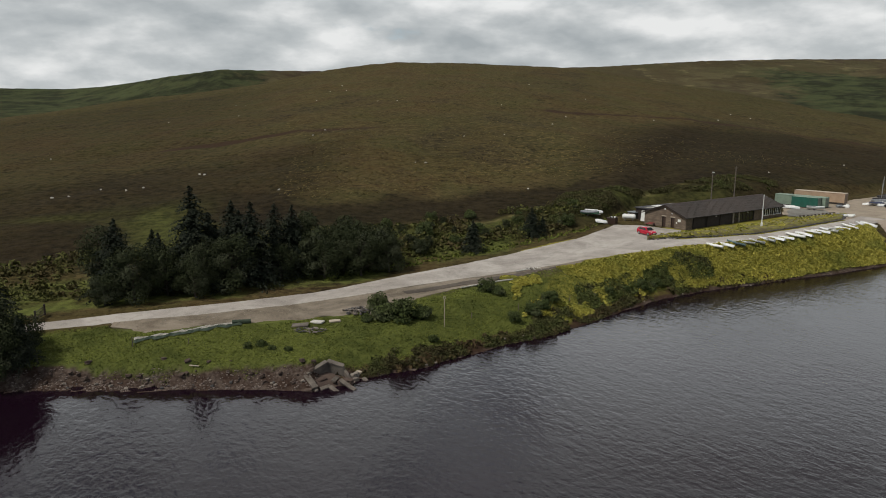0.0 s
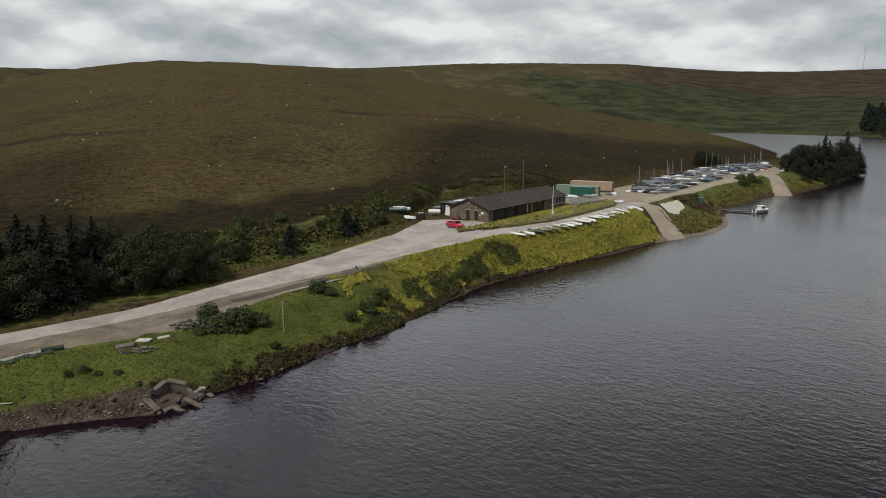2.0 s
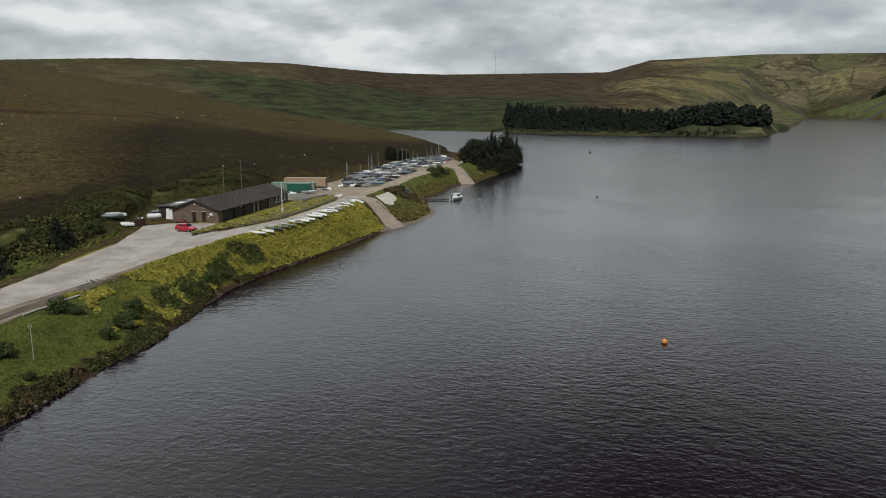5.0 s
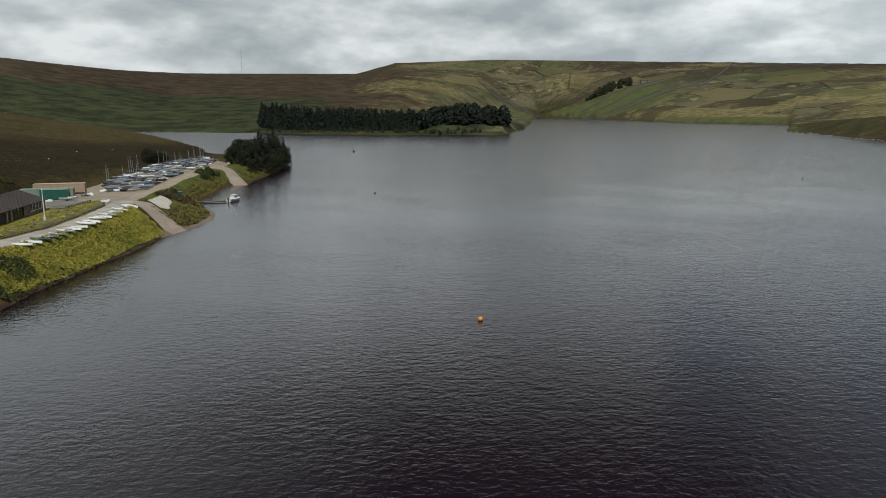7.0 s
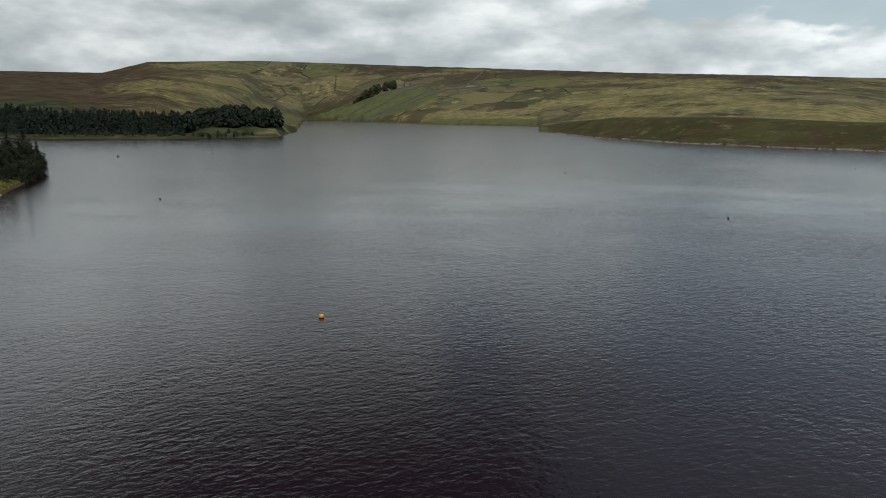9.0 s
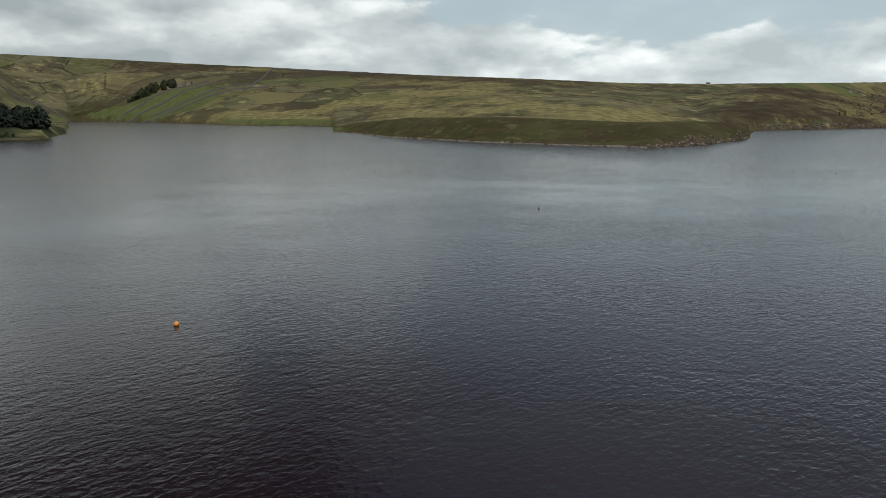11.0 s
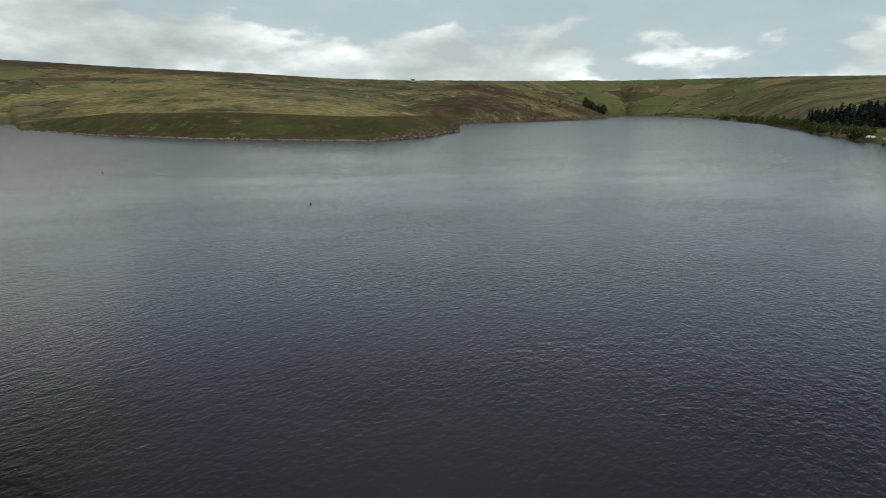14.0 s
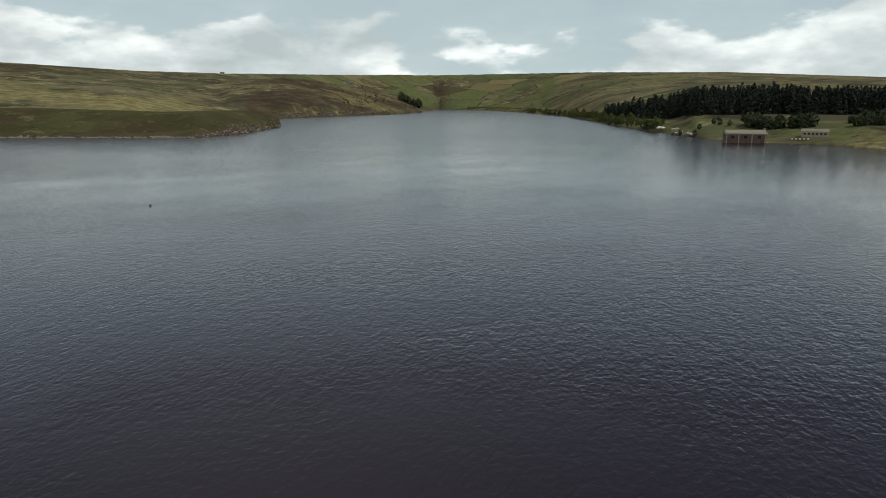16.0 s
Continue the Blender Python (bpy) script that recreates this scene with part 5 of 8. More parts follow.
def plants():
    def bank(x, y):
        return (inland(x, y) > 1.6 - 0.9 * smooth((x - 36) / 8)) & (y < low_edge(x) - 0.9 + 1.3 * smooth((x - 20) / 10))

    def fern(x, y):
        s = inland(x, y)
        return bank(x, y) & (s > 1.5 - 0.8 * smooth((x - 36) / 8) + 0.7 * rough(x, y, 3, 15)) & (x > 8 + rough(x, y, 9, 5) * 9) & ((rough(x, y, 7, 8) > -0.70 + 0.7 * (x < 38)) | ((x > 22) & (y > low_edge(x) - 3.5))) & ~((x > 88) & (y < 152))

    scatter("bracken", region(300000, 6, 92, 84, 152, fern, 1), 0.25, 4, FERN, "dense yellow-green bracken on the bank", 2, 0.0, 0.22, flat=0.5, lift=0.12)
    scatter("bank_grass", region(210000, -60, 46, 70, 124, lambda x, y: bank(x, y) & ~fern(x, y) & ((x > 18) | (y < np.interp(x, [p[0] for p in VERGE_LOW], [p[1] for p in VERGE_LOW]) + rough(x, y, 4, 6) * 1.6)) & (inland(x, y) > 2.0 - 0.7 * smooth((x + 10) / 8) + rough(x, y, 3.5, 21) * 1.3), 3),
            0.10, 3, GRASS, "rough green grass on the bank", 4, 0.1, 0.2, flat=0.3)
    scatter("waterside_weed", region(15000, -12, 60, 72, 125, lambda x, y: (inland(x, y) > 0.3) & (inland(x, y) < 1.9 + rough(x, y, 6, 9) * 1.4) & (y < low_edge(x) - 2) & ~((x > 86) & (x < 98)) & (rough(x, y, 5, 19) > -0.25), 5),
            0.42, 3, REEDS, "brown weed and rushes at the waterline", 6, 0.6, 0.2)
    scatter("island_grass", region(5200, 38, 91, 129, 162, lambda x, y: (np.abs(y - np.interp(x, [38, 45, 56, 71, 84, 90], [130.7, 133.4, 138.2, 146.8, 155.5, 160.4])) < np.interp(x, [38, 45, 60, 72, 84, 90], [0.6, 2.0, 3.0, 3.0, 2.0, 0.4])), 7),
            0.28, 5, FERN, "yellow-green growth on the raised bed", 8, 0.0, 0.2, flat=0.5, lift=0.5)
    scatter("yard_bank_grass", region(80000, 96, 262, 140, 262, lambda x, y: (inland(x, y) > 1.5) & (inland(x, y) < 30) & (y < np.interp(x, [97, 107, 137, 165, 187, 200, 214, 262], [151, 161, 182.5, 201.5, 216, 214, 230, 250]) - 1)
            & ~((x > 97) & (x < 112.5) & (y > 147.5 + (x - 99) * 0.75)) & ~((x > 170) & (x < 201) & (np.abs((y - 209) - (x - 186) * 1.65) < 9)), 9), 0.32, 3, DULLGRASS, "rough grass between boat yard and water", 10, 0.0, 0.3, flat=0.5)

    def hill(x, y, a, r):
        out = r - np.interp(a, FOOT_AZ, FOOT_R)
        keep = (inland(x, y) > 6) & (out > 2) & ~((x > 40) & (x < 82) & (y > 138) & (y < 172)) & ~((x > 80) & (y < 200 + (x - 104) * 0.85) & (out < 6))
        return keep & (rough(x, y, 16, 61) > -0.55)

    def thinning(x, y, a, r):
        return hill(x, y, a, r) & ((a < 7) | (rough(x, y, 30, 65) > 0.25)) & (r - np.interp(a, FOOT_AZ, FOOT_R) > 56 + rough(x, y, 20, 63) * 14) & (lattice(x * 3.1, y * 3.1, 5) * 0.5 + 0.5 > (r - 100) / 190)

    scatter("moor_tussocks", polar_region(60000, -47, 40, 78, 290, thinning, 11), 0.24, 3, TUSSOCK, "pale golden tussocks of moor grass", 12, 0.0, 0.3, flat=0.25, lift=-0.04)
    scrub = polar_region(60000, -21, 34, 70, 215, lambda x, y, a, r: hill(x, y, a, r) & (r - np.interp(a, FOOT_AZ, FOOT_R) < 24 + 5 * rough(x, y, 15, 93)) & (rough(x, y, 7, 91) > -0.12) & ((a < 5) | (a > 13)), 13)
    scatter("dark_scrub", scrub, 0.36, 4, SCRUB, "dark tangled scrub behind the track", 14, 0.1, 0.4, flat=0.7, high=1.5)
    bramble = polar_region(60000, -34, -16, 110, 215, lambda x, y, a, r: hill(x, y, a, r) & (r < np.interp(a, SHELF_AZ, SHELF_R) + 1.5) & (r > np.interp(a, FOOT_AZ, FOOT_R) + 9) & (rough(x, y, 6, 127) > -0.2), 31)
    scatter("bramble", bramble, 0.22, 6, BRUSH, "dark tangled bramble behind the clubhouse", 32, 0.1, 0.4, flat=0.7, high=0.7)
    brush = region(60000, -9, 42, 72, 118, lambda x, y: (inland(x, y) > 0.25) & (inland(x, y) < 3.0 + 2.6 * rough(x, y, 7, 111)) & (rough(x, y, 4.5, 113) > -0.30) & (y < low_edge(x) - 3), 23)
    scatter("waterside_brush", brush, 0.15, 7, BRUSH, "low dark brush and dead bracken along the waterline", 24, 0.2, 0.3, flat=0.8, high=0.6)
    point = region(9000, 106, 130, 144, 172, lambda x, y: (inland(x, y) > 3.2) & (y < np.interp(x, [106, 116.6, 131.2], [161, 168.5, 179])) & (x > 113 - 0.2 * (y - 150)) & (y > 157) & (rough(x, y, 6, 97) > -0.3) & ((y - 150) > (x - 120) * 0.4), 17)
    low = region(16000, 20, 46, 100, 121, lambda x, y: (inland(x, y) > 2.0) & (np.abs((y - 112) - (x - 33) * 0.72) < 3.2 + 1.5 * rough(x, y, 6, 99)) & (rough(x, y, 5, 101) > -0.45), 21)
    scatter("bank_scrub", low, 0.2, 7, BANKSCRUB, "low dark green scrub among the bracken", 22, 0.1, 0.35, flat=0.7, high=0.85)
    scatter("point_scrub", point, 0.34, 4, POINTSCRUB, "brown scrub on the point beside the slipway", 18, 0.1, 0.4, flat=0.7, high=0.9)
    scatter("verge_grass", polar_region(9000, -24, -1, 70, 165, lambda x, y, a, r: (np.abs(r - np.interp(a, FOOT_AZ, FOOT_R) + 1.0) < 2.2), 15), 0.35, 3, GRASS, "green grass on the verge of the track", 16, 0.5, 0.2)


plants()


def far_wood(name, spots, height, label, seed, conifer=True, mat=None):
    """A far wood of many small trees as one piece."""
    rnd, V, F, k = np.random.RandomState(seed), [], [], 0
    for x, y in spots:
        h = height * (0.55 + 0.62 * rnd.random() ** 1.2) * (1 + 0.28 * float(rough(np.array(x), np.array(y), 55, 7)))
        n = 170 if conifer else 200
        t = rnd.random(n) ** (1.25 if conifer else 0.8)
        rad = h * ((0.24 * (1 - t) + 0.03) if conifer else 0.42 * np.sqrt(np.maximum(0.05, 1 - (2 * t - 0.95) ** 2)))
        ang = rnd.random(n) * 6.283
        q = rad * (0.5 + 0.5 * rnd.random(n))
        c = np.stack([x + q * np.cos(ang), y + q * np.sin(ang), zg(x, y) + h * ((0.04 if conifer else -0.02) + 0.95 * t)], -1)
        face = np.stack([np.cos(ang), np.sin(ang), 0.5 + 0.8 * t], -1)
        v, f = cards(c, h * (0.105 if conifer else 0.17) * (1.15 - 0.6 * t), rnd, out=face)
        V.append(v)
        F.append(f + k)
        k += len(v)
    return tagged(new(name, sheet(name, np.concatenate(V), np.concatenate(F), mat or (DARKNEEDLES if conifer else LEAVES), False)), label, "woodland", kind="stuff")


def polar_spots(n, a0, a1, r0, r1, seed, test=None):
    rnd, out = random.Random(seed), []
    while len(out) < n:
        a, r = rnd.uniform(a0, a1), rnd.uniform(r0, r1)
        if test is None or test(a, r):
            out.append((HUB[0] - r * math.sin(radians(a)), HUB[1] + r * math.cos(radians(a))))
    return out


def front(a):
    return float(np.interp(a, FAR_AZ, FAR_R))


far_wood("far_plantation", polar_spots(800, -61.5, -49.5, 800, 980, 1, lambda a, r: 45 < r - front(a) < 150), 20, "dark conifer plantation across the water", 2)
far_wood("far_pines", polar_spots(150, -69.3, -61, 790, 950, 3, lambda a, r: 60 < r - front(a) < 140 and (a > -68.6 or r < 880)), 21, "open stand of dark pines on the promontory", 4, False, DARKNEEDLES)
far_wood("promontory_scrub", polar_spots(70, -67, -50, 765, 870, 5, lambda a, r: 6 < r - front(a) < 34), 4.5, "low scrub along the promontory shore", 6, False)
far_wood("south_plantation", polar_spots(1650, -171, -146.6, 660, 1180, 7, lambda a, r: 700 + max(0, (a + 153) * 62) < r < 930 + max(0, (a + 155) * 32)), 21, "broad dark conifer plantation behind the shore", 8)
far_wood("farm_trees", polar_spots(60, -77.6, -74.4, 2215, 2280, 9), 22, "clump of dark trees round the hill farm", 10, False)
far_wood("shore_trees", polar_spots(46, -160.9, -156.6, 566, 592, 11) + polar_spots(30, -166.4, -163.3, 560, 590, 12), 9.5, "dark bushy trees near the waterworks", 12, False)
far_wood("meadow_bushes", polar_spots(14, -157, -150.5, 575, 640, 25), 5, "low bushes in the meadow", 26, False)
far_wood("tip_trees", polar_spots(16, -132.5, -131.0, 2120, 2230, 27), 24, "round clump of trees above the rocky point", 28, False)
far_wood("shore_scrub", polar_spots(330, -151, -135.5, 690, 2800, 13, lambda a, r: 4 < r - front(a) < 40 + 0.05 * r), 4.6, "low green scrub along the far shore", 14, False, BANKSCRUB)
far_wood("shore_thicket", polar_spots(120, -150.5, -140, 700, 1900, 33, lambda a, r: 5 < r - front(a) < 30 + 0.05 * r), 8.5, "thicket of dark green bushes along the far shore", 34, False, BANKSCRUB)
far_wood("shore_clump", polar_spots(7, -149.6, -148.6, 690, 730, 23, lambda a, r: r - front(a) > 3), 6.5, "bushy trees at the edge of the water", 24, False)
far_wood("hillside_scrub", polar_spots(80, -133, -126, 1500, 2500, 15, lambda a, r: 60 < r - front(a) < 420), 4.5, "scrub on the rocky slope above the water", 16, False, SCRUB)
far_wood("ridge_trees", polar_spots(10, -122.5, -119.5, 2150, 2350, 17), 9, "small trees on the skyline", 18, False)
far_wood("moor_thorns", polar_spots(4, -108, -100, 900, 1000, 19), 4, "lone thorn bushes on the far moor", 20, False)

# ---------------------------------------------------------------- clubhouse
CLUB = pose(48.0, 140.4, zg(50, 143) + 0.02, 0, 0, 33.8)
LEN, DEEP, EAVES, RIDGE = 33.2, 10.4, 2.4, 4.35


def brick_material(name, a, b, joint, w, h, bump=0.6):
    """Coursed masonry or slates too small to tell apart one by one."""
    m = Nodes(name)
    t = m.n.new("ShaderNodeTexBrick")
    mp = m.n.new("ShaderNodeMapping")
    m.l.new(m.co, mp.inputs[0])
    mp.inputs["Rotation"].default_value = (radians(90), 0, radians(33))
    m.l.new(mp.outputs[0], t.inputs["Vector"])
    for k, v in (("Color1", (*a, 1)), ("Color2", (*b, 1)), ("Mortar", (*joint, 1)), ("Scale", 1.0), ("Mortar Size", 0.012), ("Brick Width", w), ("Row Height", h), ("Bias", 0.0)):
        t.inputs[k].default_value = v
    c = m.mix(m.ramp(m.noise(0.6, 5), 0.35, 0.7, 0.0, 0.6), t.outputs[0], tuple(0.6 * x for x in a))
    return m.done(c, 0.9, m.bump(m.math("ADD", m.math("MULTIPLY", t.outputs[1], -1.0), m.math("MULTIPLY", m.noise(9, 4), 0.6)), bump, 0.03))


MASONRY = brick_material("coursed_gritstone_wall", (0.130, 0.094, 0.066), (0.205, 0.156, 0.112), (0.085, 0.068, 0.052), 0.45, 0.19)


def clubhouse():
    c = thing("clubhouse", CLUB, "long low stone clubhouse with a dark slate roof", "building")
    gable = Shape()
    # gable wall with two door openings, built of piers and lintel bands
    doors = [(2.75, 3.65), (4.95, 5.85)]
    for y0, y1 in ((0.0, 2.75), (3.65, 4.95), (5.85, DEEP)):
        gable.box(-0.0, y0, -0.4, 0.35, y1, 2.12)
    gable.box(0.0, 0.0, 2.12, 0.35, DEEP, EAVES)
    gable.add([(0, 0, EAVES), (0, DEEP, EAVES), (0, DEEP / 2, RIDGE), (0.35, 0, EAVES), (0.35, DEEP, EAVES), (0.35, DEEP / 2, RIDGE)], [(0, 2, 1), (3, 4, 5), (0, 3, 5, 2), (1, 2, 5, 4)])
    g = part("gable_wall", gable, MASONRY, c, "coursed brown gritstone gable")
    for y0, y1 in doors:
        d = part("door", Shape().box(0.16, y0 + 0.07, 0.0, 0.22, y1 - 0.07, 2.05), BROWNDOOR, c, "dark brown boarded door")
        f = Shape().box(0.06, y0, 0, 0.24, y0 + 0.07, 2.12).box(0.06, y1 - 0.07, 0, 0.24, y1, 2.12).box(0.06, y0 + 0.07, 2.05, 0.24, y1 - 0.07, 2.12)
        part("door_frame", f, DARKWOOD, d)
        part("lintel", Shape().box(-0.03, y0 - 0.15, 2.12, 0.2, y1 + 0.15, 2.32, None, 0.015), PALETRIM, c, "pale stone lintel")
        part("door_handle", Shape().tube((0.12, y1 - 0.2, 1.0), (0.12, y1 - 0.2, 1.14), 0.015), STEEL, d)
    part("sign", Shape().box(-0.05, 1.25, 1.45, 0.0, 1.95, 1.95, None, 0.01), WHITE, c, "small white notice board")
    part("notice", Shape().box(-0.05, 2.1, 1.05, 0.0, 2.35, 1.35, None, 0.01), WHITE, c, "small white notice")
    part("wall_lamp", Shape().box(-0.16, 5.0, 3.55, 0.0, 5.3, 3.8, None, 0.03), WHITE, c, "white floodlight under the gable")
    part("wall_lamp", Shape().box(-0.13, 3.3, 2.85, 0.0, 3.5, 3.0, None, 0.03), WHITE, c)
    # far gable and back wall
    far = Shape().box(LEN - 0.35, 0, -0.4, LEN, DEEP, EAVES)
    far.add([(LEN, 0, EAVES), (LEN, DEEP, EAVES), (LEN, DEEP / 2, RIDGE), (LEN - .35, 0, EAVES), (LEN - .35, DEEP, EAVES), (LEN - .35, DEEP / 2, RIDGE)], [(0, 1, 2), (3, 5, 4), (0, 2, 5, 3), (1, 4, 5, 2)])
    part("end_wall", far, MASONRY, c)
    part("back_wall", Shape().box(0.35, DEEP - 0.35, -0.4, LEN - 0.35, DEEP, EAVES), MASONRY, c)
    part("floor_slab", Shape().box(0.35, 0.35, -0.3, LEN - 0.35, DEEP - 0.35, 0.02), CONCRETE, c)
    # front: stone pier, dark boarding, door, glazing, stone, window bay
    part("corner_pier", Shape().box(0.35, 0, -0.4, 2.2, 0.35, EAVES), MASONRY, c)
    part("stone_panel", Shape().box(22.8, 0, -0.4, 25.6, 0.35, EAVES), MASONRY, c)
    part("bay_base", Shape().box(25.6, 0, -0.4, LEN - 0.35, 0.35, 0.75), MASONRY, c)
    x = 2.2
    while x < 15.3:
        w = min(0.42, 15.4 - x)
        part("board", Shape().box(x + 0.008, 0.22, -0.1, x + w - 0.008, 0.27, EAVES), DARKWOOD, c)
        x += 0.42
    part("backing_wall", Shape().box(2.2, 0.27, -0.4, 15.4, 0.35, EAVES), DARKWOOD, c)
    for x in (2.35, 6.7, 11.0):
        part("veranda_post", Shape().box(x, -0.02, -0.1, x + 0.14, 0.12, EAVES), DARKWOOD, c)
    for x in (15.4, 17.3):
        part("door_jamb", Shape().box(x, 0.0, -0.1, x + 0.3, 0.3, EAVES), PALETRIM, c, "pale grey door jamb")
    d = part("entrance_door", Shape().box(15.7, 0.2, 0, 17.3, 0.26, 2.1), BROWNDOOR, c, "dark double door")
    for x in (15.85, 16.6):
        part("door_glass", Shape().box(x, 0.17, 0.9, x + 0.55, 0.2, 1.9), GLASSY, d)
    part("door_head", Shape().box(15.7, 0.1, 2.1, 17.3, 0.3, EAVES), DARKWOOD, c)
    for i in range(4):
        x0 = 17.6 + i * 1.3
        p = part("glazed_panel", Shape().box(x0 + 0.06, 0.2, 0.35, x0 + 1.24, 0.23, 2.2), GLASSY, c, "dark glazed panel")
        part("frame", Shape().box(x0, 0.14, 0, x0 + 0.06, 0.3, EAVES).box(x0 + 1.24, 0.14, 0, x0 + 1.3, 0.3, EAVES).box(x0 + 0.06, 0.14, 2.2, x0 + 1.24, 0.3, EAVES).box(x0 + 0.06, 0.14, 0, x0 + 1.24, 0.3, 0.35), DARKWOOD, p)
    for i in range(5):
        w = (LEN - 0.35 - 25.6) / 5
        x0 = 25.6 + i * w
        p = part("window", Shape().box(x0 + 0.1, 0.14, 0.85, x0 + w - 0.1, 0.17, 2.2), GLASSY, c, "white-framed window with dark glass")
        fr = Shape().box(x0, 0.06, 0.75, x0 + 0.1, 0.24, EAVES).box(x0 + w - 0.1, 0.06, 0.75, x0 + w, 0.24, EAVES).box(x0 + 0.1, 0.06, 0.75, x0 + w - 0.1, 0.24, 0.85).box(x0 + 0.1, 0.06, 2.2, x0 + w - 0.1, 0.24, EAVES)
        part("window_frame", fr, WHITE if i != 2 else PALETRIM, p, "white painted frame")
        part("glazing_bar", Shape().box(x0 + w / 2 - 0.03, 0.08, 0.85, x0 + w / 2 + 0.03, 0.2, 2.2), WHITE, p)
    for x in (9.5, 20.2):
        part("wall_lamp", Shape().box(x, -0.1, 1.95, x + 0.22, 0.14, 2.15, None, 0.03), WHITE, c, "small white bulkhead lamp")
    # roof in courses of slate
    over, rise = 0.45, (RIDGE - EAVES) / (DEEP / 2)
    for side in (0, 1):
        n = 17
        slope = part("roof_slope", Shape().add([(-0.3, (-over if not side else DEEP + over), EAVES - over * rise + 0.1), (LEN + 0.3, (-over if not side else DEEP + over), EAVES - over * rise + 0.1), (LEN + 0.3, DEEP / 2, RIDGE + 0.1), (-0.3, DEEP / 2, RIDGE + 0.1)], [(0, 1, 2, 3)]), DARKWOOD, c, "boarded roof slope laid with slate courses")
        for k in range(n):
            t0, t1 = k / n, (k + 1) / n
            ya, yb = -over + (DEEP / 2 + over) * t0, -over + (DEEP / 2 + over) * t1
            za, zb = EAVES + ya * rise + 0.20, EAVES + yb * rise + 0.20
            lo = 0.055
            f = (lambda y: y) if side == 0 else (lambda y: DEEP - y)
            wob = [0.012 * math.sin(k * 2.1 + j * 1.7) for j in range(13)]
            xs = [-0.35 + (LEN + 0.7) * j / 12 for j in range(13)]
            v = [(x, f(ya), za + lo + q) for x, q in zip(xs, wob)] + [(x, f(yb + 0.05), zb + 0.01 + q) for x, q in zip(xs, wob)] + [(x, f(ya), za - 0.06) for x in xs] + [(x, f(yb + 0.05), zb - 0.07) for x in xs]
            fs = []
            for j in range(12):
                fs += [(j, j + 1, 14 + j, 13 + j), (j, 26 + j, 27 + j, j + 1)]
            fs += [(0, 13, 39, 26), (12, 38, 51, 25)]
            if side:
                fs = [tuple(reversed(q)) for q in fs]
            part("slate_course", Shape().add(v, fs), ROOF, slope)
    part("ridge_tiles", Shape().tube((-0.37, DEEP / 2, RIDGE + 0.17), (LEN + 0.37, DEEP / 2, RIDGE + 0.17), 0.13, None, 8), SLATE, c)
    part("gutter", Shape().box(-0.35, -over - 0.1, EAVES - 0.02, LEN + 0.35, -over, EAVES + 0.07), RUBBER, c, "dark gutter along the eaves")
    for y0, y1, z0, z1 in ((-over, DEEP / 2, EAVES - over * rise, RIDGE), (DEEP + over, DEEP / 2, EAVES - over * rise, RIDGE)):
        part("bargeboard", Shape().add([(-0.40, y0, z0 + 0.0), (-0.40, y1, z1 + 0.0), (-0.40, y1, z1 + 0.24), (-0.40, y0, z0 + 0.24), (-0.36, y0, z0), (-0.36, y1, z1), (-0.36, y1, z1 + 0.24), (-0.36, y0, z0 + 0.24)],
             [(0, 1, 2, 3), (7, 6, 5, 4), (0, 4, 5, 1), (3, 2, 6, 7), (0, 3, 7, 4), (1, 5, 6, 2)]), DARKWOOD, c)
    part("downpipe", Shape().tube((2.0, -0.08, 0), (2.0, -0.08, EAVES), 0.045), RUBBER, c)


ROOF = Nodes("slate_courses")
ROOF = ROOF.done(ROOF.mix(ROOF.ramp(ROOF.noise(1.8, 5, 0.6), 0.3, 0.7), ROOF.mix(ROOF.ramp(ROOF.noise(0.16, 4, 0.6), 0.35, 0.65), (0.030, 0.023, 0.019), (0.062, 0.047, 0.038)), (0.046, 0.037, 0.030)),
                 0.8, ROOF.bump(ROOF.noise(7, 3), 0.5, 0.03))
clubhouse()


def on_club(x, y, dz=0.0, turn=0.0):
    p = CLUB @ Vector((x, y, 0))
    return pose(p.x, p.y, zg(p.x, p.y) + dz, 0, 0, 33.8 + turn)


def back_shed():
    s = thing("back_shed", on_club(3.6, DEEP + 1.4), "dark flat-roofed shed behind the clubhouse", "shed")
    part("walls", Shape().box(0, 0, -0.5, 12, 4.2, 2.5), DARKWOOD, s, "dark boarded walls")
    part("roof", Shape().box(-0.3, -0.3, 2.5, 12.3, 4.5, 2.66, None, 0.03), BLACKCOVER, s, "dark felt roof")
    for i, (x0, y0, x1, y1) in enumerate(((0.4, 0.6, 2.2, 2.2), (3.9, 1.5, 6.6, 3.5), (7.6, 0.6, 9.5, 2.4), (9.9, 1.6, 11.8, 3.8))):
        q = Shape().box(x0, y0, 2.70 + 0.02 * i, x1, y1, 2.80 + 0.03 * i, pose(0, 0, 0, 0.8 * (-1) ** i, 0.6, 1.5 * (-1) ** i), 0.02)
        part("roof_sheet", q, (TARP, CREAMCOVER, GREYCOVER, TARP)[i], s, "pale weathered sheet on the roof")
    part("door", Shape().box(-0.06, 1.2, -0.1, 0.0, 2.4, 2.0), BLUEPAINT, s, "blue painted door")
    single("white_board", Shape().box(-0.05, 0, 0, 0.05, 2.1, 2.3, pose(0, 0, 0, 0, 8, 0), 0.02), WHITE, on_club(2.6, DEEP + 1.2, -0.05), "large white board leaning against the shed", "board")


back_shed()


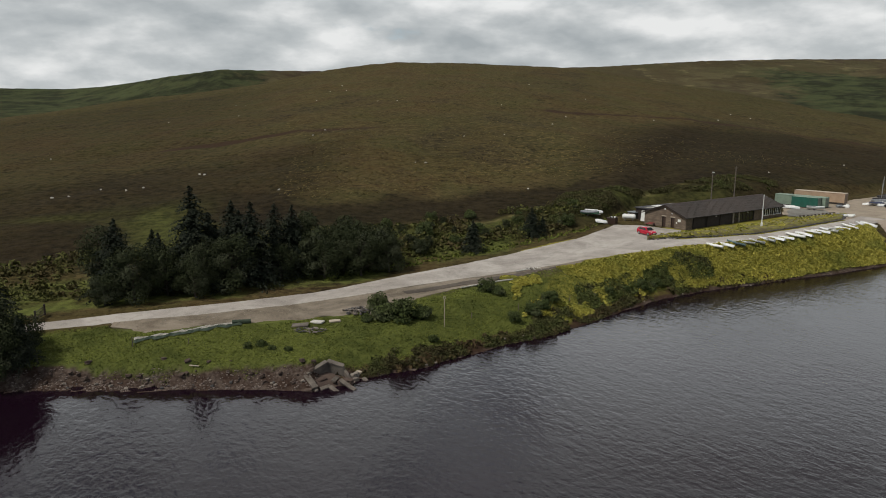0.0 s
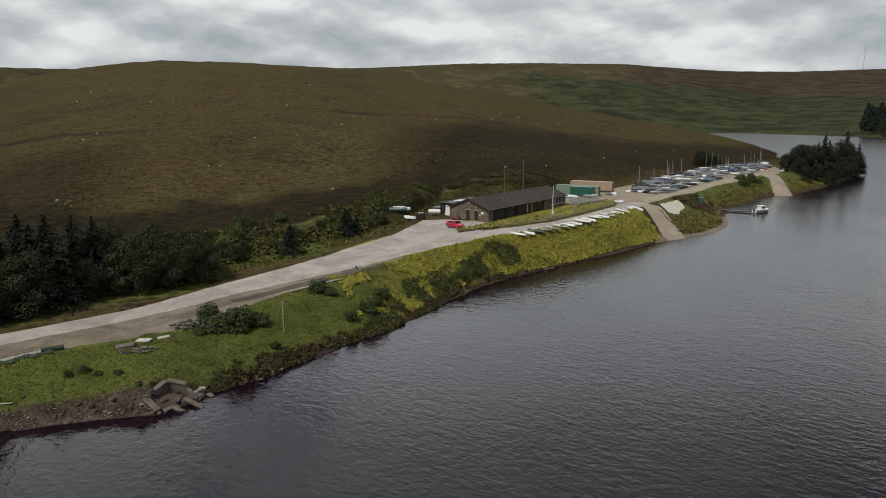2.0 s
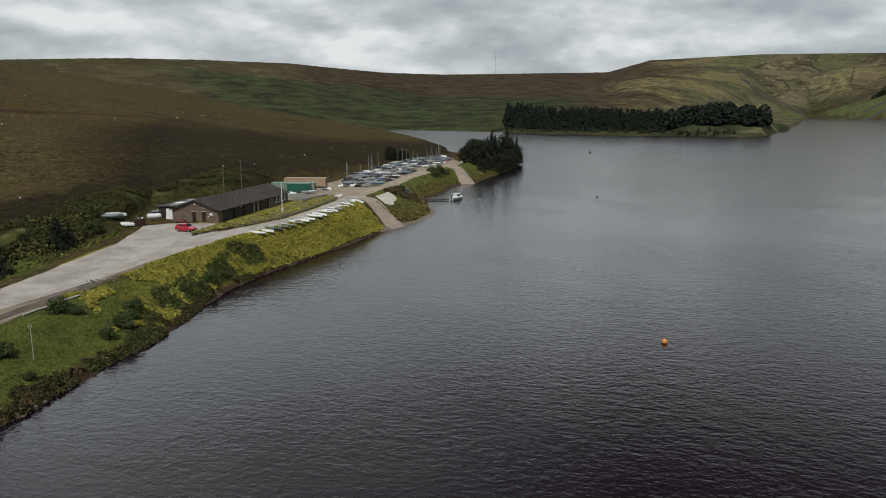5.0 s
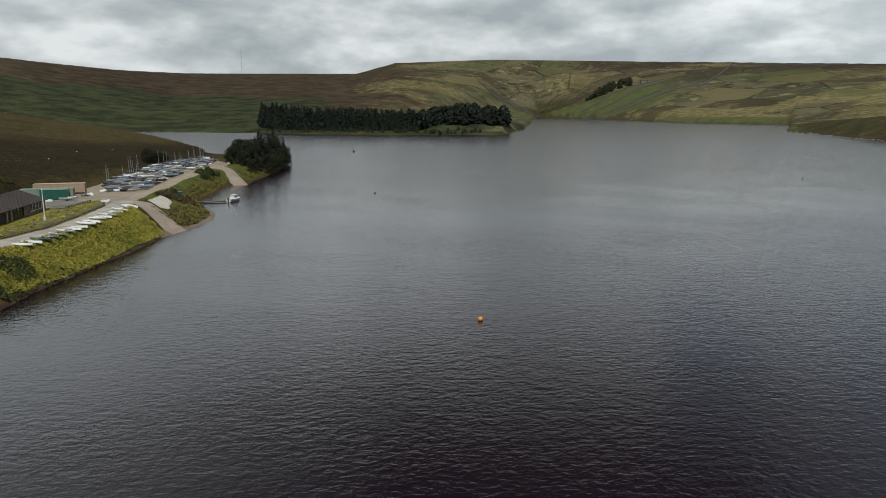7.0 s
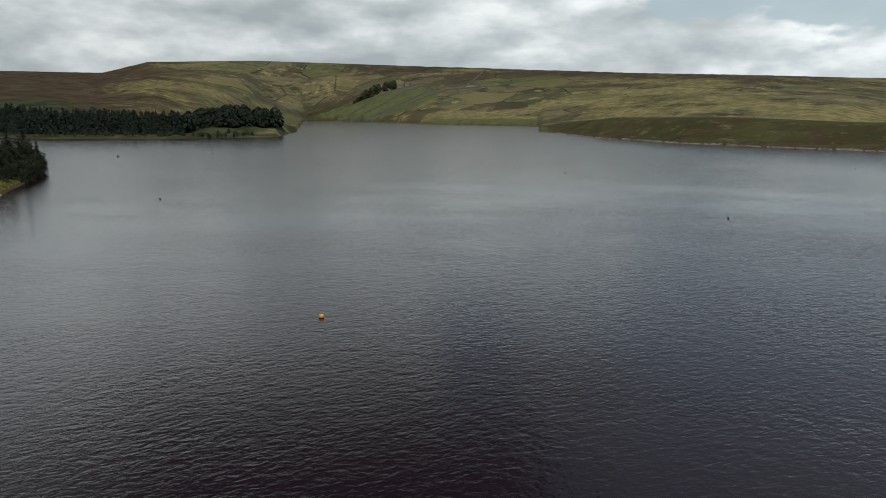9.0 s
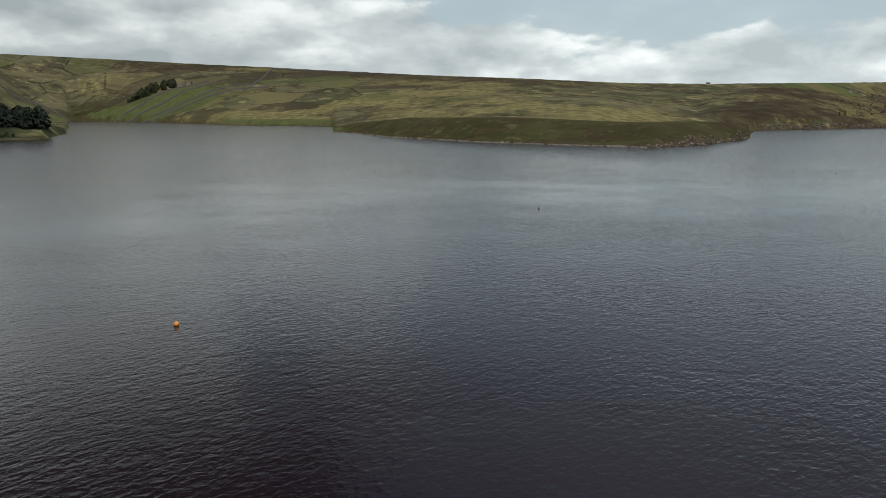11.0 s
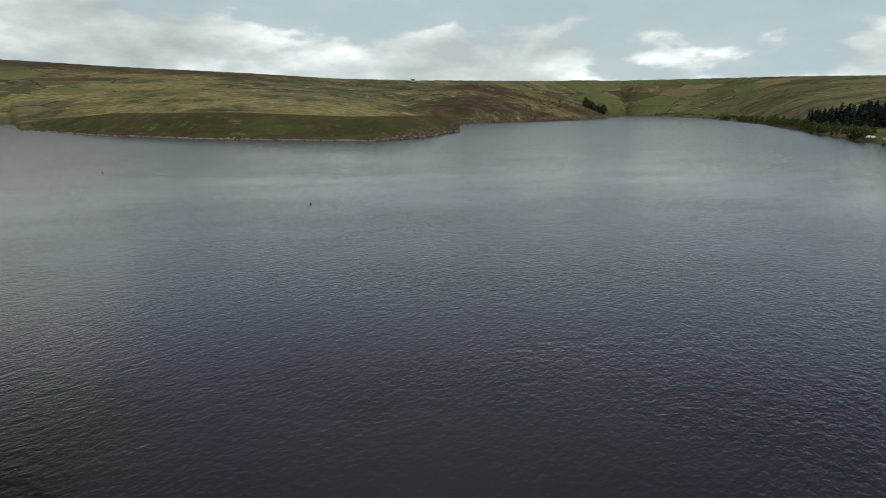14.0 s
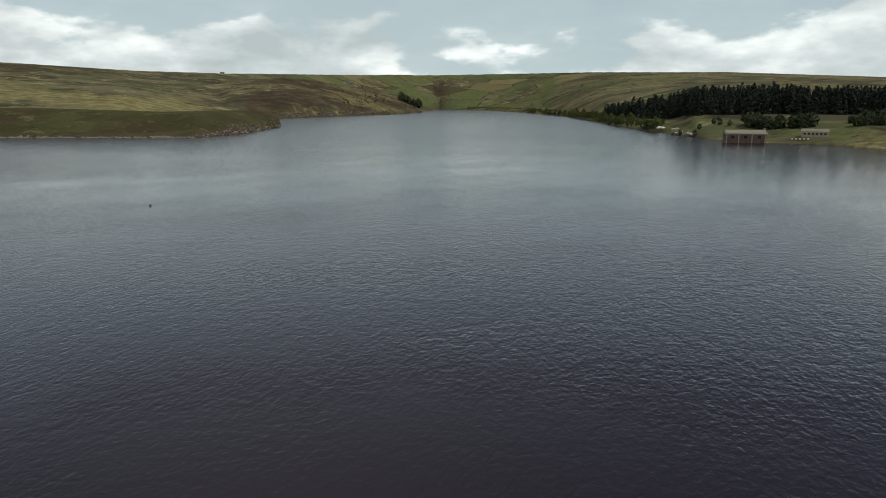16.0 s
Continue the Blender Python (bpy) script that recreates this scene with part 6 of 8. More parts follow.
def picnic_set():
    t = thing("red_trolley", on_club(-1.7, 7.6, 0.06, 20), "faded red launching trolley beside the gable wall", "trolley")
    part("frame", Shape().tube((0, 0, 0.45), (2.4, 0.0, 0.45), 0.06).tube((0, -0.7, 0.45), (0, 0.7, 0.45), 0.05).tube((1.2, -0.7, 0.5), (1.2, 0.7, 0.5), 0.05).tube((2.0, 0, 0.45), (2.0, 0, 1.1), 0.05).tube((0.3, -0.5, 0.55), (1.7, -0.4, 0.55), 0.04).tube((0.3, 0.5, 0.55), (1.7, 0.4, 0.55), 0.04), REDPLASTIC, t)
    for y in (-0.75, 0.75):
        w = part("wheel", Shape().tube((0.6, y - 0.08, 0.28), (0.6, y + 0.08, 0.28), 0.28, None, 14), RUBBER, t)
        part("hub", Shape().tube((0.6, y - 0.1, 0.28), (0.6, y + 0.1, 0.28), 0.11, None, 8), REDPLASTIC, w)


picnic_set()


def hatchback():
    p = (Vector((39.05, 135.7)))
    c = thing("red_hatchback", pose(p.x, p.y, zg(p.x, p.y) + 0.09, 0, 0, -64), "shiny red hatchback car parked on the gravel forecourt", "car")
    # side line from tail to nose: x, sill height, shoulder height, half width
    st = [(-2.02, 0.42, 0.80, 0.70), (-1.92, 0.28, 0.95, 0.82), (-1.35, 0.22, 0.98, 0.87), (-0.4, 0.20, 0.97, 0.88), (0.7, 0.20, 0.95, 0.88), (1.45, 0.22, 0.86, 0.85), (1.85, 0.28, 0.72, 0.76), (2.02, 0.38, 0.60, 0.62)]
    rings = []
    for x, lo, hi, w in st:
        rings.append([(x, -w * 0.92, lo), (x, -w, lo + 0.18), (x, -w, hi - 0.2), (x, -w * 0.93, hi), (x, 0, hi + 0.045), (x, w * 0.93, hi), (x, w, hi - 0.2), (x, w, lo + 0.18), (x, w * 0.92, lo)])
    part("body", Shape().loft(rings), REDPAINT, c, "", True)
    roof = [[(x, -w, 0.93), (x, -w * k, z - 0.06), (x, -w * k * 0.8, z), (x, w * k * 0.8, z), (x, w * k, z - 0.06), (x, w, 0.93)] for x, z, w, k in ((-1.88, 1.05, 0.74, 0.95), (-1.45, 1.42, 0.78, 0.84), (-0.6, 1.48, 0.8, 0.80), (0.25, 1.44, 0.8, 0.78), (0.95, 1.0, 0.80, 0.95))]
    cab = part("cabin", Shape().loft(roof), REDPAINT, c, "", True)
    for s in (-1, 1):
        w = Shape().add([(-1.35, s * 0.775, 1.0), (-0.35, s * 0.80, 0.98), (-0.35, s * 0.70, 1.36), (-1.2, s * 0.70, 1.34)], [(0, 1, 2, 3)]).add([(-0.27, s * 0.80, 0.98), (0.72, s * 0.82, 0.98), (0.2, s * 0.70, 1.36), (-0.27, s * 0.70, 1.36)], [(0, 1, 2, 3)])
        part("side_window", w.add([(v[0], v[1] + s * 0.02, v[2]) for v in w.v], w.f), GLASSY, cab, "dark tinted side glass")
        part("door_mirror", Shape().box(0.55, s * 0.88 - 0.1, 0.95, 0.72, s * 0.88 + 0.1, 1.08, None, 0.03), REDPAINT, c)
        part("headlight", Shape().box(1.72, s * 0.58 - 0.14, 0.58, 1.97, s * 0.58 + 0.12, 0.72, None, 0.03), LAMPGLASS, c, "clear headlamp")
        part("tail_light", Shape().box(-2.0, s * 0.66 - 0.1, 0.72, -1.86, s * 0.66 + 0.1, 1.0, None, 0.03), REDLAMP, c, "red tail lamp")
    part("windscreen", Shape().add([(0.98, -0.68, 0.99), (0.98, 0.68, 0.99), (0.36, 0.56, 1.42), (0.36, -0.56, 1.42), (0.99, -0.68, 1.01), (0.99, 0.68, 1.01), (0.38, 0.56, 1.44), (0.38, -0.56, 1.44)], [(3, 2, 1, 0), (4, 5, 6, 7), (0, 1, 5, 4), (2, 3, 7, 6)]), GLASSY, cab, "dark windscreen")
    part("rear_window", Shape().add([(-1.90, -0.6, 1.06), (-1.90, 0.6, 1.06), (-1.54, 0.52, 1.38), (-1.54, -0.52, 1.38), (-1.93, -0.6, 1.06), (-1.93, 0.6, 1.06), (-1.57, 0.52, 1.39), (-1.57, -0.52, 1.39)], [(0, 1, 2, 3), (7, 6, 5, 4), (0, 4, 5, 1), (3, 2, 6, 7)]), GLASSY, cab)
    for x in (-1.25, 1.28):
        for s in (-1, 1):
            t = part("wheel", Shape().tube((x, s * 0.70, 0.31), (x, s * 0.90, 0.31), 0.31, None, 18), RUBBER, c, "black tyre")
            part("rim", Shape().tube((x, s * 0.88, 0.31), (x, s * 0.915, 0.31), 0.20, None, 12), ALLOY, t, "silver wheel rim")
    part("bumper", Shape().box(1.90, -0.6, 0.36, 2.05, 0.6, 0.46, None, 0.03), RUBBER, c, "dark lower bumper")
    part("number_plate", Shape().box(2.0, -0.26, 0.48, 2.055, 0.26, 0.58), WHITE, c, "plain pale plate")


hatchback()


def flagpole():
    f = thing("flagpole", pose(63.4, 141.3, zg(63.4, 141.3) + 0.45), "white painted flagpole in the grass bed", "flagpole")
    part("pole", Shape().tube((0, 0, -0.6), (0, 0, 3.2), 0.11, 0.09, 10).tube((0, 0, 3.2), (0, 0, 6.3), 0.085, 0.05, 10), WHITE, f)
    part("finial", Shape().lump((0, 0, 6.36), (0.11, 0.11, 0.11), 3, 0.0, 2), WHITE, f)
    part("tabernacle", Shape().box(-0.16, -0.18, -0.6, 0.16, -0.11, 0.9, None, 0.01).box(-0.16, 0.11, -0.6, 0.16, 0.18, 0.9, None, 0.01), WHITE, f, "white wooden foot clamp")


flagpole()


def wood_pole(x, y, h, label, lamp=False):
    p = thing("utility_pole", standing(x, y), label, "pole", "poles behind the clubhouse")
    part("post", Shape().tube((0, 0, -0.5), (0, 0, h), 0.15, 0.11, 8), OLDWOOD, p)
    part("crossarm", Shape().box(-0.45, -0.05, h - 0.35, 0.45, 0.05, h - 0.25), OLDWOOD, p)
    if lamp:
        part("lamp", Shape().box(-0.2, -0.5, h - 0.1, 0.2, 0.0, h + 0.05, None, 0.03), WHITE, p, "white floodlight")


q = CLUB @ Vector((25, 12.6, 0))
wood_pole(q.x, q.y, 9.4, "grey wooden pole with a small floodlight", True)
q = CLUB @ Vector((33.5, 12.5, 0))
wood_pole(q.x, q.y, 10.2, "grey wooden pole behind the clubhouse")

# ---------------------------------------------------------------- containers


def container(m, length, side, top, label):
    c = thing("shipping_container", m, label, "container", "storage containers")
    W, H = 2.44, 2.55

    def corrugated(a, b, outward):
        """An upright corrugated sheet from a to b."""
        a, b = Vector(a), Vector(b)
        d = b - a
        n = max(6, int(d.length / 0.14))
        line = []
        for i in range(n + 1):
            dip = 0.0 if (i // 1) % 2 else -0.045
            line.append(a + d * i / n + Vector(outward) * dip)
        v = [(p.x, p.y, 0.16) for p in line] + [(p.x, p.y, H - 0.1) for p in line]
        f = [(i, i + 1, n + 2 + i, n + 1 + i) for i in range(n)]
        return Shape().add(v, f)

    for a, b, o in (((0.1, 0.02, 0), (length - 0.1, 0.02, 0), (0, -1, 0)), ((length - 0.1, W - 0.02, 0), (0.1, W - 0.02, 0), (0, 1, 0)), ((0.02, W - 0.1, 0), (0.02, 0.1, 0), (-1, 0, 0))):
        part("side_panel", corrugated(a, b, o), side, c)
    part("roof", Shape().box(0.02, 0.02, H - 0.1, length - 0.02, W - 0.02, H - 0.02), top, c, "dusty faded roof")
    part("floor", Shape().box(0.05, 0.05, 0.0, length - 0.05, W - 0.05, 0.16), DARKWOOD, c)
    for x in (0, length - 0.12):
        for y in (0, W - 0.12):
            part("corner_post", Shape().box(x, y, 0, x + 0.12, y + 0.12, H, None, 0.01), side, c)
    for y in (0, W - 0.1):
        part("top_rail", Shape().box(0.12, y, H - 0.12, length - 0.12, y + 0.1, H), side, c)
    for i in (0, 1):
        d = part("door", Shape().box(length - 0.05, 0.13 + i * 1.1, 0.18, length - 0.005, 0.13 + i * 1.1 + 1.08, H - 0.12, None, 0.01), CONTMINT if side is CONTGREEN else side, c, "container end door")
        for k in (0.25, 0.8):
            part("locking_bar", Shape().tube((length + 0.02, 0.13 + i * 1.1 + k, 0.2), (length + 0.02, 0.13 + i * 1.1 + k, H - 0.15), 0.022, None, 6), STEEL, d)
    return c


CT = -46.2
container(pose(85.6, 175.6, zg(88, 174) + 0.1, 0, 0, CT), 6.06, CONTGREEN, CONTMINT, "deep green shipping container with a faded roof")
container(pose(83.9, 180.9, zg(90, 178) + 0.1, 0, 0, CT), 12.0, CONTMINT, CONTMINT, "long faded pale green shipping container")
container(pose(92.2, 188.0, zg(97, 183) + 0.35, 0, 0, CT), 12.19, CONTTAN, CONTTOP, "long tan shipping container")

# ---------------------------------------------------------------- boats


def hull_shape(L=4.2, B=1.5, D=0.55, sheer=0.12):
    """A dinghy hull; bow towards +x, keel at 0."""
    rings = []
    for k in range(9):
        t = k / 8
        x = -L / 2 + L * t
        w = B / 2 * (0.80 + 0.5 * t - 1.3 * max(0, t - 0.45) ** 2 * 2.6) if t < 0.97 else 0.05
        w = max(w, 0.04)
        keel = 0.30 * max(0, t - 0.55) ** 1.5 * 2.2
        top = D + sheer * (2 * t - 0.8) ** 2
        rings.append([(x, -w, top), (x, -w * 0.92, top * 0.55 + keel * 0.4), (x, -w * 0.5, 0.10 + keel), (x, 0, 0.0 + keel), (x, w * 0.5, 0.10 + keel), (x, w * 0.92, top * 0.55 + keel * 0.4), (x, w, top)])
    return rings


def dinghy(name, hull_mat, kind, cover_mat, label, group, mast=0.0, L=4.2, B=1.5, lean=0.0):
    c = thing(name, pose(0, 0, -500), label, "dinghy", group)
    rings = hull_shape(L, B)
    lift = 0.0 if kind == "upturned" else 0.28
    if kind == "upturned":
        rr = [[(x, y, 0.72 - z) for x, y, z in r] for r in rings]
        part("hull", Shape().loft(rr, False, False), hull_mat, c, "", True)
        part("keel_band", Shape().tube((-L / 2, 0, 0.735), (L * 0.2, 0, 0.735), 0.03, None, 6), DECK, c)
        part("transom", Shape().add([rr[0][i] for i in range(7)], [tuple(range(7))]), hull_mat, c)
        return c
    up = [[(x, y, z + lift) for x, y, z in r] for r in rings]
    part("hull", Shape().loft(up, False, False).add([up[0][i] for i in range(7)], [tuple(range(6, -1, -1))]), hull_mat, c, "", True)
    if kind == "open":
        deck = Shape()
        for k in range(4, 8):
            a, b = up[k], up[k + 1]
            deck.add([a[0], a[6], b[6], b[0]], [(0, 1, 2, 3)])
        for k in range(4):
            a, b = up[k], up[k + 1]
            for s in (0, 6):
                ia, ib = Vector(a[s]), Vector(b[s])
                na, nb = ia.copy(), ib.copy()
                na.y *= 0.72
                nb.y *= 0.72
                deck.add([ia, ib, nb, na] if s == 6 else [ia, na, nb, ib], [(0, 1, 2, 3)])
        part("deck", deck, DECK if hull_mat is GELCOAT else hull_mat, c, "pale side decks")
        part("cockpit", Shape().add([(up[k][i][0], up[k][i][1] * 0.74, 0.2 + lift) for k in (0, 4) for i in (0, 6)], [(0, 1, 3, 2)]), GREYCOVER, c, "grey cockpit floor")
        part("thwart", Shape().box(-0.25, -B * 0.36, 0.42 + lift, 0.0, B * 0.36, 0.47 + lift), OLDWOOD, c)
    else:
        cov = []
        for k, r in enumerate(up):
            t = k / 8
            x, w, top = r[0][0], abs(r[0][1]) + 0.03, r[0][2]
            h = 0.34 * math.sin(min(1, t * 1.35 + 0.12) * math.pi * 0.72) if t < 0.9 else 0.05
            cov.append([(x, -w, top - 0.16), (x, -w, top + 0.02), (x, -w * 0.45, top + h * 0.62), (x, 0, top + h), (x, w * 0.45, top + h * 0.62), (x, w, top + 0.02), (x, w, top - 0.16)])
        part("cover", Shape().loft(cov, False, False).add(cov[0], [tuple(range(6, -1, -1))]), cover_mat, c, "", True)
    t = part("trolley", Shape().tube((-0.3, 0, 0.24), (L / 2 + 0.3, 0, 0.30), 0.03, None, 6).tube((-0.3, -0.75, 0.2), (-0.3, 0.75, 0.2), 0.03, None, 6), STEEL, c, "galvanised launching trolley")
    for s in (-0.75, 0.75):
        part("wheel", Shape().tube((-0.3, s - 0.06, 0.2), (-0.3, s + 0.06, 0.2), 0.2, None, 10), RUBBER, t)
    if mast:
        top = Vector((L * 0.16 - 0.12, lean * mast, mast))
        high = Vector((L * 0.16 - 0.1, lean * mast * 0.86, mast * 0.86))
        part("mast", Shape().tube((L * 0.16, 0, 0.35), top, 0.085, 0.06, 6), ALLOY, c, "bare alloy mast")
        part("boom", Shape().tube((L * 0.14, 0, 1.15), (-L * 0.4, 0, 1.05), 0.035, None, 6), ALLOY, c)
        part("stay", Shape().tube(high, (L * 0.48, 0, 0.9), 0.008, None, 3).tube(high, (-0.1, B * 0.45, 0.85), 0.008, None, 3).tube(high, (-0.1, -B * 0.45, 0.85), 0.008, None, 3), STEEL, c)
    return c


def boats():
    rnd = random.Random(77)
    # the row on the grass edge of the access road
    row = "white dinghies beside the road"
    kinds = [dinghy("dinghy", GELCOAT, "open", None, "open white dinghy with grey decks beside the road", row, 0, 3.9, 1.4),
             dinghy("dinghy", GELCOAT, "upturned", None, "upturned white dinghy lying beside the road", row, 0, 3.8, 1.35),
             dinghy("dinghy", CREAMCOVER, "covered", CREAMCOVER, "white dinghy under an off-white cover", row, 0, 4.1, 1.45),
             dinghy("dinghy", TEALCOVER, "open", None, "pale blue-grey dinghy beside the road", row, 0, 3.7, 1.3)]
    line = resample([(47.9, 124.7), (55.6, 128.3), (64.6, 132.6), (73.5, 137.6), (80.5, 142.1), (88.2, 147.3)], 19)
    for i, (x, y) in enumerate(line):
        k = 3 if i == 2 else rnd.choices((0, 1, 2), (5, 4, 3))[0]
        turn = 142 + rnd.uniform(-13, 13) - (i > 14) * 12
        c = copy_thing(kinds[k], pose(x, y, zg(x, y) + (-0.08 if k != 1 else 0.06), rnd.uniform(-6, 6), rnd.uniform(-8, -3) - (7 if i > 14 else 0), turn))
        q = rnd.uniform(0.72, 0.90)
        c.scale = (q, q * 1.05, q * 0.75)
    for o in kinds:
        drop(o)
    # the park
    park = "dinghies in the boat park"
    kit = [("covered", GREYCOVER, GELCOAT, "white dinghy under a grey canvas cover"), ("covered", BLUECOVER, GELCOAT, "white dinghy under a blue canvas cover"), ("covered", NAVYCOVER, GELCOAT, "white dinghy under a navy cover"),
           ("covered", CREAMCOVER, GELCOAT, "white dinghy under an off-white cover"), ("covered", TEALCOVER, TEALCOVER, "teal dinghy under a faded cover"), ("open", None, GELCOAT, "open white dinghy on a launching trolley"),
           ("upturned", None, GELCOAT, "upturned white dinghy hull"), ("covered", BLACKCOVER, BLACKCOVER, "dark dinghy under a black cover"), ("covered", GREYCOVER, GREENHULL, "green dinghy under a grey cover"), ("upturned", None, REDHULL, "upturned red dinghy hull")]
    protos = {}
    for i, (k, cm, hm, lab) in enumerate(kit):
        protos[i, 0] = dinghy("dinghy", hm, k, cm, lab, park, 0, 3.9, 1.45)
        if k != "upturned":
            protos[i, 1] = dinghy("dinghy", hm, k, cm, lab + ", mast up", park, 7.4, 4.1)
        if i in (0, 2, 5):
            protos[i, 2] = dinghy("dinghy", hm, k, cm, lab + ", mast leaning", park, 7.0, 4.1, 1.5, 0.3)
    up = resample([(106, 178), (128, 203.5), (155.5, 226), (190, 251), (224, 271.5), (246, 284)], 41)
    low = resample([(111, 170.5), (137, 190.5), (164, 210.5), (188, 227), (206, 240), (222, 252)], 41)
    for lane, (k, n, turn) in enumerate(((0.03, 38, -22), (0.24, 40, -16), (0.45, 40, -24), (0.64, 39, -18), (0.83, 38, -25), (1.0, 30, -20))):
        for i in range(n):
            t = (i + 0.5 + rnd.uniform(-0.15, 0.15)) / n * 40
            j = min(int(t), 39)
            a = up[j] + (up[j + 1] - up[j]) * (t - j)
            b = low[j] + (low[j + 1] - low[j]) * (t - j)
            p = b + (a - b) * (k + rnd.uniform(-0.03, 0.03))
            far = t / 40
            if rnd.random() < 0.07 or (lane == 0 and 0.45 < far < 0.58):
                continue
            w = [6, 1.2 + 2 * (lane == 0 and far < 0.2), 5, 2.2, 1.5 + 3 * (lane == 0 and far < 0.2), 4, 2.5, 8, 0.6 + 2.5 * (far > 0.7), 0.2 + 1.2 * (far > 0.65)]
            q = rnd.choices(range(10), w)[0]
            key = (q, 1 if rnd.random() < (0.32 if lane > 3 else 0.10) and (q, 1) in protos else 0)
            if key[1] and (q, 2) in protos and rnd.random() < (0.75 if far < 0.15 else 0.25):
                key = (q, 2)
            c = copy_thing(protos[key], pose(p[0], p[1], zg(p[0], p[1]) + 0.08, rnd.uniform(-2, 2), rnd.uniform(-2, 2), turn + rnd.uniform(-10, 10) + (180 if rnd.random() < 0.4 else 0)))
            s = rnd.uniform(0.70, 0.88)
            c.scale = (s, s, s * rnd.uniform(0.95, 1.1))
    # loose ones elsewhere
    for x, y, q, turn, m in ((33.0, 150.6, 6, -35, 0), (31.2, 151.4, 8, -20, 0), (32.4, 153.0, 6, -25, 0), (84.0, 172.0, 6, -40, 0), (88.2, 168.8, 5, -30, 0), (214.5, 236.0, 3, 20, 0), (212.0, 234.2, 6, 30, 0)):
        copy_thing(protos[q, m], pose(x, y, zg(x, y) + 0.1, 3, 0, turn))
    for o in protos.values():
        drop(o)


boats()


def motorboat():
    c = thing("motorboat", pose(142.2, 166.8, -0.25, 0, 0, 8), "white cabin motorboat moored at the jetty", "motorboat")
    rings = hull_shape(5.6, 2.2, 1.05, 0.2)
    part("hull", Shape().loft(rings, False, False).add(rings[0], [tuple(range(6, -1, -1))]), GELCOAT, c, "", True)
    part("deck", Shape().loft([[(r[0][0], r[0][1] * 0.97, r[0][2] - 0.03), (r[6][0], r[6][1] * 0.97, r[6][2] - 0.03)] for r in rings], False, False), DECK, c)
    cab = part("cabin", Shape().loft([[(-0.9, -0.85, 1.0), (-0.9, 0.85, 1.0), (-0.85, 0.75, 2.15), (-0.85, -0.75, 2.15)], [(0.9, -0.8, 1.05), (0.9, 0.8, 1.05), (0.55, 0.7, 2.1), (0.55, -0.7, 2.1)]]), WHITE, c, "white wheelhouse")
    for s in (-1, 1):
        part("side_window", Shape().add([(-0.7, s * 0.83, 1.5), (0.6, s * 0.79, 1.5), (0.5, s * 0.76, 1.95), (-0.7, s * 0.79, 1.95)], [(0, 1, 2, 3)]), GLASSY, cab, "dark cabin window")
    part("windscreen", Shape().box(-0.02, -0.62, 1.45, 0.02, 0.62, 1.95, pose(0.78, 0, 0.12, 0, -12, 0)), GLASSY, cab)
    part("roof", Shape().box(-1.05, -0.88, 2.13, 0.75, 0.88, 2.22, None, 0.03), WHITE, cab)
    part("rubbing_strake", Shape().tube((-2.8, -0.95, 0.95), (0.6, -1.12, 0.95), 0.05).tube((-2.8, 0.95, 0.95), (0.6, 1.12, 0.95), 0.05), BLUEPAINT, c, "blue rubbing strake")
    part("outboard_motor", Shape().box(-3.1, -0.22, 0.75, -2.75, 0.22, 1.35, None, 0.06).box(-3.0, -0.1, -0.2, -2.85, 0.1, 0.75), RUBBER, c, "black outboard motor")


motorboat()


def jetty():
    a, b = Vector((132.6, 173.0)), Vector((138.9, 167.0))
    d = (b - a).length
    turn = math.degrees(math.atan2((b - a).y, (b - a).x))
    j = thing("jetty", pose(a.x, a.y, 0, 0, 0, turn), "low dark timber jetty on posts", "jetty")
    x = 0.0
    while x < d:
        part("plank", Shape().box(x + 0.01, -0.85, 0.42, x + 0.19, 0.85, 0.47), OLDWOOD, j)
        x += 0.2
    for y in (-0.7, 0.7):
        part("beam", Shape().box(-0.2, y - 0.07, 0.24, d, y + 0.07, 0.42), DARKWOOD, j)
        for k in range(5):
            part("post", Shape().tube((0.6 + k * d / 5, y * 1.15, -1.6), (0.6 + k * d / 5, y * 1.15, 0.62), 0.09, None, 8), OLDWOOD, j)


jetty()


def buoys():
    def buoy(x, y, r, mat, label, stick=False):
        b = thing("mooring_buoy", pose(x, y, 0), label, "buoy", "buoys on the water")
        s = Shape()
        rings = [[(r * math.cos(u) * math.cos(2 * math.pi * i / 16), r * math.cos(u) * math.sin(2 * math.pi * i / 16), r * 0.55 + r * math.sin(u)) for i in range(16)] for u in [radians(-80 + 20 * k) for k in range(9)]]
        part("float", s.loft(rings), mat, b, "", True)
        part("shackle", Shape().tube((0, 0, r * 1.5), (0, 0, r * 1.78), r * 0.12, None, 6), STEEL, b)
        part("collar", Shape().tube((0, 0, -r * 0.1), (0, 0, r * 0.18), r * 0.96, None, 14), RUBBER, b, "weedy waterline")
        if stick:
            part("marker", Shape().tube((0, 0, r), (0, 0, r * 3.4), r * 0.14, None, 6), BUOYDARK, b)
    buoy(60.64, 47.28, 0.35, ORANGE, "round orange mooring buoy")
    for x, y, r, mat, st in ((179.5, 139.2, 0.32, BUOYDARK, False), (371, 276.8, 0.75, BUOYDARK, True), (413, 237, 0.6, BUOYDARK, False), (165.5, -28.5, 0.28, BUOYDARK, False), (300, 12, 0.3, BUOYDARK, False), (348, -128, 0.32, BUOYDARK, False), (372, -158, 0.3, BUOYDARK, False),
                             (270, -196, 0.3, BUOYDARK, False), (150, -250, 0.25, BUOYDARK, False)):
        buoy(x, y, r, mat, "small dark weathered mooring buoy", st)


buoys()

# ---------------------------------------------------------------- smaller things round the club and bank


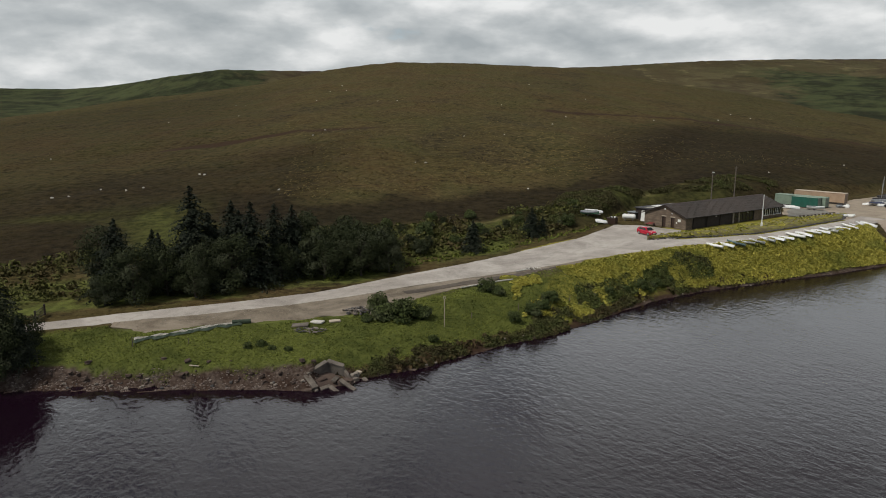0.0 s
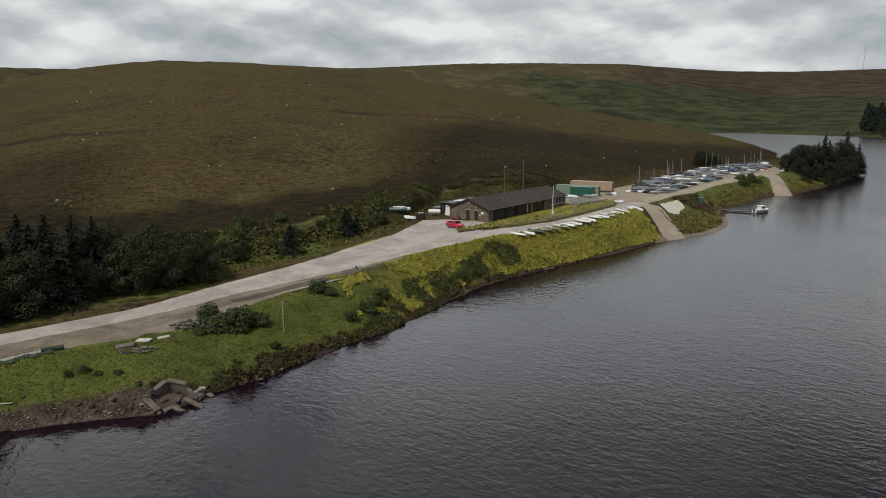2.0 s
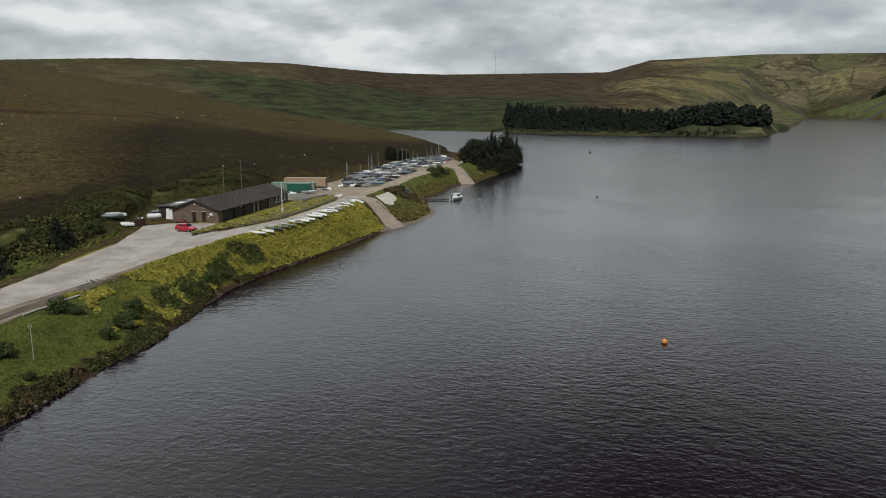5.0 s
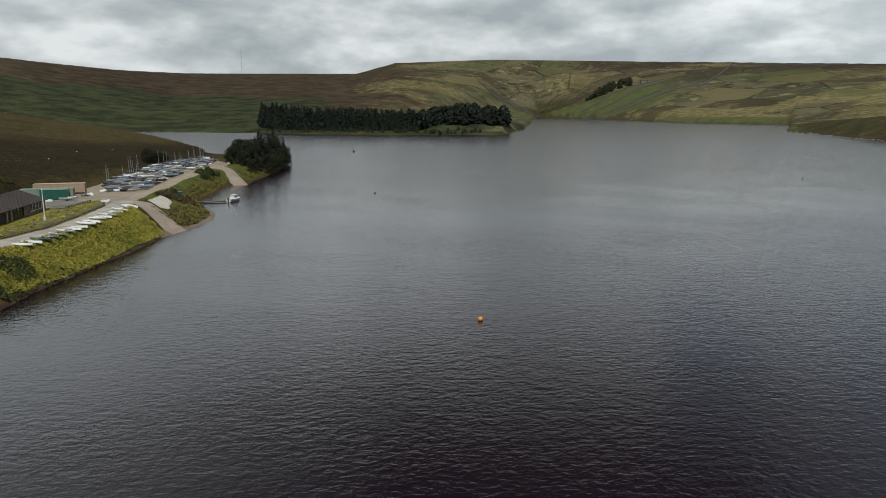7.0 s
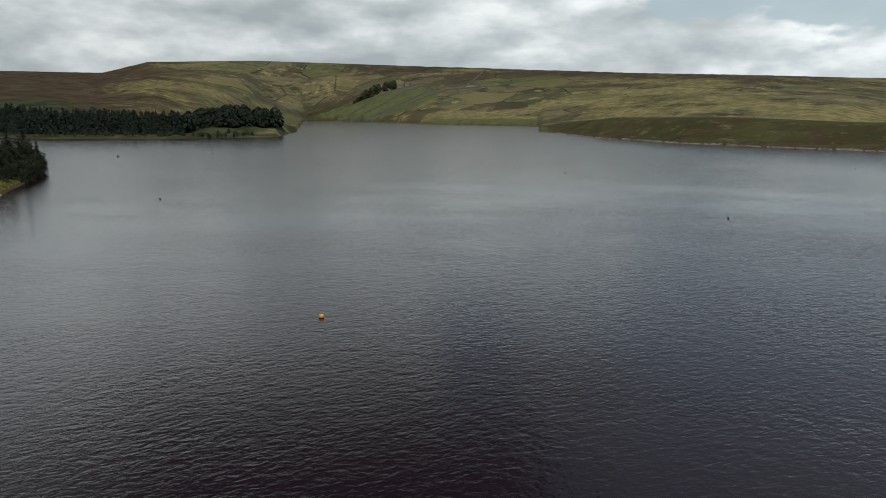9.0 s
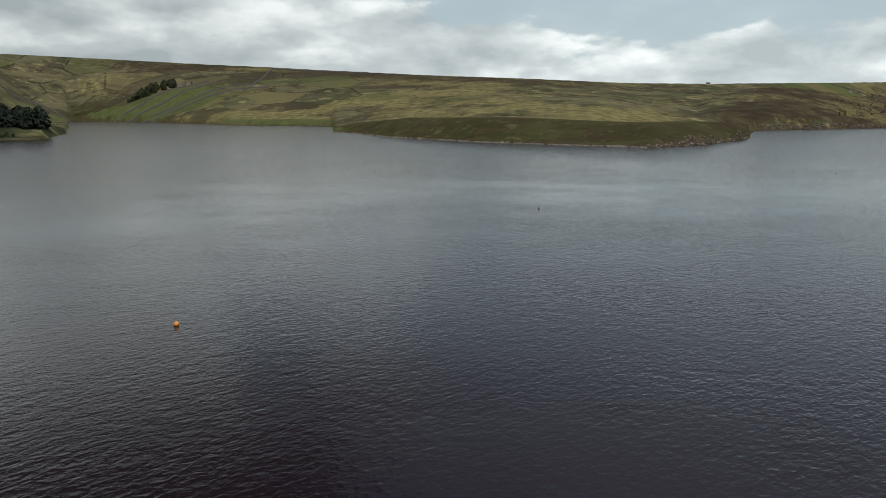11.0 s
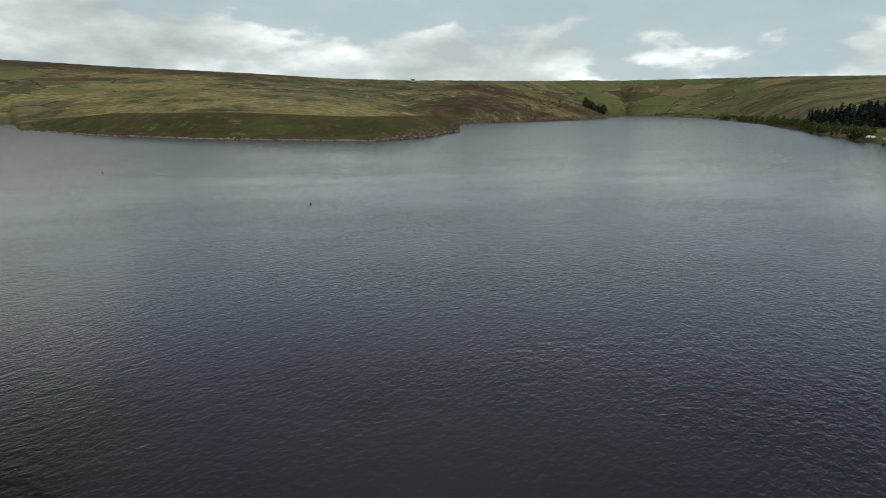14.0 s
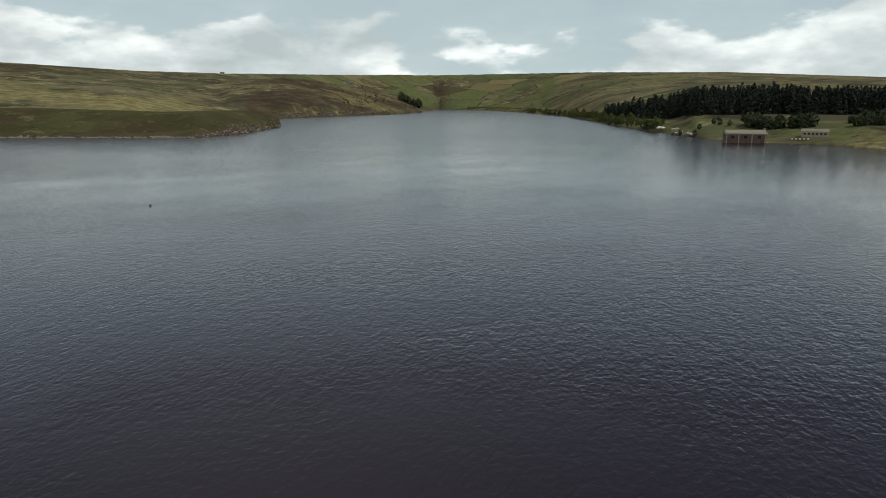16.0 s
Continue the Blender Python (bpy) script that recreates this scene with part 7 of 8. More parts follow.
def clutter():
    # bin, tank, sheds behind
    s = thing("brown_skip", standing(35.6, 149.3, -40, 0.06), "rusty brown bin store beside the forecourt", "skip")
    part("body", Shape().loft([[(-0.8, -0.6, 0), (0.8, -0.6, 0), (0.8, 0.6, 0), (-0.8, 0.6, 0)], [(-0.9, -0.7, 1.3), (0.9, -0.7, 1.3), (0.9, 0.7, 1.3), (-0.9, 0.7, 1.3)]]), BROWNDOOR, s, "dark brown sides")
    part("rim", Shape().box(-0.95, -0.75, 1.3, 0.95, -0.66, 1.38).box(-0.95, 0.66, 1.3, 0.95, 0.75, 1.38).box(-0.95, -0.66, 1.3, -0.86, 0.66, 1.38).box(0.86, -0.66, 1.3, 0.95, 0.66, 1.38), OLDWOOD, s)
    for i in range(7):
        r = random.Random(i)
        part("rubbish", Shape().lump((r.uniform(-.6, .6), r.uniform(-.45, .45), 1.42), (0.3, 0.25, 0.22), i), (WHITE, DARKRUBBLE, OLDWOOD)[i % 3], s, "loose rubbish")
    t = thing("gas_tank", standing(40.0, 153.0, -20, 0.0), "white cylindrical gas tank on feet", "tank")
    rings = []
    for x, r in ((-1.45, 0.05), (-1.4, 0.35), (-1.2, 0.55), (1.2, 0.55), (1.4, 0.35), (1.45, 0.05)):
        rings.append([(x, r * math.cos(2 * math.pi * i / 16), 0.95 + r * math.sin(2 * math.pi * i / 16)) for i in range(16)])
    part("vessel", Shape().loft(rings), WHITE, t, "", True)
    for x in (-0.8, 0.8):
        part("foot", Shape().box(x - 0.12, -0.4, -0.3, x + 0.12, 0.4, 0.5), CONCRETE, t)
    part("valve_cover", Shape().tube((0, 0, 1.45), (0, 0, 1.65), 0.2, None, 10), GREYCOVER, t)
    h = thing("small_hut", standing(42.2, 156.2, 30, -0.1), "small grey hut behind the gas tank", "hut")
    part("walls", Shape().box(-1.3, -0.9, 0, 1.3, 0.9, 1.6), OLDWOOD, h)
    part("roof", Shape().box(-1.45, -1.05, 1.6, 1.45, 1.05, 1.72, None, 0.02), GREYCOVER, h)
    # turquoise cabinet on the bank between the slipways
    k = thing("noticeboard_hut", standing(121.6, 167.2, 35, -0.05), "small dark teal hut on the grassy bank", "hut")
    part("body", Shape().box(-0.5, -0.45, -0.3, 0.5, 0.45, 1.6, None, 0.02), TEALPAINT, k)
    part("roof", Shape().box(-0.65, -0.6, 1.6, 0.65, 0.6, 1.72, None, 0.03), GREYCOVER, k, "pale flat roof")
    part("hatch", Shape().box(-0.3, -0.5, 0.8, 0.3, -0.45, 1.35), GLASSY, k)
    # heaps beside containers
    for i, (x, y, mt) in enumerate(((97.2, 175.0, GREYCOVER), (98.6, 174.2, CREAMCOVER), (90.4, 158.6, CREAMCOVER), (89.2, 159.5, GREYCOVER))):
        hp = Shape()
        r = random.Random(50 + i)
        for q in range(6):
            hp.lump((r.uniform(-.8, .8), r.uniform(-.6, .6), 0.25 + 0.2 * r.random()), (0.6, 0.5, 0.4), r.randint(0, 999), 0.35)
        single("canvas_heap", hp, mt, standing(x, y, r.uniform(0, 90), 0.05), "crumpled heap of pale canvas in the yard", "heap", "heaps of canvas")
    # pallets and low rail along the paving
    for i in range(5):
        x, y = 78.5 + i * 2.3, 155.6 + i * 1.25
        pl = thing("bench", standing(x, y, 30, 0.3), "long weathered wooden bench beside the paving", "bench", "benches by the paving")
        part("seat", Shape().box(-0.9, -0.22, 0.42, 0.9, 0.22, 0.48), OLDWOOD, pl)
        for q in (-0.7, 0.7):
            part("leg", Shape().box(q - 0.05, -0.18, -0.3, q + 0.05, 0.18, 0.42), OLDWOOD, pl)


clutter()


SHINGLE = plain("pinkish_shingle", (0.115, 0.088, 0.075), (0.19, 0.155, 0.132), 3.0, 0.9, 0.4)


def ruin():
    """The broken concrete outfall on the shore."""
    r = thing("concrete_ruin", pose(-12.0, 73.4, -0.35, 5, -6, 20), "broken concrete outfall collapsing into the water", "ruin")

    def slab(x0, y0, x1, y1, za, zb, thick, seed):
        """A worn wall from one plan point to another, its ragged top running from za to zb."""
        d = Vector((x1 - x0, y1 - y0, 0))
        n = Vector((-d.y, d.x, 0)).normalized() * thick / 2
        q, rings = random.Random(seed), []
        for k in range(9):
            p = Vector((x0, y0, 0)) + d * k / 8
            z = za + (zb - za) * k / 8 + q.uniform(-0.10, 0.06)
            o = n * q.uniform(0.85, 1.08)
            rings.append([tuple(p - o + Vector((0, 0, -0.6))), tuple(p - o + Vector((0, 0, z - 0.05))), tuple(p - o * 0.8 + Vector((0, 0, z))), tuple(p + o * 0.8 + Vector((0, 0, z))), tuple(p + o + Vector((0, 0, z - 0.05))), tuple(p + o + Vector((0, 0, -0.6)))])
        return Shape().loft(rings)

    part("back_wall", slab(-2.3, 1.5, 0.2, 2.5, 1.7, 2.15, 0.45, 1), CONCRETE, r)
    part("back_wall", slab(0.2, 2.5, 1.9, 1.6, 2.15, 1.45, 0.45, 2), CONCRETE, r)
    part("side_wall", slab(-2.3, 1.5, -1.7, -0.9, 1.6, 0.75, 0.4, 3), CONCRETE, r)
    part("side_wall", slab(1.9, 1.6, 2.2, 0.2, 1.3, 0.6, 0.35, 4), CONCRETE, r)
    for p, ln, a, b, c in (((-1.05, 2.0, 2.0), 2.7, 0, -9, 21), ((1.1, 2.1, 1.92), 1.9, 2, 20, -27), ((-2.05, 0.4, 1.3), 2.3, 0, 16, -76)):
        part("coping", Shape().box(-ln / 2, -0.34, -0.09, ln / 2, 0.34, 0.09, pose(*p, a, b, c), 0.035), CONCRETE, r, "worn pale concrete coping")
    for x, y, z, a, b, c, ln in ((1.6, -0.9, 0.55, 8, 16, -58, 2.3), (0.2, -1.3, 0.40, 6, 15, -62, 1.9), (-0.7, -0.3, 0.55, 22, 10, 30, 1.4), (-1.6, -1.5, 0.35, 10, 6, 12, 1.5), (0.6, 0.7, 0.75, 30, 12, 60, 1.5)):
        part("fallen_slab", Shape().box(-ln / 2, -0.24, -0.11, ln / 2, 0.24, 0.11, pose(x, y, z, a, b, c), 0.03), CONCRETE, r, "tilted fallen concrete beam")
    part("silted_floor", Shape().lump((0, 0.6, 0.1), (2.6, 2.4, 0.7), 71, 0.25, 3), MUD, r, "dark wet mud inside the chamber")
    rnd = random.Random(8)
    for i in range(10):
        part("mud_clod", Shape().lump((rnd.uniform(-3.6, 2.0), rnd.uniform(-0.8, 2.0), rnd.uniform(0.1, 0.9)), (rnd.uniform(.4, .9), rnd.uniform(.4, .8), rnd.uniform(.3, .6)), 60 + i, 0.4, 2), MUD, r, "dark clod of fallen earth")
    for i in range(9):
        x, y = -9.6 + rnd.uniform(-1.0, 1.4), 75.6 + rnd.uniform(-0.9, 1.6)
        single("boulder", Shape().lump((0, 0, 0.1), (rnd.uniform(.35, .6), rnd.uniform(.3, .5), rnd.uniform(.25, .45)), 100 + i, 0.3, 2), (PALETRIM, ROCK, CONCRETE)[i % 3], standing(x, y, rnd.uniform(0, 90)), "pale boulder at the foot of the bank", "boulder", "boulders by the ruin")
    for i in range(60):
        x = rnd.uniform(-46, -8)
        y = 72.4 + rnd.uniform(0, 1.3) + (1.5 if x > -12 else 0)
        s = rnd.uniform(0.08, 0.3)
        single("stone", Shape().lump((0, 0, s * 0.3), (s * 1.2, s, s * 0.7), 300 + i), (ROCK, MUD, MUD, DARKRUBBLE)[i % 4], standing(x, y), "stone on the muddy strand", "stone", "stones on the strand")
    shingle, clods = Shape(), Shape()
    for i in range(900):
        x = rnd.uniform(-46, -13)
        y = 71.7 + rnd.random() ** 1.3 * 2.6
        z = zg(x, y)
        if z < 0.02:
            continue
        q = rnd.uniform(0.04, 0.12)
        shingle.lump((x, y, z + q * 0.3), (q * 1.4, q, q * 0.7), i)
    for i in range(34):
        x = rnd.uniform(-45, -13)
        y = 73.4 + rnd.uniform(-0.4, 2.2)
        q = rnd.uniform(0.12, 0.36)
        clods.lump((x, y, zg(x, y) + q * 0.2), (q * 1.4, q, q * 0.8), 4000 + i, 0.45, 2)
    tagged(new("strand_shingle", shingle.mesh("strand_shingle", SHINGLE)), "pinkish grey shingle on the muddy strand", "shingle", kind="stuff")
    tagged(new("earth_clods", clods.mesh("earth_clods", MUD)), "clods of dark earth fallen from the bank", "earth", kind="stuff")
    single("driftwood", Shape().tube((-0.9, 0, 0.1), (0.9, 0.2, 0.16), 0.1, 0.06), PALETRIM, standing(-27.5, 74.6, -20), "pale driftwood log on the mud", "driftwood")
    # stones along the rest of the shoreline
    for i in range(60):
        k = rnd.uniform(9, 21.5)
        j = int(k)
        a, b = Vector(SHORE[j]), Vector(SHORE[j + 1])
        p = a + (b - a) * (k - j)
        n = Vector((-(b - a).y, (b - a).x)).normalized()
        p += n * rnd.uniform(0.0, 2.0)
        s = rnd.uniform(0.10, 0.28)
        single("stone", Shape().lump((0, 0, s * 0.2), (s * 1.2, s, s * 0.7), 500 + i), (ROCK, MUD, ROCK)[i % 3], standing(p.x, p.y), "grey stone at the waterline", "stone", "stones at the waterline")


ruin()


def bank_things():
    rnd = random.Random(21)
    for i, (x, y, t) in enumerate(((-17.6, 85.2, 4), (-15.7, 86.5, -24), (-13.6, 87.0, 12))):
        single("concrete_slab", Shape().box(-1.0 + 0.15 * i, -0.55 + 0.1 * i, 0, 1.0 - 0.15 * i, 0.55 - 0.1 * i, 0.18, None, 0.03), (CONCRETE, PALEROCK, PALETRIM)[i], pose(x, y, zg(x, y) + 0.02, 4, -3, t), "pale concrete slab lying on the grass", "slab", "slabs on the grass")

    def heap(x, y, n, w, mats, label, size, top):
        h = thing("rubble_heap", standing(x, y), label, "rubble", "rubble heaps on the bank")
        for k, mt in enumerate(mats):
            s = Shape()
            for q in range(n):
                a, r = rnd.uniform(0, 6.28), rnd.random() ** 0.6
                s.lump((math.cos(a) * r * w, math.sin(a) * r * w * 0.6, top * (1 - r) * rnd.random() + 0.1), (size * rnd.uniform(.5, 1.3), size * rnd.uniform(.5, 1), size * rnd.uniform(.3, .7)), rnd.randint(0, 99999))
            tagged(part("rubble", s, mt, h), kind="stuff")
    heap(-10.6, 90.6, 34, 2.6, (DARKRUBBLE, ROCK, CONCRETE), "heap of dark rubble beside the track", 0.32, 0.8)
    heap(-16.2, 83.8, 26, 2.0, (DARKRUBBLE, ROCK), "low heap of dark rubble on the grass", 0.22, 0.4)
    heap(-8.4, 90.0, 10, 1.4, (PALEROCK, CONCRETE), "pale broken stone beside the rubble", 0.24, 0.4)
    heap(14.6, 111.0, 10, 1.3, (PALEROCK, CONCRETE), "pale broken kerb stones on the verge", 0.22, 0.3)
    # torn sheeting with green net beside the track
    line = resample([(-36.5, 81.2), (-33.5, 82.6), (-30.5, 84.0), (-28.0, 85.4), (-25.4, 86.4)], 40)
    s = thing("torn_sheeting", pose(0, 0, 0), "crumpled strip of torn pale sheeting beside the track", "sheeting")
    rings, net = [], []
    for i, (x, y) in enumerate(line):
        h = 0.08 + 0.07 * math.sin(i * 0.9) + 0.05 * math.sin(i * 2.3)
        z = zg(x, y) + 0.04
        w = 0.42 + 0.26 * math.sin(i * 0.75 + 1) + 0.1 * math.sin(i * 1.9)
        rings.append([(x + 0.3, y - w, z), (x + 0.15, y - w * 0.3, z + h), (x - 0.1, y + w * 0.35, z + h * 0.7), (x - 0.2, y + w, z + 0.02)])
        net.append([(x + 0.5, y - w - 0.7 - 0.2 * math.sin(i), z), (x + 0.4, y - w - 0.2, z + 0.16 + 0.1 * math.sin(i * 1.7)), (x + 0.3, y - w + 0.12, z + 0.08)])
    part("sheet", Shape().loft(rings, False, False), TARP, s)
    part("net", Shape().loft(net, False, False), GREENNET, s, "dark green netting under the sheet")
    part("net_roll", Shape().tube((-26.2, 85.9, zg(-26, 86) + 0.25), (-24.0, 86.5, zg(-24, 86.5) + 0.25), 0.28, None, 9), GREENNET, s, "rolled green netting")
    # pale edging pipes along the verge
    for pts in (((2.6, 100.9), (4.6, 102.1), (6.4, 102.9)), ((6.6, 103.1), (8.4, 104.3), (10.8, 105.2)), ((11.5, 110.0), (13.6, 110.8))):
        sh = Shape()
        for a, b in zip(pts, pts[1:]):
            sh.tube((*a, zg(*a) + 0.2), (*b, zg(*b) + 0.2), 0.11, None, 7)
        single("verge_pipe", sh, PALEROCK, pose(0, 0, 0), "pale pipe lying along the edge of the track", "pipe", "pipes on the verge")
    # tall pale depth post on the bank and small posts
    p = thing("marker_post", standing(0.2, 87.4), "tall pale wooden marker post on the bank", "post")
    part("post", Shape().tube((0, 0, -0.4), (0, 0, 3.6), 0.055, 0.05, 8), PALETRIM, p)
    ring = Shape()
    ring.loft([[(0.17 * math.cos(2 * math.pi * i / 12) * (1 + 0.28 * math.cos(v)), 0.05 * math.sin(v), 3.75 + 0.17 * math.sin(2 * math.pi * i / 12) * (1 + 0.28 * math.cos(v))) for v in [k * math.pi / 3 for k in range(6)]] for i in range(13)], True, False)
    part("ring", ring, PALETRIM, p, "pale ring on top")
    for x, y, h in ((-35.8, 79.2, 1.1), (-44.5, 75.0, 1.0), (-29.6, 80.0, 0.7), (18.5, 101.5, 0.9), (10.4, 95.6, 0.9), (22.8, 104.6, 1.0), (3.8, 91.6, 0.8)):
        single("fence_post", Shape().tube((0, 0, -0.3), (0.03, 0, h), 0.06, 0.05, 6), OLDWOOD, standing(x, y), "weathered wooden fence post on the bank", "post", "old fence posts")
    # field gate at the end of the track
    g = thing("field_gate", standing(-51.3, 88.2, 100), "dark wooden field gate beside the track", "gate")
    for x in (-1.6, 1.6):
        part("gate_post", Shape().box(x - 0.1, -0.1, -0.4, x + 0.1, 0.1, 1.55, None, 0.02), DARKWOOD, g)
    for z in (0.3, 0.6, 0.9, 1.2):
        part("rail", Shape().box(-1.5, -0.03, z, 1.5, 0.03, z + 0.09), DARKWOOD, g)
    part("brace", Shape().box(-0.05, -0.05, 0, 0.05, -0.03, 2.9, pose(-1.4, 0, 0.32, 0, 72, 0)), DARKWOOD, g)
    # pale stones and boulders on the hillside
    def hill_stone(x, y, s, turn, seed):
        single("hill_stone", Shape().lump((0, 0, s * 0.35), (s * 1.5, s, s * 0.8), 900 + seed, 0.3, 2), PALEROCK, standing(x, y, turn), "pale stone among the moor grass", "stone", "pale stones on the hillside")

    for i in range(46):
        a, r = rnd.uniform(-40, 26), rnd.uniform(150, 420)
        if r < float(np.interp(a, FOOT_AZ, FOOT_R)) + 25:
            continue
        x, y = HUB[0] - r * math.sin(radians(a)), HUB[1] + r * math.cos(radians(a))
        s, turn = rnd.uniform(0.14, 0.28), rnd.uniform(0, 180)
        if a < -4 or r > 290:
            hill_stone(x, y, s, turn, i)
    for i, (x, y) in enumerate(((-85, 178), (-77, 174), (-74, 177), (-93, 170), (-90, 172), (-132, 243), (-65, 192), (-63, 190), (-38, 166), (-41, 253), (-43, 240))):
        hill_stone(x, y, 0.24 + 0.03 * (i % 4), 37 * i, 960 + i)


bank_things()


# ---------------------------------------------------------------- far buildings, walls, mast
def far_things():
    def at(a, r):
        return HUB[0] - r * math.sin(radians(a)), HUB[1] + r * math.cos(radians(a))
    x, y = 184.5, -441.0
    v = thing("valve_house", pose(x, y, 0.0, 0, 0, 36), "reddish stone waterworks building with pale bands", "building")
    part("walls", Shape().box(-13, -4.5, -2, 13, 4.5, 5.6), REDDISHWALL, v)
    part("cornice", Shape().box(-13.4, -4.9, 5.6, 13.4, 4.9, 6.3), PALETRIM, v, "pale stone cornice")
    for q in (-12.6, -4.2, 4.2, 12.0):
        for y0 in (4.5, -4.8):
            part("pilaster", Shape().box(q, y0, -1, q + 0.7, y0 + 0.3, 5.6), PALETRIM, v, "pale upright strip")
    part("roof", Shape().add([(-13.6, -5.1, 6.3), (13.6, -5.1, 6.3), (13.6, 5.1, 6.3), (-13.6, 5.1, 6.3), (-12.5, 0, 8.6), (12.5, 0, 8.6)], [(0, 1, 5, 4), (2, 3, 4, 5), (1, 2, 5), (3, 0, 4), (3, 2, 1, 0)]), ROOFFAR, v, "mossy pitched roof")
    for q in (-8.6, 0.2, 8.4):
        for y0 in (4.46, -4.56):
            part("opening", Shape().box(q - 1.0, y0, 3.0, q + 1.0, y0 + 0.1, 4.8), GLASSY, v, "dark window")
    part("chimney", Shape().box(-13.2, -0.6, 6.0, -12.0, 0.6, 9.6), PALETRIM, v)
    x, y = at(-161.1, 531)
    s = thing("shore_shed", standing(x, y, -162 + 180), "pale green-grey shed with a row of windows", "shed")
    part("walls", Shape().box(-8, -2.5, -1, 8, 2.5, 3.4), PALETRIM, s)
    part("roof", Shape().add([(-8.5, -3, 3.4), (8.5, -3, 3.4), (8.5, 3, 3.4), (-8.5, 3, 3.4), (-8.5, 0, 5.2), (8.5, 0, 5.2)], [(0, 1, 5, 4), (2, 3, 4, 5), (1, 2, 5), (3, 0, 4), (3, 2, 1, 0)]), ROOFFAR, s)
    for k in range(6):
        for y0 in (2.46, -2.56):
            part("window", Shape().box(-7 + k * 2.5, y0, 1.3, -5.6 + k * 2.5, y0 + 0.1, 2.4), GLASSY, s)
    for k in range(5):
        x, y = at(-159.6 - k * 0.26, 517 - k * 0.4)
        single("white_dinghy_far", Shape().loft(hull_shape(2.6, 1.2, 0.8)), WHITE, pose(x, y, zg(x, y) + 0.2, 0, 0, 110), "small white boat on the far shore", "boat", "boats on the far shore")
    for k in range(8):
        a = -149.3 - 0.55 * k + (0.3 if k % 2 else 0)
        x, y = at(a, front(a) + (30 if k < 5 else 9))
        single("pale_outcrop", Shape().lump((0, 0, 0.4), (4.5, 2.4, 1.2), 40 + k, 0.3, 2), PALEROCK, standing(x, y, a), "pale stone outcrop near the far shore", "rock", "pale outcrops")
    # rocky shoreline of the peninsula and cliff
    rnd = random.Random(5)
    rocks, cliff = Shape(), Shape()
    for i in range(330):
        a = rnd.uniform(-120.8, -89.4)
        x, y = at(a, front(a) + rnd.uniform(-3, 5))
        rocks.lump((x, y, max(0.1, zg(x, y))), (rnd.uniform(.6, 2.2), rnd.uniform(.6, 1.6), rnd.uniform(.4, 1.0)), i)
    single("shore_rocks", rocks, ROCK, pose(0, 0, 0), "broken grey rocks along the far waterline", "rocks", kind="stuff")
    for i in range(230):
        a = rnd.choice((rnd.uniform(-120.9, -116.5), rnd.uniform(-133, -121.3), rnd.uniform(-129, -121.3)))
        d = rnd.uniform(0, 16)
        x, y = at(a, front(a) + d)
        k = 1 if a > -121 else 1.7
        cliff.lump((x, y, zg(x, y)), (k * rnd.uniform(1, 3), k * rnd.uniform(1, 2.4), k * rnd.uniform(.8, 2.4)), 700 + i)
    single("cliff_rocks", cliff, CRAG, pose(0, 0, 0), "broken reddish brown crags above the water", "crags", kind="stuff")
    # hill farm and its walls
    for i, (a, r, w) in enumerate(((-77.9, 2235, 16), (-78.5, 2250, 12), (-78.9, 2225, 9))):
        x, y = at(a, r)
        f = thing("farm_building", standing(x, y, a + 20 * i), "distant grey stone farm building", "building", "hill farm buildings")
        part("walls", Shape().box(-w / 2, -4, -3, w / 2, 4, 6), ROCK, f)
        part("roof", Shape().add([(-w / 2 - .5, -4.6, 6), (w / 2 + .5, -4.6, 6), (w / 2 + .5, 4.6, 6), (-w / 2 - .5, 4.6, 6), (-w / 2 - .5, 0, 9.6), (w / 2 + .5, 0, 9.6)], [(0, 1, 5, 4), (2, 3, 4, 5), (1, 2, 5), (3, 0, 4), (3, 2, 1, 0)]), SLATE, f)
        for q in (-w / 4, w / 4):
            part("window", Shape().box(q - 1, 3.95, 2.5, q + 1, 4.05, 4.2), GLASSY, f)
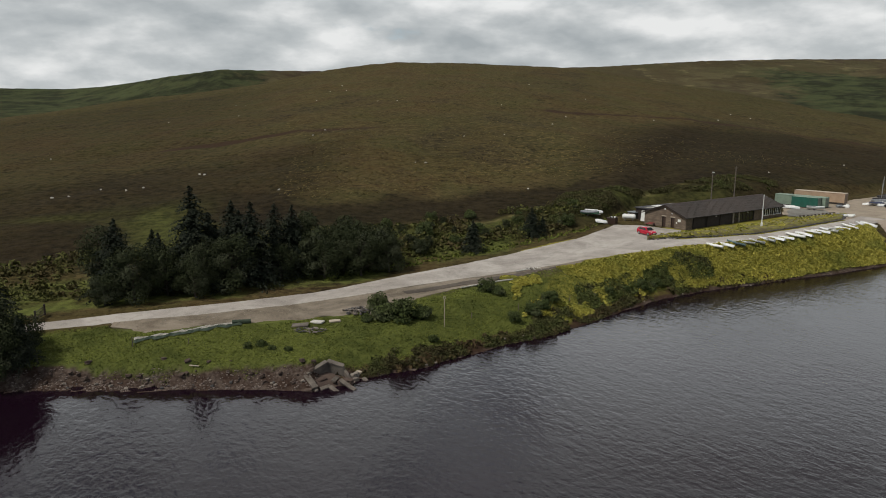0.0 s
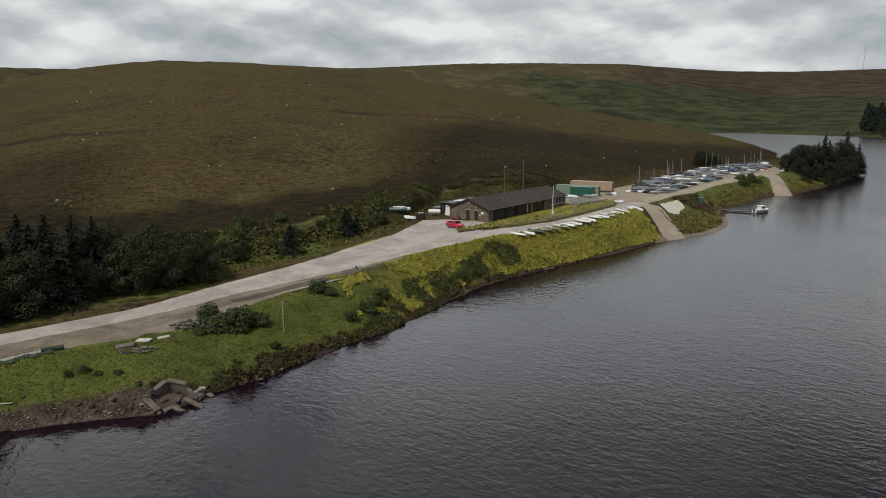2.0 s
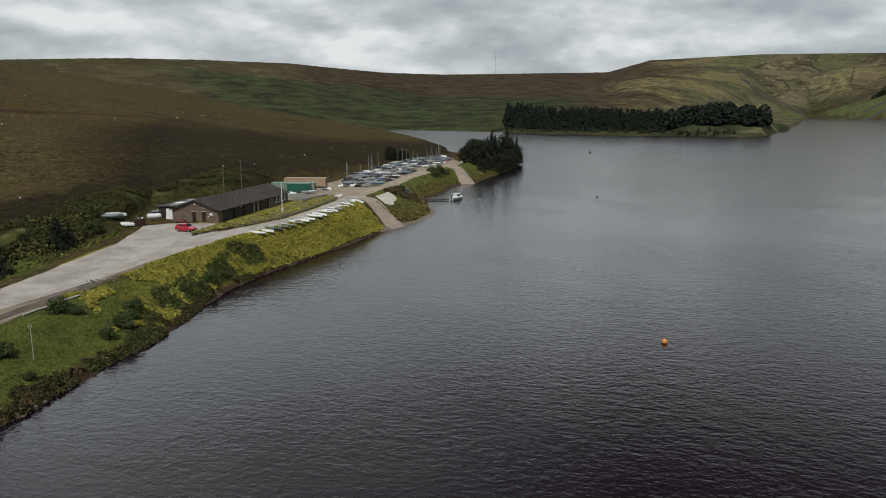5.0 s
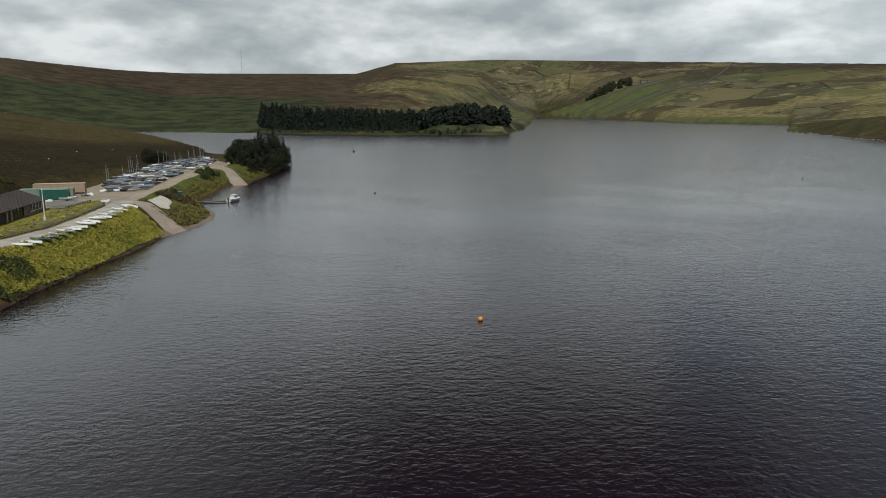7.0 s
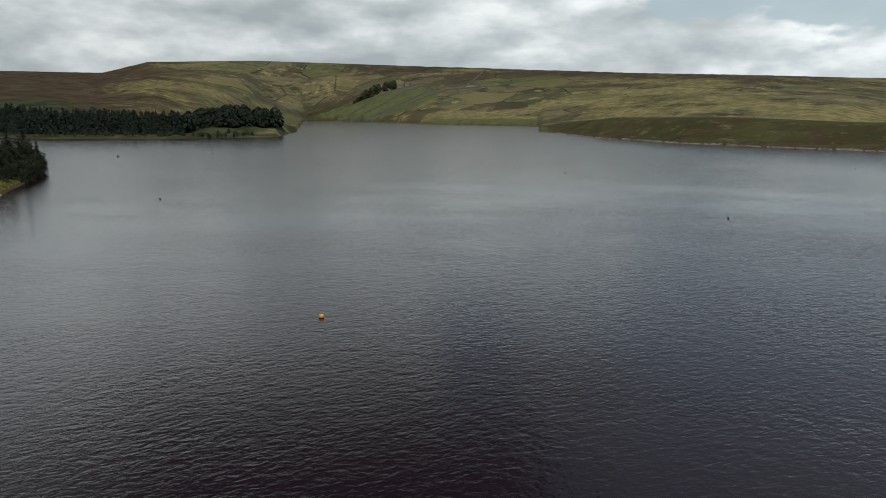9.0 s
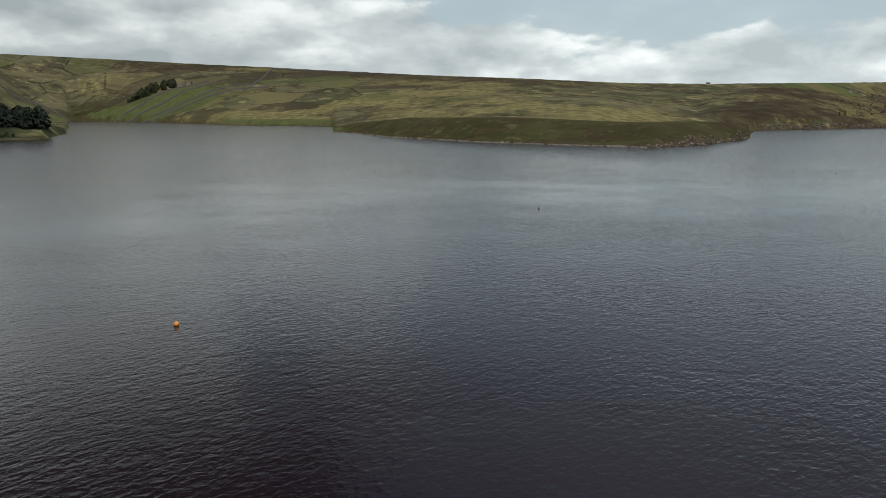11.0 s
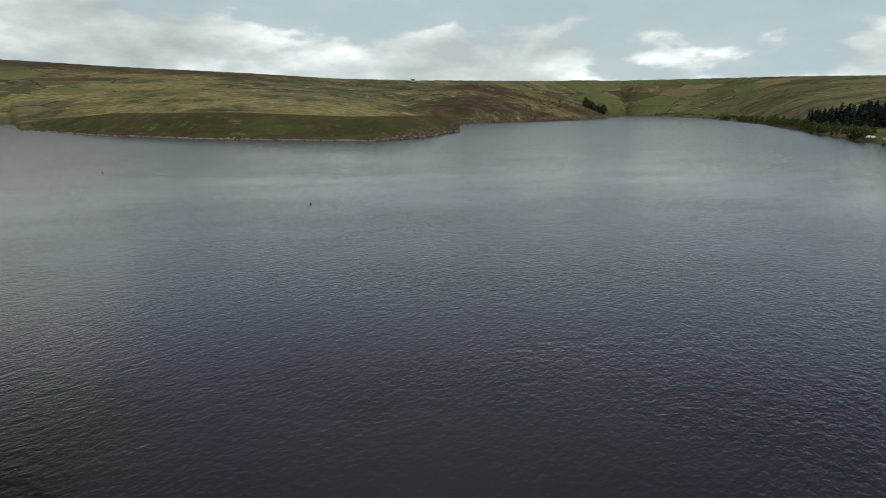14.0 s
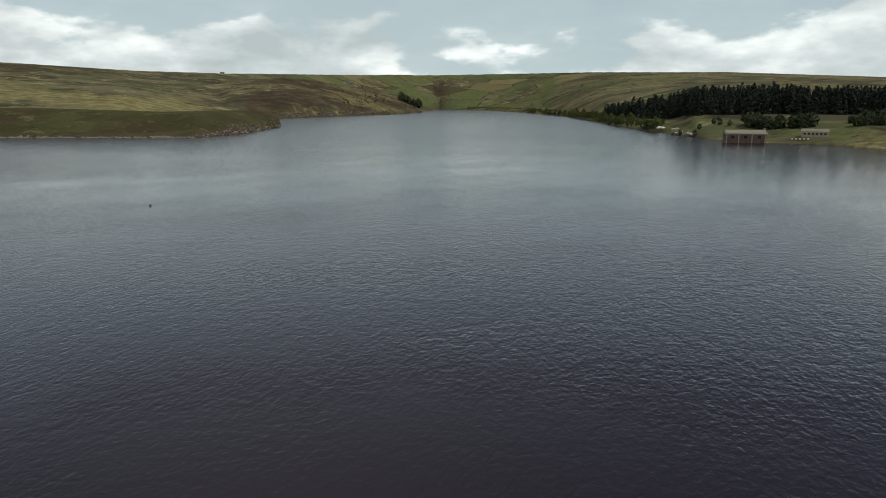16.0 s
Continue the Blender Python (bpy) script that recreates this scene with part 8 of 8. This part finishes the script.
    for i, (a, r) in enumerate(((-121.2, 2310), (-123.6, 2500), (-126.8, 3050), (-127.1, 3070), (-117.6, 2330))):
        x, y = at(a, r)
        f = thing("skyline_house", standing(x, y, a), "tiny house standing on the skyline", "building", "houses on the skyline")
        k = 1 + 0.3 * (i % 2)
        part("walls", Shape().box(-6 * k, -4, -3, 6 * k, 4, 5), (PALETRIM, ROCK)[i % 2], f)
        part("roof", Shape().add([(-6.5 * k, -4.5, 5), (6.5 * k, -4.5, 5), (6.5 * k, 4.5, 5), (-6.5 * k, 4.5, 5), (-6 * k, 0, 8.5), (6 * k, 0, 8.5)], [(0, 1, 5, 4), (2, 3, 4, 5), (1, 2, 5), (3, 0, 4), (3, 2, 1, 0)]), SLATE, f)

    def wall(points, label):
        p = resample(points, max(8, int(sum(math.dist(a, b) for a, b in zip(points, points[1:])) / 18)))
        rings = []
        for k, (x, y) in enumerate(p):
            t = p[min(k + 1, len(p) - 1)] - p[max(k - 1, 0)]
            n = np.array([-t[1], t[0]]) / (np.linalg.norm(t) + 1e-6) * 2.2
            z = zg(x, y)
            h = 3.2 + 0.6 * rnd.random()
            rings.append([(x - n[0], y - n[1], z - 1), (x - n[0] * .6, y - n[1] * .6, z + h), (x + n[0] * .6, y + n[1] * .6, z + h), (x + n[0], y + n[1], z - 1)])
        single("field_wall", Shape().loft(rings, True, True), DARKRUBBLE, pose(0, 0, 0), label, "wall", "far field walls")
    lab = "dark dry-stone field wall on the far hillside"
    for pts in (((-70.8, 1980), (-73.5, 2060), (-76.2, 2180), (-80, 2230)), ((-72.2, 1960), (-75, 2020), (-78.2, 2130), (-80.5, 2200)), ((-73.6, 1890), (-76.8, 1950), (-80, 2060), (-83, 2150)),
                ((-74.6, 1870), (-78, 1930), (-81, 2010), (-84.5, 2090)),
                ((-82.5, 2000), (-84, 2300), (-84.6, 2580)), ((-84.6, 2580), (-88, 2500), (-92, 2440)), ((-66, 2300), (-69, 2250), (-71.5, 2120))):
        wall([at(a, r) for a, r in pts], lab)
    x, y = at(-47.9, 3300)
    m = thing("radio_mast", pose(x, y, 100), "tall thin guyed radio mast on the moor", "mast")
    # pale alloy puts the distant haze into the mast's colour
    part("tower", Shape().tube((0, 0, -30), (0, 0, 175), 0.75, 0.6, 6), ALLOY, m)
    part("guy_wires", Shape().tube((0, 0, 150), (110, 0, -10), 0.12, None, 3).tube((0, 0, 150), (-60, 90, -10), 0.12, None, 3).tube((0, 0, 150), (-60, -90, -10), 0.12, None, 3), STEEL, m)


ROOFFAR = plain("mossy_roof", (0.15, 0.138, 0.10), (0.195, 0.175, 0.13), 0.3, 0.9)
far_things()
